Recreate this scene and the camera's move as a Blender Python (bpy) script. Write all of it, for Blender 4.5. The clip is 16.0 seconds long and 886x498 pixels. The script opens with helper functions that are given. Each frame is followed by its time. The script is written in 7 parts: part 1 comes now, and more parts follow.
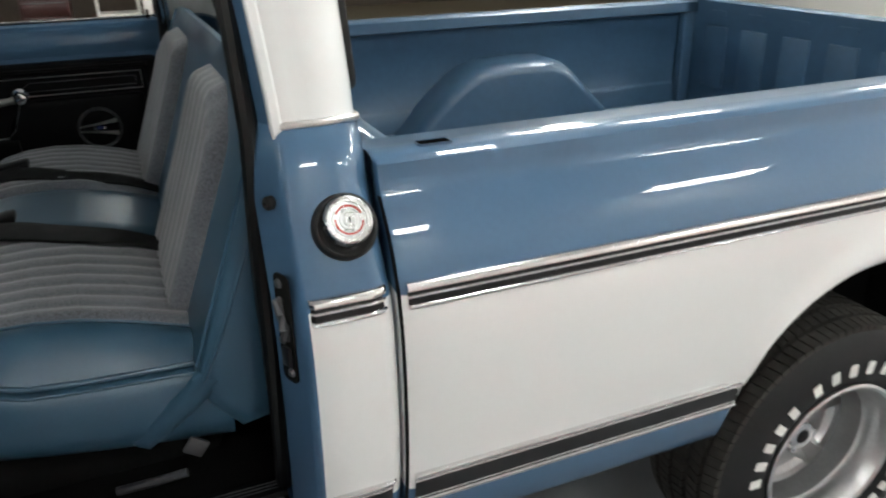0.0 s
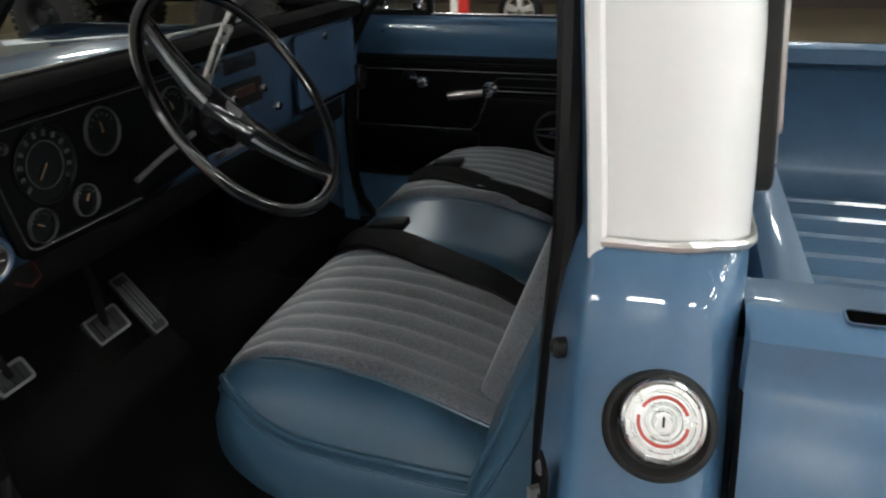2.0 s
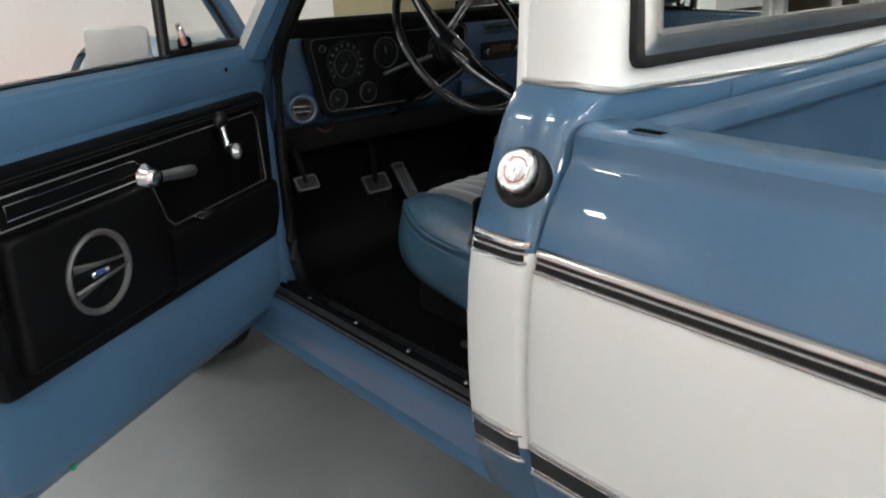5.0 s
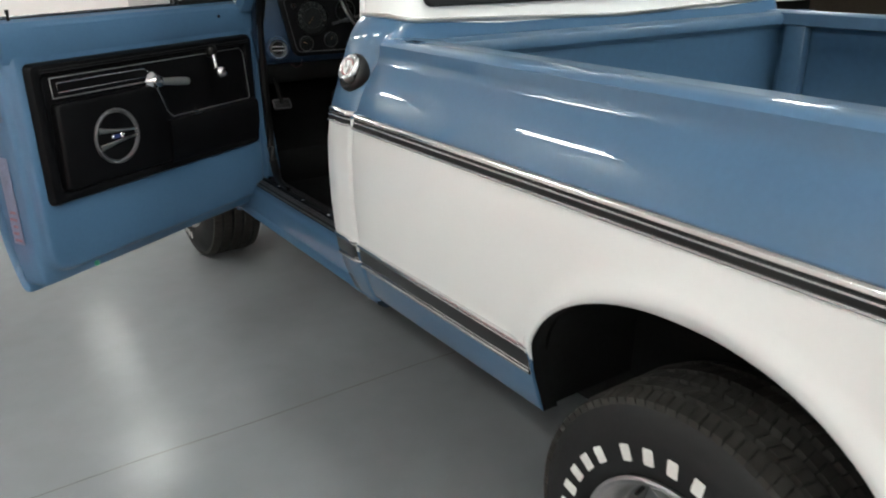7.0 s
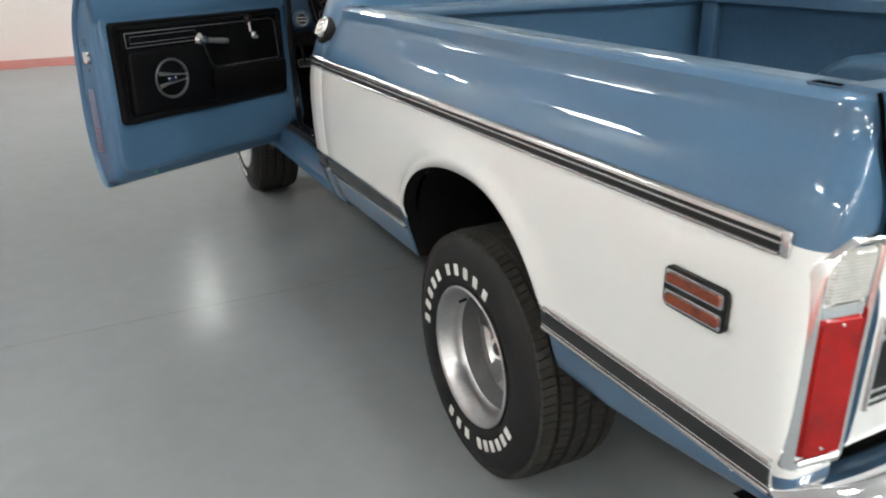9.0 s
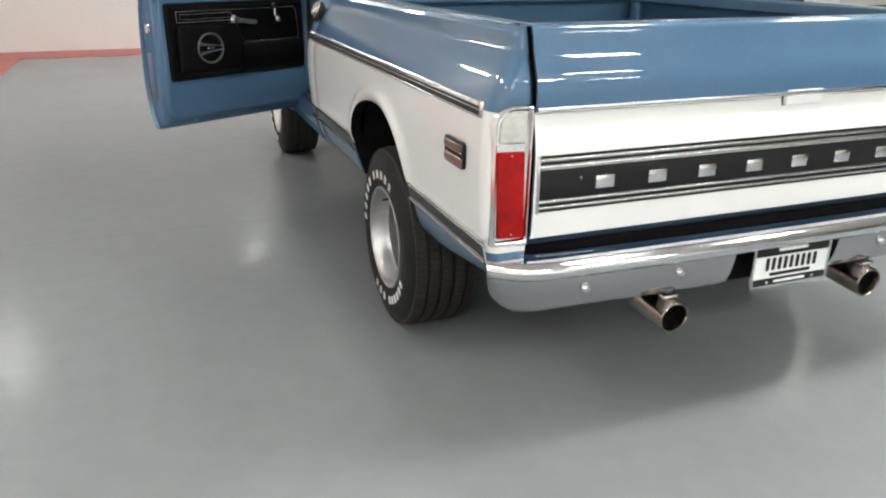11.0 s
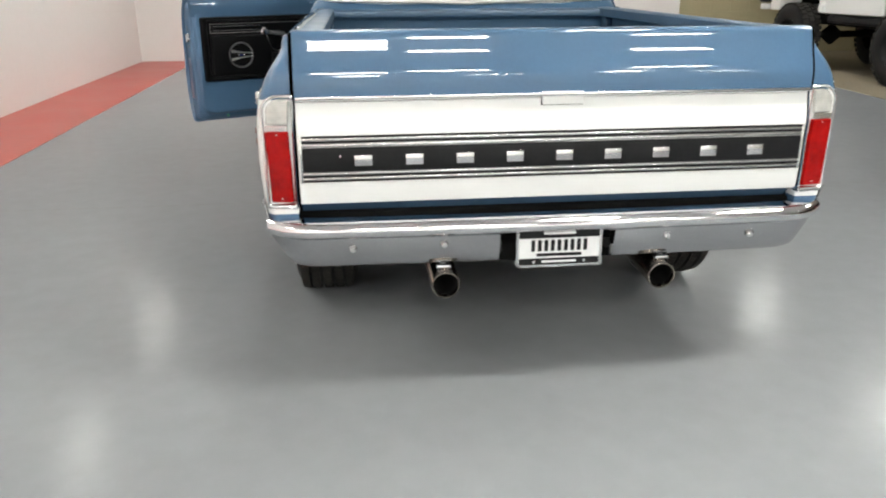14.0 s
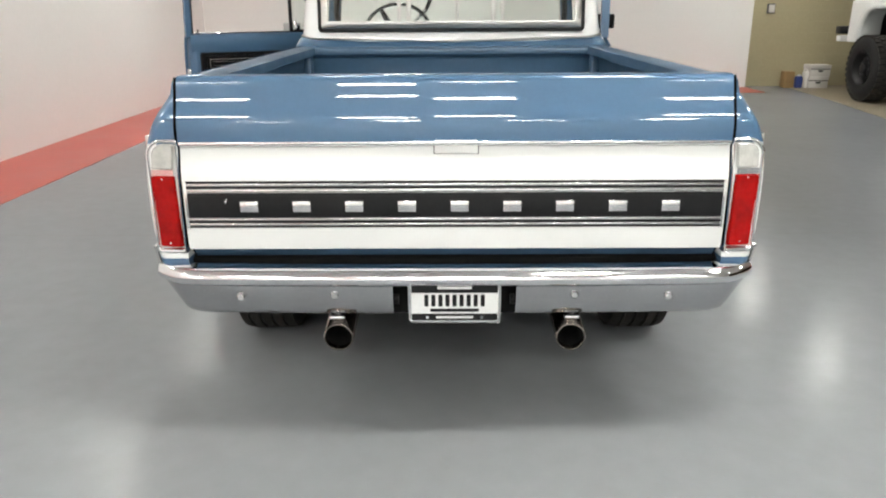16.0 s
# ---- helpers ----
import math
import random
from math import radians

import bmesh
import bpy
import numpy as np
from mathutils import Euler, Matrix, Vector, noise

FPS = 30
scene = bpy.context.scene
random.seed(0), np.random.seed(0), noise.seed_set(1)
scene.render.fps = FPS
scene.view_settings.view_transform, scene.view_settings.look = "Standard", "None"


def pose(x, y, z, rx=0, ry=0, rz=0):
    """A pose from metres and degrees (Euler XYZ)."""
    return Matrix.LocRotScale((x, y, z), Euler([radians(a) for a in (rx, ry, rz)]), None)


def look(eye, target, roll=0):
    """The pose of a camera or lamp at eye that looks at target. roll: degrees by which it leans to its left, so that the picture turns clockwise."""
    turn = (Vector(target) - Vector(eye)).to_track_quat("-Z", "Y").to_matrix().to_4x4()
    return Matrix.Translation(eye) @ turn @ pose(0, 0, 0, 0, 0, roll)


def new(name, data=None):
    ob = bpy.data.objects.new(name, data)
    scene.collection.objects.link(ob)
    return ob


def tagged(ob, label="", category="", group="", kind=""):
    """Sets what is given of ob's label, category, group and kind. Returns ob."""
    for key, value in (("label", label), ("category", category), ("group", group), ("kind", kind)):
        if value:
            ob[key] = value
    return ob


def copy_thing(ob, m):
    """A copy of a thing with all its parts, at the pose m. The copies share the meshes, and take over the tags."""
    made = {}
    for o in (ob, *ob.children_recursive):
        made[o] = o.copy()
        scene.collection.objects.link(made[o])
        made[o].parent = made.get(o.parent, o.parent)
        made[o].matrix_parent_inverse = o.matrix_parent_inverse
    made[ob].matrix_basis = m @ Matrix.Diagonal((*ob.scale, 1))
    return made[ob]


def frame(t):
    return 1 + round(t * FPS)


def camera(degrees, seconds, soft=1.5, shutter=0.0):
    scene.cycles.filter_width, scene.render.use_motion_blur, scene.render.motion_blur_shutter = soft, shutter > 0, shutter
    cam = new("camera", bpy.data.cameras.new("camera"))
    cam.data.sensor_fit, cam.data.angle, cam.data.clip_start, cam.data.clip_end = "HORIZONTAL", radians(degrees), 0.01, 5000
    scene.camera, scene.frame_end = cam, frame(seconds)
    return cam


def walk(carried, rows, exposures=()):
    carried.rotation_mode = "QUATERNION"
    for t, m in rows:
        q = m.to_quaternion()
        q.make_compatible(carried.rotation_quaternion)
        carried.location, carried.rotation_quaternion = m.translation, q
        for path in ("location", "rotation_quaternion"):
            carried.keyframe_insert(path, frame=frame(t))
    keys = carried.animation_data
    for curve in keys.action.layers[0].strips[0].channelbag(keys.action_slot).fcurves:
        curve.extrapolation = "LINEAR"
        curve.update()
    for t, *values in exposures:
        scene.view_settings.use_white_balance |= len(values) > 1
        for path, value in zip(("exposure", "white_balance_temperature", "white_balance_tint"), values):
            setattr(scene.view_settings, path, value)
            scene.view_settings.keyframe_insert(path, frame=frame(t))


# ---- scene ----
cam = camera(60.4, 16.0, soft=2.0, shutter=0.3)
PATH = [
    (0, (-2.018, 2.565, 1.607), (-0.324, 1.856, 0.816), -1.0),
    (0.5, (-1.915, 2.473, 1.602), (-0.125, 2.06, 0.811), -1.5),
    (1, (-1.748, 2.422, 1.609), (0.077, 2.295, 0.800), -1.6),
    (1.5, (-1.64, 2.381, 1.613), (0.182, 2.562, 0.809), -1.4),
    (2, (-1.569, 2.303, 1.613), (0.184, 2.839, 0.814), -1.0),
    (2.5, (-1.541, 2.238, 1.605), (0.118, 3.034, 0.822), -1.1),
    (3, (-1.58, 2.17, 1.596), (0.015, 3.117, 0.847), -0.7),
    (3.5, (-1.671, 2.078, 1.587), (-0.118, 3.114, 0.868), -0.8),
    (4, (-1.761, 1.914, 1.585), (-0.298, 3.076, 0.869), -0.9),
    (4.5, (-1.796, 1.669, 1.552), (-0.486, 3.002, 0.840), -1.6),
    (5, (-1.888, 1.452, 1.527), (-0.638, 2.84, 0.812), -1.0),
    (5.2, (-1.928, 1.367, 1.523), (-0.687, 2.758, 0.800), -1.1),
    (7.5, (-1.949, 0.163, 1.472), (-0.982, 1.75, 0.733), -0.7),
    (8, (-1.885, -0.07, 1.469), (-0.988, 1.55, 0.714), -1.0),
    (8.5, (-1.927, -0.37, 1.470), (-1.048, 1.271, 0.740), -0.6),
    (9, (-1.899, -0.604, 1.469), (-1.076, 1.062, 0.730), -0.9),
    (9.5, (-1.812, -0.861, 1.452), (-1.076, 0.842, 0.705), -1.0),
    (10, (-1.788, -1.11, 1.442), (-1.088, 0.609, 0.697), -0.8),
    (10.2, (-1.813, -1.236, 1.431), (-1.106, 0.488, 0.705), -0.2),
    (12.3, (-1.637, -2.371, 1.426), (-1.163, -0.56, 0.722), 0.1),
    (12.5, (-1.54, -2.448, 1.422), (-1.119, -0.62, 0.727), 0.0),
    (13, (-1.259, -2.55, 1.427), (-0.943, -0.696, 0.749), -0.2),
    (13.5, (-0.988, -2.525, 1.413), (-0.716, -0.658, 0.747), -0.1),
    (14, (-0.684, -2.495, 1.433), (-0.473, -0.622, 0.763), -0.2),
    (14.5, (-0.396, -2.501, 1.439), (-0.263, -0.62, 0.773), 0.1),
    (15, (-0.183, -2.501, 1.454), (-0.132, -0.616, 0.788), -0.1),
    (15.5, (-0.08, -2.433, 1.452), (-0.066, -0.54, 0.806), -0.1),
    (16, (-0.02, -2.397, 1.479), (-0.034, -0.49, 0.874), -0.3),
]
walk(cam, [(t, look(eye, target, roll)) for t, eye, target, roll in PATH],
     [(0.0, 0.06, 6440, 6.5), (2.0, 0.0, 6470, 7), (5.0, 0.03, 6520, 7), (8.0, 0.06, 6430, 5.5), (10.0, 0.0, 6550, 6), (12.5, -0.10, 6700, 9), (16.0, -0.08, 6720, 9)])

# ---- world and exposure ----
world = bpy.data.worlds.new("world")
scene.world = world
world.use_nodes = True
world.node_tree.nodes["Background"].inputs[0].default_value = (0.03, 0.03, 0.032, 1)
world.node_tree.nodes["Background"].inputs[1].default_value = 0.5
scene.view_settings.exposure = 0.0
TUBE = 87.0        # glow of the fluorescent lamps


# ---- materials ----
def nodes_of(mat):
    mat.use_nodes = True
    return mat.node_tree.nodes, mat.node_tree.links, mat.node_tree.nodes["Principled BSDF"]


def mat(name, color, rough=0.5, metal=0.0, coat=0.0, vary=0.08, scale=6.0, fine=90.0, bump=0.0, bump_scale=120.0,
        rough_vary=0.08, spec=0.5, sheen=0.0, trans=0.0, emit=0.0):
    """A surface with two scales of variation in colour and gloss, and fine relief."""
    m = bpy.data.materials.new(name)
    n, l, b = nodes_of(m)
    b.inputs["Metallic"].default_value = metal
    b.inputs["Coat Weight"].default_value = coat
    b.inputs["Coat Roughness"].default_value = 0.03
    b.inputs["Specular IOR Level"].default_value = spec
    b.inputs["Sheen Weight"].default_value = sheen
    b.inputs["Transmission Weight"].default_value = trans
    if emit:
        b.inputs["Emission Color"].default_value = (*color, 1)
        b.inputs["Emission Strength"].default_value = emit
    tc = n.new("ShaderNodeTexCoord")
    big, small = n.new("ShaderNodeTexNoise"), n.new("ShaderNodeTexNoise")
    big.inputs["Scale"].default_value, small.inputs["Scale"].default_value = scale, fine
    big.inputs["Detail"].default_value, small.inputs["Detail"].default_value = 4, 3
    l.new(tc.outputs["Object"], big.inputs["Vector"])
    l.new(tc.outputs["Object"], small.inputs["Vector"])
    add = n.new("ShaderNodeMath")
    add.operation = "ADD"
    l.new(big.outputs["Fac"], add.inputs[0])
    l.new(small.outputs["Fac"], add.inputs[1])
    ramp = n.new("ShaderNodeMapRange")
    ramp.inputs["From Min"].default_value, ramp.inputs["From Max"].default_value = 0.6, 1.4
    ramp.inputs["To Min"].default_value, ramp.inputs["To Max"].default_value = 1 - vary, 1 + vary
    l.new(add.outputs[0], ramp.inputs["Value"])
    mul = n.new("ShaderNodeVectorMath")
    mul.operation = "SCALE"
    mul.inputs[0].default_value = color
    l.new(ramp.outputs[0], mul.inputs["Scale"])
    l.new(mul.outputs[0], b.inputs["Base Color"])
    rr = n.new("ShaderNodeMapRange")
    rr.inputs["From Min"].default_value, rr.inputs["From Max"].default_value = 0.3, 0.7
    rr.inputs["To Min"].default_value = max(0.0, rough * (1 - rough_vary))
    rr.inputs["To Max"].default_value = min(1.0, rough * (1 + rough_vary))
    l.new(big.outputs["Fac"], rr.inputs["Value"])
    l.new(rr.outputs[0], b.inputs["Roughness"])
    if bump:
        bt, bp = n.new("ShaderNodeTexNoise"), n.new("ShaderNodeBump")
        bt.inputs["Scale"].default_value, bt.inputs["Detail"].default_value = bump_scale, 4
        bp.inputs["Strength"].default_value, bp.inputs["Distance"].default_value = bump, 0.01
        l.new(tc.outputs["Object"], bt.inputs["Vector"])
        l.new(bt.outputs["Fac"], bp.inputs["Height"])
        l.new(bp.outputs[0], b.inputs["Normal"])
    return m


BLUE = mat("blue_paint", (0.058, 0.122, 0.210), 0.32, spec=0.12, coat=1.0, vary=0.05, scale=3, bump=0.012, bump_scale=9)
# inside of the bed: a darker, duller blue than the body
BEDBLUE = mat("bed_dark_blue", (0.036, 0.080, 0.138), 0.42, coat=0.25, vary=0.12, scale=5, fine=40, bump=0.03, bump_scale=30, rough_vary=0.15)
WHITE = mat("white_paint", (0.755, 0.765, 0.755), 0.32, coat=0.8, vary=0.015, scale=3, bump=0.006, bump_scale=9)
CHROME = mat("chrome", (0.78, 0.78, 0.80), 0.07, metal=1.0, vary=0.03, scale=10, bump=0.01, bump_scale=12, rough_vary=0.4)
ALU = mat("cast_alloy", (0.52, 0.52, 0.525), 0.34, metal=1.0, vary=0.12, scale=14, bump=0.03, bump_scale=60)
BARREL = mat("dull_barrel", (0.17, 0.172, 0.175), 0.5, metal=0.5, vary=0.15, scale=12, bump=0.03, bump_scale=60)
BRIGHT = mat("bright_trim", (0.72, 0.72, 0.72), 0.16, metal=1.0, vary=0.03, scale=20, rough_vary=0.3)
BLACK = mat("black_insert", (0.010, 0.010, 0.011), 0.42, spec=0.2, vary=0.15, scale=20)
GREYINS = mat("grey_insert", (0.012, 0.012, 0.013), 0.32, spec=0.5, vary=0.12, scale=14)
PLASTIC = mat("black_plastic", (0.0035, 0.0035, 0.004), 0.40, spec=0.11, vary=0.15, scale=12, bump=0.06, bump_scale=260)
RUBBER = mat("black_rubber", (0.009, 0.009, 0.009), 0.6, spec=0.35, vary=0.2, scale=14, bump=0.05, bump_scale=180)
TYRE = mat("tyre_rubber", (0.0105, 0.0105, 0.0112), 0.62, spec=0.28, vary=0.2, scale=9, bump=0.06, bump_scale=150)
DARK = mat("underbody_black", (0.007, 0.007, 0.007), 0.85, spec=0.1, vary=0.3, scale=8, bump=0.08, bump_scale=40)
VINYL = mat("blue_vinyl", (0.034, 0.082, 0.130), 0.34, vary=0.06, scale=5, fine=160, bump=0.010, bump_scale=260, rough_vary=0.1)
VELOUR = mat("grey_velour", (0.104, 0.112, 0.129), 0.85, vary=0.75, scale=3.2, fine=220, bump=0.12, bump_scale=420, sheen=0.5)
CARPET = mat("black_carpet", (0.004, 0.004, 0.004), 0.95, vary=0.4, scale=10, bump=0.3, bump_scale=300, spec=0.1)
RED = mat("red_lens", (0.27, 0.003, 0.003), 0.18, spec=0.25, vary=0.38, scale=11, fine=26, bump=0.10, bump_scale=55, coat=0.08)
AMBER = mat("amber_lens", (0.15, 0.027, 0.008), 0.10, vary=0.55, scale=30, bump=0.12, bump_scale=90, coat=0.6)
CLEAR = mat("clear_lens", (0.46, 0.46, 0.435), 0.10, vary=0.22, scale=18, fine=40, bump=0.08, bump_scale=40, coat=0.8)
# the clear lens is ribbed from side to side
_n, _l, _b = nodes_of(CLEAR)
_tc, _wv, _bp = _n.new("ShaderNodeTexCoord"), _n.new("ShaderNodeTexWave"), _n.new("ShaderNodeBump")
_wv.bands_direction = "Z"
_wv.inputs["Scale"].default_value, _wv.inputs["Distortion"].default_value = 56.0, 0.3
_bp.inputs["Strength"].default_value, _bp.inputs["Distance"].default_value = 0.5, 0.0015
_l.new(_tc.outputs["Object"], _wv.inputs["Vector"])
_l.new(_wv.outputs["Fac"], _bp.inputs["Height"])
_l.new(_bp.outputs[0], _b.inputs["Normal"])
LETTER = mat("white_letter", (0.72, 0.72, 0.69), 0.6, vary=0.06, scale=30)
PLATEW = mat("plate_white", (0.75, 0.76, 0.76), 0.35, vary=0.04, scale=30)
TREAD = mat("dusty_tread_rubber", (0.033, 0.031, 0.028), 0.75, spec=0.2, vary=0.25, scale=9, fine=60, bump=0.1, bump_scale=90)
SEAL = mat("door_seal_rubber", (0.004, 0.004, 0.004), 0.36, spec=0.3, vary=0.2, scale=14, bump=0.04, bump_scale=120)
REDMARK = mat("red_mark", (0.34, 0.03, 0.022), 0.4, vary=0.15, scale=60)
FLOOR = mat("grey_epoxy", (0.218, 0.229, 0.241), 0.19, spec=0.038, vary=0.055, scale=0.9, fine=9, rough_vary=0.07)
REDFLOOR = mat("red_floor_paint", (0.40, 0.062, 0.046), 0.33, vary=0.09, scale=1.5, fine=12, bump=0.012, bump_scale=4)
WALL = mat("white_wall", (0.82, 0.815, 0.795), 0.7, vary=0.02, scale=0.8, fine=20, bump=0.02, bump_scale=60)
TAN = mat("tan_block_paint", (0.42, 0.37, 0.23), 0.6, vary=0.06, scale=1.2, fine=25, bump=0.05, bump_scale=50)
# painted concrete blocks: joints as a shallow relief
_n, _l, _b = nodes_of(TAN)
_tc, _map, _bk, _bp = _n.new("ShaderNodeTexCoord"), _n.new("ShaderNodeMapping"), _n.new("ShaderNodeTexBrick"), _n.new("ShaderNodeBump")
_map.inputs["Rotation"].default_value = (math.pi / 2, 0, 0)
_bk.inputs["Scale"].default_value = 1.0
_bk.inputs["Brick Width"].default_value, _bk.inputs["Row Height"].default_value, _bk.inputs["Mortar Size"].default_value = 0.4, 0.2, 0.008
_bk.inputs["Color1"].default_value = _bk.inputs["Color2"].default_value = (1, 1, 1, 1)
_bk.inputs["Mortar"].default_value = (0, 0, 0, 1)     # mortar joints lie lower
_bp.inputs["Strength"].default_value, _bp.inputs["Distance"].default_value = 0.6, 0.006
_l.new(_tc.outputs["Object"], _map.inputs["Vector"])
_l.new(_map.outputs[0], _bk.inputs["Vector"])
_l.new(_bk.outputs["Color"], _bp.inputs["Height"])
_l.new(_bp.outputs[0], _b.inputs["Normal"])
JOINT = mat("joint_filler", (0.10, 0.10, 0.095), 0.7, vary=0.6, scale=3, fine=14)
CONCRETE = mat("bare_concrete", (0.22, 0.185, 0.13), 0.6, vary=0.22, scale=1.4, fine=18, bump=0.06, bump_scale=25)
CEIL = mat("ceiling_white", (0.78, 0.77, 0.755), 0.8, vary=0.03, scale=1)
CARD = mat("white_cardboard", (0.6, 0.58, 0.55), 0.7, vary=0.06, scale=9)
BROWN = mat("brown_cardboard", (0.30, 0.19, 0.08), 0.8, vary=0.1, scale=9)
BLUEPLASTIC = mat("blue_plastic", (0.03, 0.05, 0.20), 0.4, vary=0.08, scale=9)
STEEL = mat("dark_steel", (0.10, 0.10, 0.105), 0.45, metal=0.6, vary=0.2, scale=8)
REDPAINT = mat("red_enamel", (0.5, 0.02, 0.015), 0.3, vary=0.1, scale=6, coat=0.3)
PIPE = mat("exhaust_steel", (0.34, 0.30, 0.26), 0.2, metal=1.0, vary=0.18, scale=14, rough_vary=0.25)
GAUGE = mat("gauge_face", (0.007, 0.008, 0.008), 0.25, vary=0.1, scale=20)
DIALMARK = mat("dial_mark", (0.032, 0.037, 0.034), 0.6, vary=0.05, scale=20)
FRAME = mat("dull_window_metal", (0.58, 0.58, 0.56), 0.34, metal=1.0, vary=0.08, scale=20, rough_vary=0.12)
CAPMETAL = mat("satin_chrome", (0.56, 0.56, 0.55), 0.27, metal=1.0, vary=0.06, scale=40, rough_vary=0.15)
SATIN = mat("satin_bumper", (0.47, 0.475, 0.49), 0.12, metal=1.0, vary=0.05, scale=6, rough_vary=0.25)
# body blue made darker: the cab's shade is put into this colour
SHADEBLUE = mat("shaded_body_blue", (0.025, 0.053, 0.101), 0.4, coat=0.3, vary=0.08, scale=6)
DASHPAD = mat("dash_pad_vinyl", (0.006, 0.006, 0.006), 0.85, spec=0.02, vary=0.15, scale=12, bump=0.06, bump_scale=260)
BEZEL = mat("lamp_bezel_metal", (0.88, 0.88, 0.88), 0.13, metal=1.0, vary=0.04, scale=20, rough_vary=0.12)
MIRRORGREY = mat("mirror_grey", (0.42, 0.42, 0.41), 0.4, vary=0.05, scale=9)
# near-black that stands in for the shade inside holes and gaps
HOLE = mat("hole_shade_black", (0.002, 0.002, 0.002), 1.0, spec=0.0)
WEBBING = mat("black_webbing", (0.004, 0.004, 0.004), 0.7, spec=0.2, vary=0.3, scale=30, bump=0.1, bump_scale=500)
RADIODIAL = mat("radio_scale", (0.045, 0.020, 0.014), 0.3, vary=0.2, scale=60)
BROWNWALL = mat("brown_workshop_wall", (0.055, 0.040, 0.028), 0.7, vary=0.25, scale=0.9, fine=14)
DARKRED = mat("dark_red_enamel", (0.035, 0.005, 0.005), 0.35, vary=0.1, scale=5, coat=0.3)
LILAC = mat("worn_label", (0.13, 0.145, 0.22), 0.5, vary=0.25, scale=30, fine=160)
REDWORN = mat("faded_red_print", (0.20, 0.085, 0.11), 0.5, vary=0.4, scale=60)
GREENPLUG = mat("green_plug", (0.02, 0.22, 0.13), 0.4, vary=0.1, scale=60)
YELLOW = mat("yellow_hose", (0.45, 0.26, 0.04), 0.5, vary=0.1, scale=20)
NEEDLE = mat("dim_needle", (0.16, 0.10, 0.055), 0.5, vary=0.05, scale=20)
LAMP = bpy.data.materials.new("fluorescent_tube")
_n, _l, _b = nodes_of(LAMP)
_b.inputs["Base Color"].default_value = (0.9, 0.9, 0.9, 1)
_b.inputs["Emission Color"].default_value = (0.968, 0.975, 0.950, 1)
_b.inputs["Emission Strength"].default_value = TUBE
GLASS = bpy.data.materials.new("window_glass")
_n, _l, _b = nodes_of(GLASS)
_mix, _tr, _gl, _fr = (_n.new("ShaderNodeMixShader"), _n.new("ShaderNodeBsdfTransparent"),
                       _n.new("ShaderNodeBsdfGlossy"), _n.new("ShaderNodeLayerWeight"))
_tr.inputs[0].default_value = (0.935, 0.965, 0.95, 1)
_gl.inputs["Roughness"].default_value = 0.02
_fr.inputs["Blend"].default_value = 0.5
_pw, _ml = _n.new("ShaderNodeMath"), _n.new("ShaderNodeMath")
_pw.operation, _ml.operation = "POWER", "MULTIPLY_ADD"
_pw.inputs[1].default_value = 5.0
_ml.inputs[1].default_value, _ml.inputs[2].default_value = 0.9, 0.045
_l.new(_fr.outputs["Facing"], _pw.inputs[0])
_l.new(_pw.outputs[0], _ml.inputs[0])
_l.new(_ml.outputs[0], _mix.inputs[0])
_l.new(_tr.outputs[0], _mix.inputs[1])
_l.new(_gl.outputs[0], _mix.inputs[2])
_l.new(_mix.outputs[0], _n["Material Output"].inputs["Surface"])


# ---- mesh helpers ----
def finish(bm, angle=35.0, weld=True):
    if weld:
        bmesh.ops.remove_doubles(bm, verts=bm.verts, dist=0.00025)
        bmesh.ops.dissolve_degenerate(bm, edges=bm.edges, dist=0.0002)
    bmesh.ops.recalc_face_normals(bm, faces=bm.faces)
    me = bpy.data.meshes.new("mesh")
    bm.to_mesh(me)
    bm.free()
    me.polygons.foreach_set("use_smooth", [True] * len(me.polygons))
    me.set_sharp_from_angle(angle=radians(angle))
    return me


def part(name, bm, material, parent=None, label="", angle=35.0, weld=True):
    """Links a bmesh as one mesh object under a thing or a part. material: one, or a list by face index."""
    me = finish(bm, angle, weld)
    for m in (material if isinstance(material, (list, tuple)) else [material]):
        me.materials.append(m)
    ob = new(name, me)
    while parent and parent.parent and parent.parent.parent:
        parent = parent.parent        # thing, part, sub-part, no deeper
    ob.parent = parent
    if label:
        ob["label"] = label
    return ob


def thing(name, label, category, group="", kind="", at=(0, 0, 0)):
    ob = new(name)
    ob.location = at
    return tagged(ob, label, category, group, kind)


def loft(bm, rows, closed=False, mi=None, cap=False):
    """Quads between rows of points; mi(centre) gives a face's material."""
    vr = [[bm.verts.new(p) for p in row] for row in rows]
    for a, b in zip(vr, vr[1:]):
        n = len(a)
        for i in range(n if closed else n - 1):
            j = (i + 1) % n
            try:
                f = bm.faces.new((a[i], a[j], b[j], b[i]))
            except ValueError:
                continue
            if mi:
                f.material_index = mi(f.calc_center_median())
    if cap:
        for row in (vr[0], vr[-1]):
            try:
                bm.faces.new(row)
            except ValueError:
                pass
    return bm


def box(bm, c, s, bevel=0.0, m=None, seg=2, mi=0):
    """A box of centre c and size s, its edges rounded, laid by the matrix m."""
    t = Matrix.Translation(c) @ Matrix.Diagonal((*s, 1))
    if m is not None:
        t = m @ t
    r = bmesh.ops.create_cube(bm, size=1.0, matrix=t)
    vs = r["verts"]
    es = list({e for v in vs for e in v.link_edges})
    fs = list({f for v in vs for f in v.link_faces})
    if bevel:
        o = bmesh.ops.bevel(bm, geom=es, offset=bevel, segments=seg, profile=0.5, affect="EDGES", clamp_overlap=True)
        fs = list({f for v in vs if v.is_valid for f in v.link_faces} | set(o["faces"]))
    for f in fs:
        if f.is_valid:
            f.material_index = mi
    return bm


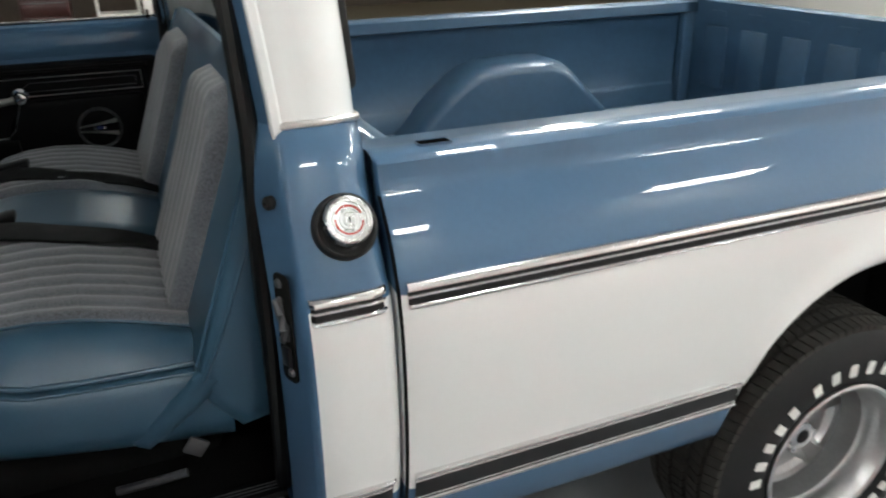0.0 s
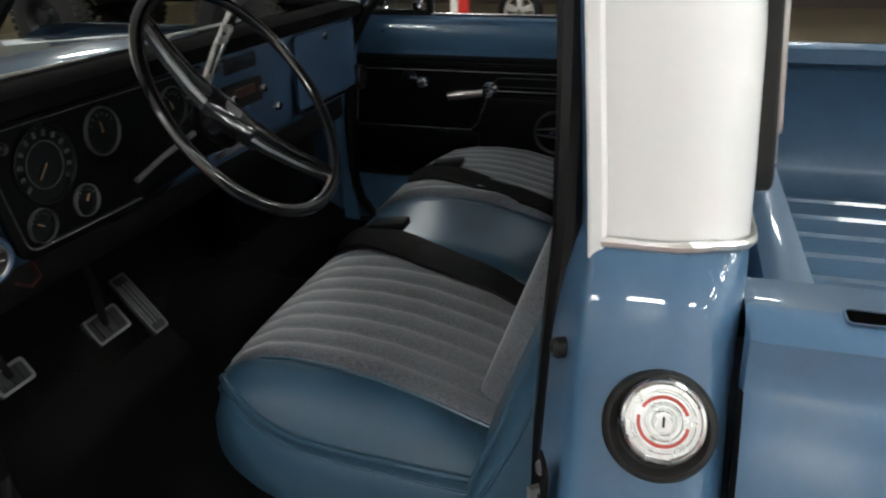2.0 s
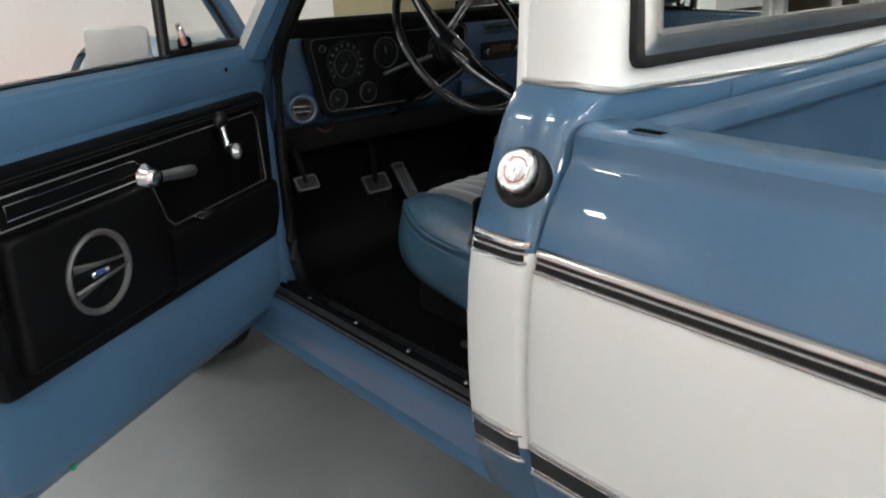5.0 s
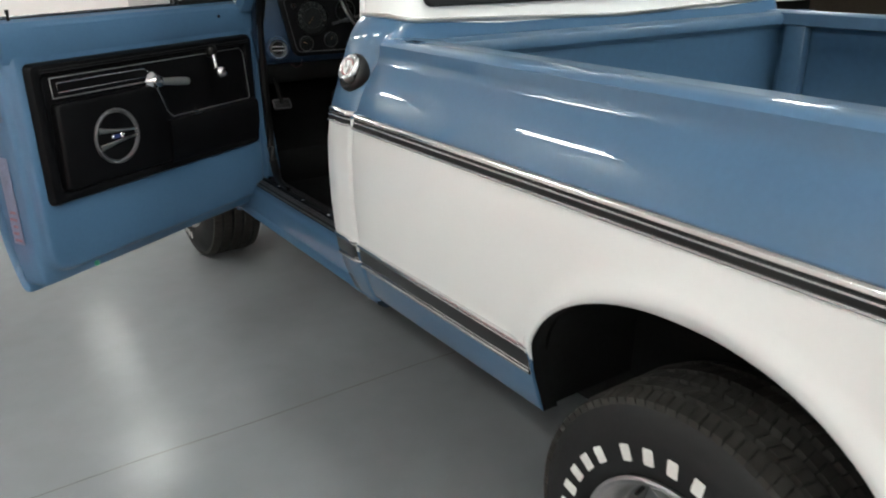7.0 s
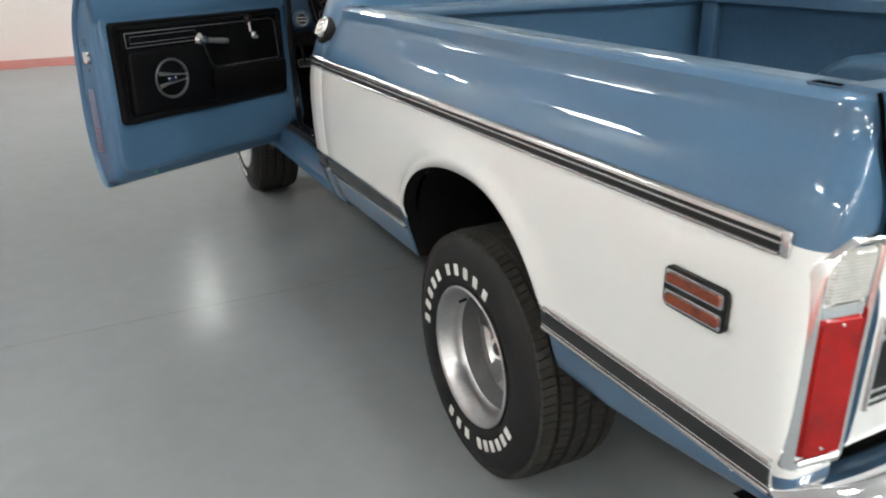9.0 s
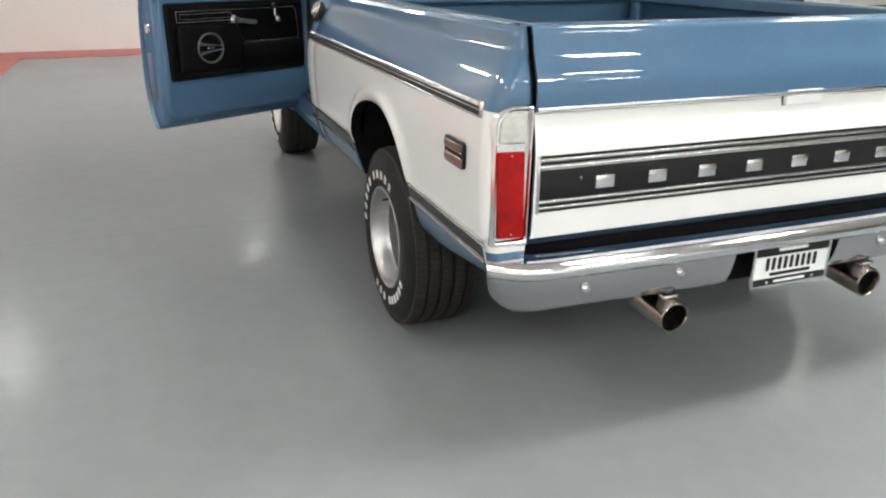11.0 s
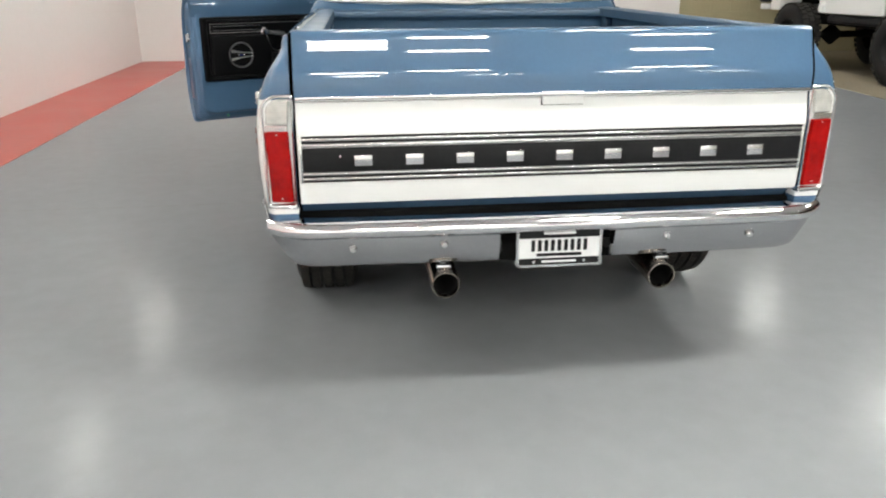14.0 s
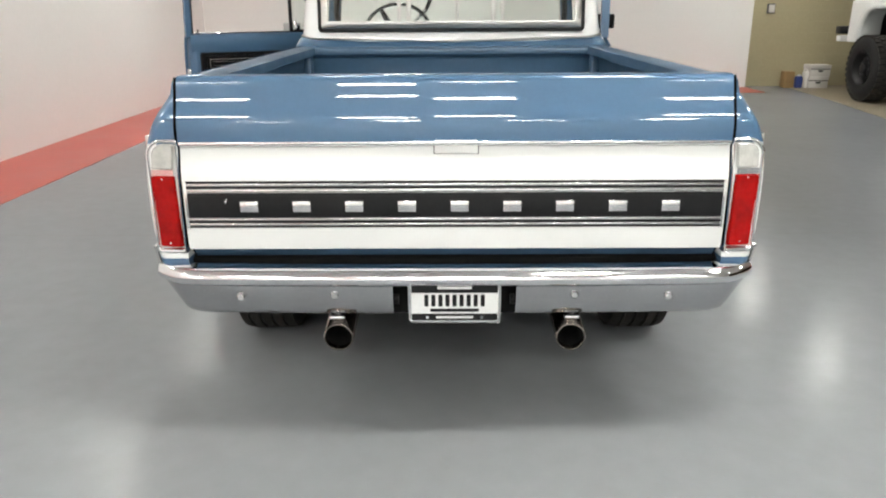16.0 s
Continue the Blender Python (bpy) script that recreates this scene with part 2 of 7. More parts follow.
def boxm(c, s, bevel=0.0, m=None, seg=2):
    return box(bmesh.new(), c, s, bevel, m, seg)


def lathe(bm, profile, m=None, n=40, mi=None, arc=360.0):
    """Turns (radius, height) pairs about local z, laid by m."""
    m = m or Matrix()
    full = abs(arc - 360.0) < 0.01
    rows = []
    for k in range(n if full else n + 1):
        a = radians(arc) * k / n
        rows.append([m @ Vector((r * math.cos(a), r * math.sin(a), h)) for r, h in profile])
    if full:
        rows.append(rows[0])
    vr = [[bm.verts.new(p) for p in row] for row in rows]
    for a, b in zip(vr, vr[1:]):
        for i in range(len(profile) - 1):
            try:
                f = bm.faces.new((a[i], a[i + 1], b[i + 1], b[i]))
            except ValueError:
                continue
            if mi:
                f.material_index = mi(i)
    return bm


def tube(bm, pts, r, n=10, cap=True):
    """A round bar along points; r: one radius or one a point."""
    pts = [Vector(p) for p in pts]
    rows = []
    up = Vector((0.13, 0.21, 0.97))
    for i, p in enumerate(pts):
        d = (pts[min(i + 1, len(pts) - 1)] - pts[max(i - 1, 0)]).normalized()
        a = d.cross(up)
        a = (a if a.length > 0.05 else d.cross(Vector((1, 0, 0)))).normalized()
        b = d.cross(a)
        q = r[i] if isinstance(r, (list, tuple)) else r
        rows.append([p + q * (math.cos(2 * math.pi * k / n) * a + math.sin(2 * math.pi * k / n) * b) for k in range(n)])
    return loft(bm, rows, closed=True, cap=cap)


def slab(bm, outline, thick, m, mi=0):
    """A flat plate of an outline (x, y) in m's plane, from z = 0 to thick."""
    n = len(outline)
    top = [bm.verts.new(m @ Vector((x, y, thick))) for x, y in outline]
    low = [bm.verts.new(m @ Vector((x, y, 0))) for x, y in outline]
    fs = [bm.faces.new(top), bm.faces.new(low[::-1])]
    fs += [bm.faces.new((low[i], low[(i + 1) % n], top[(i + 1) % n], top[i])) for i in range(n)]
    for f in fs:
        f.material_index = mi
    return bm


def rounded(w, h, r, n=5, cx=0.0, cy=0.0):
    pts = []
    for k, (sx, sy) in enumerate(((1, 1), (-1, 1), (-1, -1), (1, -1))):
        for i in range(n + 1):
            a = math.pi / 2 * (k + i / n)
            pts.append((cx + sx * (w / 2 - r) + r * math.cos(a), cy + sy * (h / 2 - r) + r * math.sin(a)))
    return pts


def interp(x, table):
    xs, ys = zip(*table)
    return float(np.interp(x, xs, ys))


def smooth_interp(x, table):
    """A soft curve through (x, y) pairs."""
    xs, ys = np.array(table, float).T
    i = int(np.clip(np.searchsorted(xs, x) - 1, 0, len(xs) - 2))
    g = np.gradient(ys, xs)
    h = xs[i + 1] - xs[i]
    t = float(np.clip((x - xs[i]) / h, 0, 1))
    return float((2*t**3 - 3*t**2 + 1)*ys[i] + (t**3 - 2*t**2 + t)*h*g[i] + (-2*t**3 + 3*t**2)*ys[i+1] + (t**3 - t**2)*h*g[i+1])

# ---- the showroom ----
WALL_L, WALL_F, WALL_END, STRIPE = -4.58, 12.45, 5.66, 1.0
CEILING = 3.75
XR, YB = 14.0, -9.0


def structure(name, bm, material, label, category, **k):
    return tagged(part(name, bm, material, None, **k), label, category, kind="structure")


def sheet(bm, x0, x1, y0, y1, z, d=0.05, mi=0):
    return box(bm, ((x0 + x1) / 2, (y0 + y1) / 2, z - d / 2), (x1 - x0, y1 - y0, d), mi=mi)


structure("floor", sheet(bmesh.new(), WALL_L - 0.2, XR + 0.2, YB - 0.2, 14.6, 0.0, 0.1), FLOOR,
          "glossy grey epoxy showroom floor with soft reflections of lights", "floor")
bm = bmesh.new()
sheet(bm, WALL_L, WALL_L + STRIPE, YB, WALL_F, 0.004, 0.006)
sheet(bm, WALL_L + STRIPE, WALL_END, WALL_F - STRIPE, WALL_F, 0.004, 0.006)
structure("floor_stripe", bm, REDFLOOR, "red painted border stripe along the walls on the floor", "floor marking")
bm = bmesh.new()
slab(bm, [(6.45, 12.65), (6.22, 10.1), (5.92, 7.8), (5.6, 2.0), (6.0, YB), (XR, YB), (XR, 14.4), (6.45, 14.4)], 0.006, Matrix())
structure("concrete_floor", bm, CONCRETE, "bare worn concrete floor of the workshop bay", "floor")
structure("wall_west", boxm((WALL_L - 0.1, (YB + WALL_F) / 2, CEILING / 2), (0.2, WALL_F - YB + 0.4, CEILING)), WALL,
          "plain off-white painted showroom wall", "wall")
structure("wall_north", boxm(((WALL_L + WALL_END) / 2, WALL_F + 0.1, CEILING / 2), (WALL_END - WALL_L, 0.2, CEILING)), WALL,
          "plain off-white painted showroom wall behind the truck", "wall")
structure("wall_south", boxm(((WALL_L + XR) / 2, YB - 0.1, CEILING / 2), (XR - WALL_L + 0.4, 0.2, CEILING)), WALL,
          "plain off-white painted wall behind the camera", "wall")
structure("wall_east", boxm((XR + 0.1, (YB + 14.4) / 2, CEILING / 2), (0.2, 14.4 - YB, CEILING)), BROWNWALL,
          "dark workshop wall at the far side of the bay", "wall")
structure("wall_bay", boxm(((WALL_END + XR) / 2, 12.75, CEILING / 2), (XR - WALL_END + 0.3, 0.2, CEILING)), TAN,
          "tan painted block wall of the workshop bay", "wall")
structure("ceiling", sheet(bmesh.new(), WALL_L - 0.2, XR + 0.2, YB - 0.2, 14.6, CEILING + 0.2, 0.2), CEIL,
          "plain white showroom ceiling", "ceiling")

# floor joint: a thin dark saw cut
bm = bmesh.new()
pts = [(x, 2.595 + 0.012 * noise.noise((x * 2.1, 0, 0)), 0.0012) for x in np.linspace(-3.3, 3.6, 60)]
loft(bm, [[(x, y - 0.0022, z) for x, y, z in pts], [(x, y + 0.0022, z) for x, y, z in pts]])
structure("floor_joint", bm, JOINT, "thin dark joint line across the epoxy floor", "floor joint")


def ceiling_light(w, d, tubes=1):
    top = thing("ceiling_light", "white fluorescent light under the ceiling, fixture or fill", "ceiling light", "ceiling lights", at=(0, 0, CEILING))
    part("housing", boxm((0, 0, -0.03), (w + 0.06, d + 0.06, 0.06), 0.01), CEIL, top)
    for k in range(tubes):
        x = (k - (tubes - 1) / 2) * w * 0.72
        part("diffuser", boxm((x, 0, -0.066), (w if tubes == 1 else w * 0.28, d, 0.014), 0.006), LAMP, top)
    return top


strip = ceiling_light(0.26, 1.15, 2)
strip.location = (-3.95, 5.35, CEILING)
square = ceiling_light(0.56, 0.58)
square.location = (-0.65, 8.0, CEILING)
bar = ceiling_light(0.25, 0.80)
across = Matrix.Rotation(math.pi / 2, 4, "Z")
bar.matrix_basis = Matrix.Translation((0.25, -4.55, CEILING)) @ across
for x, y in ((-3.95, 8.75), (-3.95, 1.8), (-3.95, -1.75), (-3.95, -5.2), (-0.42, 10.8)):
    copy_thing(strip, Matrix.Translation((x, y, CEILING)))
# the bars near y = -7 are unseen fill, added to brighten the rear
for x, y in ((-0.75, -4.95), (-2.4, -4.5), (-2.4, -7.2), (1.1, -7.0), (2.5, -4.4), (4.3, -7.2)):
    copy_thing(bar, Matrix.Translation((x, y, CEILING)) @ across)
# the pair near y = -0.7 is added fill; no lamp is known there
for x, y in ((-0.65, -6.6), (2.6, -0.6), (1.0, -0.8),
             (2.6, -6.2)):
    copy_thing(square, Matrix.Translation((x, y, CEILING)))
# small fill lamp added over the bed to brighten its upper side
fill_panel = ceiling_light(0.34, 0.34)
fill_panel.location = (-0.65, 1.0, CEILING)
panel = ceiling_light(0.46, 0.46)
panel.location = (5.65, 11.0, CEILING)
for x, y in ((5.65, 8.1), (5.65, 5.05), (5.65, 1.4), (5.65, -2.3)):
    copy_thing(panel, Matrix.Translation((x, y, CEILING)))

# ---- the pickup truck: outside ----
truck = thing("pickup_truck", "blue and white 1970s pickup truck with its driver's door open", "pickup truck", at=(0, 0, 0.010))

# half width of the body side by height
SIDE = [(0.50, 0.950), (0.56, 0.975), (0.62, 0.992), (0.70, 1.006), (0.80, 1.014), (0.90, 1.016), (0.98, 1.013),
        (1.05, 1.003), (1.075, 0.9945), (1.10, 0.985), (1.125, 0.9738), (1.145, 0.9625), (1.165, 0.9492), (1.183, 0.9363), (1.195, 0.9278), (1.208, 0.9205), (1.236, 0.9163), (1.250, 0.910), (1.257, 0.894)]
BELT_T, BELT_B, LOW_T, LOW_B, RAIL, SKIRT, BED_FLOOR = 1.074, 1.034, 0.706, 0.632, 1.257, 0.524, 0.80
BED_R, BED_F = 0.028, 2.210
AXLE_R, AXLE_F, HUB_Z = 1.092, 4.27, 0.357

GATE = [(0.652, 0.098), (0.698, 0.054), (0.704, 0.022), (0.72, 0.016), (0.78, 0.012), (0.935, 0.010), (0.97, 0.014), (1.02, 0.026), (1.045, 0.030), (1.052, 0.020),
        (1.06, 0.014), (1.09, 0.014), (1.11, 0.015), (1.13, 0.019), (1.15, 0.026), (1.17, 0.034), (1.19, 0.0412), (1.21, 0.0470), (1.23, 0.0522), (1.245, 0.0563), (1.255, 0.0594),
        (1.262, 0.0640), (1.265, 0.070), (1.266, 0.082)]


def half(z):
    return smooth_interp(z, SIDE)


def arch(y, c=AXLE_R - 0.015, a=0.395, top=0.909, base=0.60):
    d = abs(y - c) / a
    p = 2.1 if y < c else 2.35
    low = SKIRT + 0.075 * min(1.0, max(0.0, (0.50 - y) / 0.42))
    return low if d >= 1 else base + (top - base) * (1 - d ** p) ** (1 / p)


def two_tone(c):
    return 1 if 0.5 * (LOW_T + LOW_B) < c.z < 0.5 * (BELT_T + BELT_B) else 0


def bed_side(s):
    c, a = AXLE_R - 0.015, 0.395
    ys = [2.216, 2.212, 2.202, 2.10, 1.95, 1.8, 1.68, 1.58, 1.52, 1.485, c + a + 0.0005]
    ys += [c + a * math.cos(math.pi * k / 40) for k in range(41)]
    ys += [c - a - 0.0005, 0.665, 0.64, 0.58, 0.5, 0.38, 0.25, 0.14, 0.08]
    inset = [0.012, 0.003] + [0.0] * (len(ys) - 2)
    for k in range(1, 9):
        t = math.pi / 2 * k / 8
        ys.append(0.08 - 0.05 * math.sin(t))
        inset.append(0.035 * (1 - math.cos(t)))
    zs = [0.5 * (LOW_T + LOW_B), 0.72, 0.76, 0.80, 0.84, 0.88, 0.92, 0.96, 1.0, 0.5 * (BELT_T + BELT_B)]
    zs += [1.08, 1.095, 1.11, 1.125, 1.14, 1.155, 1.17, 1.185, 1.196, 1.208, 1.222, 1.235, 1.245, 1.252, RAIL]
    rows = []
    for y, ins in zip(ys, inset):
        zb = arch(y)
        if y in (ys[10], ys[52]):
            zb = SKIRT
        ring = []
        low = [zb + d for d in (0, 0.0, 0.008, 0.02, 0.035, 0.05, 0.07)]
        for i, z in enumerate(low + [max(z, zb + 0.07) for z in zs]):
            h = half(z) - ins
            d = math.hypot((y - c) / a, max(0.0, (z - 0.6)) / 0.328)
            if z > 0.6 or abs(y - c) > a:
                h += 0.016 * math.exp(-((d - 1.05) / 0.075) ** 2) * min(1, max(0, (z - 0.66) / 0.06))
            if i == 0:
                h -= 0.045
            elif i == 1:
                h -= 0.004
            ring.append((s * h, y, z))
        ring += [(s * 0.865, y, RAIL + 0.002), (s * 0.80, y, RAIL), (s * 0.790, y, RAIL - 0.006), (s * 0.788, y, RAIL - 0.045),
                 (s * 0.795, y, RAIL - 0.05), (s * 0.835, y, RAIL - 0.052), (s * 0.838, y, 1.135), (s * 0.842, y, 1.13),
                 (s * 0.845, y, 0.905), (s * 0.838, y, 0.895), (s * 0.832, y, 0.885), (s * 0.83, y, BED_FLOOR - 0.02)]
        if abs(y - c) <= a + 0.001:       # the inner wall ends above the wheel house
            ring = ring[:-4] + [(x, yy, max(z, arch(y) + 0.022)) for x, yy, z in ring[-4:]]
        back = min(1.0, max(0.0, (0.24 - y) / 0.18))
        rows.append([(x, max(yy, 0.142), z) if abs(x) < 0.87 else (x, yy + back * max(0.0, interp(z, GATE) - 0.014) * (z > 1.06), z) for x, yy, z in ring])
    # rear end face, closed towards the tailgate
    last = rows[-1]
    rows.append([(s * max(0.895, abs(p[0]) - 0.03) if abs(p[0]) > 0.9 else p[0], p[1] - 0.001, p[2]) for p in last])
    rows.append([(s * 0.893 if abs(p[0]) > 0.885 else p[0], p[1] - 0.0005, p[2]) for p in last])
    rows.append([(s * 0.892 if abs(p[0]) > 0.885 else p[0], p[1] + 0.06, p[2]) for p in last])
    first = rows[0]
    rows.insert(0, [(s * min(abs(p[0]), 0.86), p[1] - 0.01, p[2]) for p in first])
    bm = bmesh.new()
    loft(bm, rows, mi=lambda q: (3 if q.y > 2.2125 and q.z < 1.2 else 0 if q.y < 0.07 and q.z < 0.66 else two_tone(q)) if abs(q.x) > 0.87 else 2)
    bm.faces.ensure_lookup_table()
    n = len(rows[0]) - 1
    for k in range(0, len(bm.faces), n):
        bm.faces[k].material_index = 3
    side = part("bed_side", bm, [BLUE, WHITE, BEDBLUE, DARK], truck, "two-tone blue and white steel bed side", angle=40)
    # stake pockets: flat black plates on top of the rail paint the holes' shade
    for y in (2.100, 0.165):
        bm = bmesh.new()
        m = Matrix.Translation((s * 0.872, y, RAIL + 0.0012))
        slab(bm, rounded(0.027, 0.056, 0.004, 3), 0.0018, m)
        part("stake_pocket", bm, HOLE, side, "dark stake pocket hole in the rail")
        bm = bmesh.new()
        o, i = rounded(0.031, 0.060, 0.006, 3), rounded(0.027, 0.056, 0.004, 3)
        loft(bm, [[m @ Vector((x, yy, 0.0)) for x, yy in o], [m @ Vector((x, yy, 0.003)) for x, yy in o],
                  [m @ Vector((x, yy, 0.003)) for x, yy in i], [m @ Vector((x, yy, 0.0)) for x, yy in i]], closed=True)
        part("pocket_rim", bm, BEDBLUE, side)
    return side


def molding(name, side, s, y0, y1, z0, z1, bands, parent, off=0.0, label="", ends=True, wrap=None):
    """A trim strip along the body side. bands: (share of height, stand-off, material index)."""
    n = 2 if wrap is None else len(wrap)
    stops = [(y0, 0.0), (y1, 0.0)] if wrap is None else wrap
    bm = bmesh.new()
    prof = [(z1, 0.0)]
    z = z1
    mat_of = []
    for share, stand, k in bands:
        d = share * (z1 - z0)
        if k == 0:      # bright bands are half round
            prof += [(z - d * f, stand * g) for f, g in ((0.03, 0.72), (0.18, 0.90), (0.5, 1.0), (0.82, 0.90), (0.97, 0.72))]
            mat_of += [0] * 5
        else:
            prof += [(z - 0.0004, stand), (z - d + 0.0004, stand)]
            mat_of += [0, k]
        z -= d
    prof.append((z0, 0.0))
    mat_of.append(0)
    rows = [[(s * (half(zz) - ins + off + (st if st else 0.0)), y, zz) for zz, st in prof] for y, ins in stops]
    vr = [[bm.verts.new(p) for p in r] for r in rows]
    for a, b in zip(vr, vr[1:]):
        for i in range(len(prof) - 1):
            f = bm.faces.new((a[i], a[i + 1], b[i + 1], b[i]))
            f.material_index = mat_of[i]
    for r in (vr[0], vr[-1]):
        bm.faces.new(r)
    return part(name, bm, [BRIGHT, BLACK, GREYINS], parent, label)


BELT_BANDS = [(0.33, 0.012, 0), (0.15, 0.005, 1), (0.11, 0.009, 0), (0.26, 0.005, 1), (0.15, 0.010, 0)]
LOW_BANDS = [(0.14, 0.011, 0), (0.05, 0.005, 1), (0.045, 0.007, 0), (0.53, 0.006, 2), (0.045, 0.007, 0), (0.05, 0.005, 1), (0.14, 0.011, 0)]
for s in (-1, 1):
    side = bed_side(s)
    molding("belt_molding", side, s, 0.096, 2.203, BELT_B, BELT_T, BELT_BANDS, side, label="bright belt molding with black stripes")
    part("molding_end", boxm((s * (half(1.052) + 0.002), 0.088, 0.5 * (BELT_B + BELT_T)), (0.014, 0.016, BELT_T - BELT_B + 0.002), 0.003), BRIGHT, side)
    molding("lower_molding", side, s, 1.472, 2.203, LOW_B, LOW_T, LOW_BANDS, side, label="bright lower molding with a dark insert")
    molding("lower_molding", side, s, 0.05, 0.700, LOW_B, LOW_T, LOW_BANDS, side, label="bright lower molding with a dark insert")
    # side marker lamp: black frame, two amber lenses
    bm = bmesh.new()
    X = s * (half(0.905) + 0.001)
    m = Matrix.Translation((X, 0.232, 0.912)) @ Matrix.Rotation(s * math.pi / 2, 4, "Y")
    slab(bm, rounded(0.076, 0.142, 0.014), 0.009, m)
    mk = part("side_marker", bm, BLACK, truck, "black side marker lamp with two amber lenses")
    for dz in (0.019, -0.019):
        m2 = Matrix.Translation((X + s * 0.008, 0.232, 0.912 + dz)) @ Matrix.Rotation(s * math.pi / 2, 4, "Y")
        part("lens_rim", slab(bmesh.new(), rounded(0.028, 0.130, 0.005), 0.004, m2), BRIGHT, mk)
        m2 = Matrix.Translation((X + s * 0.0105, 0.232, 0.912 + dz)) @ Matrix.Rotation(s * math.pi / 2, 4, "Y")
        part("lens", slab(bmesh.new(), rounded(0.0175, 0.119, 0.004), 0.005, m2), AMBER, mk, "amber lens")
    # tail lamp: bright bezel round a red lens and a clear reverse lens
    m = Matrix.Translation((s * 0.945, BED_R + 0.012, 0.0)) @ Matrix.Rotation(math.pi / 2, 4, "X")

    def bez(w, z0, z1, r, dx=0.0, small=0.007):
        # only the outer upper corner is widely rounded
        pts = []
        for k, (sx, sy) in enumerate(((1, 1), (-1, 1), (-1, -1), (1, -1))):
            q = r if sx == s and sy == 1 else min(r, small)
            for i in range(7):
                a = math.pi / 2 * (k + i / 6)
                pts.append((dx + sx * (w / 2 - q) + q * math.cos(a), (z0 + z1) / 2 + sy * ((z1 - z0) / 2 - q) + q * math.sin(a)))
        return pts
    bm = bmesh.new()
    out, inn = bez(0.106, 0.684, 1.074, 0.052, s * 0.004, 0.012), bez(0.080, 0.708, 1.060, 0.040)
    lean = lambda x, z: x + s * (half(z) - 1.012) * 0.75
    P = lambda x, z, d: m @ Vector((lean(x, z), z, d - 0.16 * max(-0.03, s * x)))
    rim_of = lambda f, d: [P(a[0] + (b[0] - a[0]) * f, a[1] + (b[1] - a[1]) * f, d) for a, b in zip(out, inn)]
    loft(bm, [rim_of(f, d) for f, d in ((0, -0.05), (0, 0.006), (0.07, 0.013), (0.25, 0.020), (0.5, 0.0225), (0.75, 0.020), (0.93, 0.014), (1, 0.008), (1, -0.004))], closed=True)
    lamp = part("tail_lamp", bm, BEZEL, truck, "bright-framed upright tail lamp with red and clear lenses", angle=50)
    bm = bmesh.new()
    lens = [P(x, z, 0.015) for x, z in bez(0.078, 0.711, 0.952, 0.008)]
    mid = [P(x * 0.9, 0.8335 + (z - 0.8335) * 0.97, 0.023) for x, z in bez(0.078, 0.711, 0.952, 0.008)]
    loft(bm, [[p + Vector((0, 0.012, 0)) for p in lens], lens, mid], closed=True)
    bm.faces.new([bm.verts.new(p) for p in mid])
    part("red_lens", bm, RED, lamp, "glossy red lens")
    for z in (0.726, 0.942):
        bm = bmesh.new()
        lathe(bm, [(0.0, 0.003), (0.003, 0.002), (0.0035, 0.0)], Matrix.Translation(P(0, z, 0.0225)) @ Matrix.Rotation(math.pi / 2, 4, "X"), 10)
        part("screw", bm, BRIGHT, lamp)
    part("divider", loft(bmesh.new(), [[P(x, z, d) for x, d in ((-0.038, 0.0), (-0.037, 0.018), (0.037, 0.018), (0.038, 0.0))]
                                       for z in (0.953, 0.972)], cap=True), BEZEL, lamp)
    bm = bmesh.new()
    lens = [P(x, z, 0.012) for x, z in bez(0.077, 0.972, 1.057, 0.038)]
    mid = [P(x * 0.85, 1.013 + (z - 1.013) * 0.85, 0.021) for x, z in bez(0.077, 0.972, 1.057, 0.038)]
    loft(bm, [lens, mid], closed=True)
    bm.faces.new([bm.verts.new(p) for p in mid])
    part("clear_lens", bm, CLEAR, lamp, "clear ribbed reverse lens")

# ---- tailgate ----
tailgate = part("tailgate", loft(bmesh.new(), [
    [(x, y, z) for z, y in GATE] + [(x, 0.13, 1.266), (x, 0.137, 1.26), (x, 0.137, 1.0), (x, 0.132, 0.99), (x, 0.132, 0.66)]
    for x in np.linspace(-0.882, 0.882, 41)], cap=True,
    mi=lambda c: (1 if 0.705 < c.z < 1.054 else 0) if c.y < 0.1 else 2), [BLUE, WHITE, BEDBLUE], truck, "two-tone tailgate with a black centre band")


# black strips set into the tailgate gaps to draw their shade
for e in (-1, 1):
    part("gap_shade", loft(bmesh.new(), [[(e * x, interp(z, GATE) + 0.008, z) for x in (0.8805, 0.8945)] for z in np.linspace(0.67, 1.262, 30)]), HOLE, truck)


def gate_y(z):
    return interp(z, GATE)


def gate_strip(name, z0, z1, x0, x1, proud, material, label="", bev=0.0015):
    return part(name, boxm(((x0 + x1) / 2, gate_y((z0 + z1) / 2) - proud / 2 + 0.001, (z0 + z1) / 2), (x1 - x0, proud + 0.002, z1 - z0), bev),
                material, tailgate, label)


gate_strip("chrome_strip", 1.052, 1.064, -0.880, 0.880, 0.007, BEZEL, "bright strip across the tailgate")
gate_strip("center_band", 0.815, 0.898, -0.868, 0.868, 0.005, BLACK, "black centre band")
for z0, z1 in ((0.930, 0.937), (0.912, 0.920), (0.797, 0.805), (0.781, 0.788)):
    gate_strip("black_line", z0, z1, -0.868, 0.868, 0.004, BLACK)
for z0, z1 in ((0.900, 0.910), (0.921, 0.929), (0.789, 0.796), (0.806, 0.813)):
    gate_strip("bright_line", z0, z1, -0.868, 0.868, 0.0055, BRIGHT)
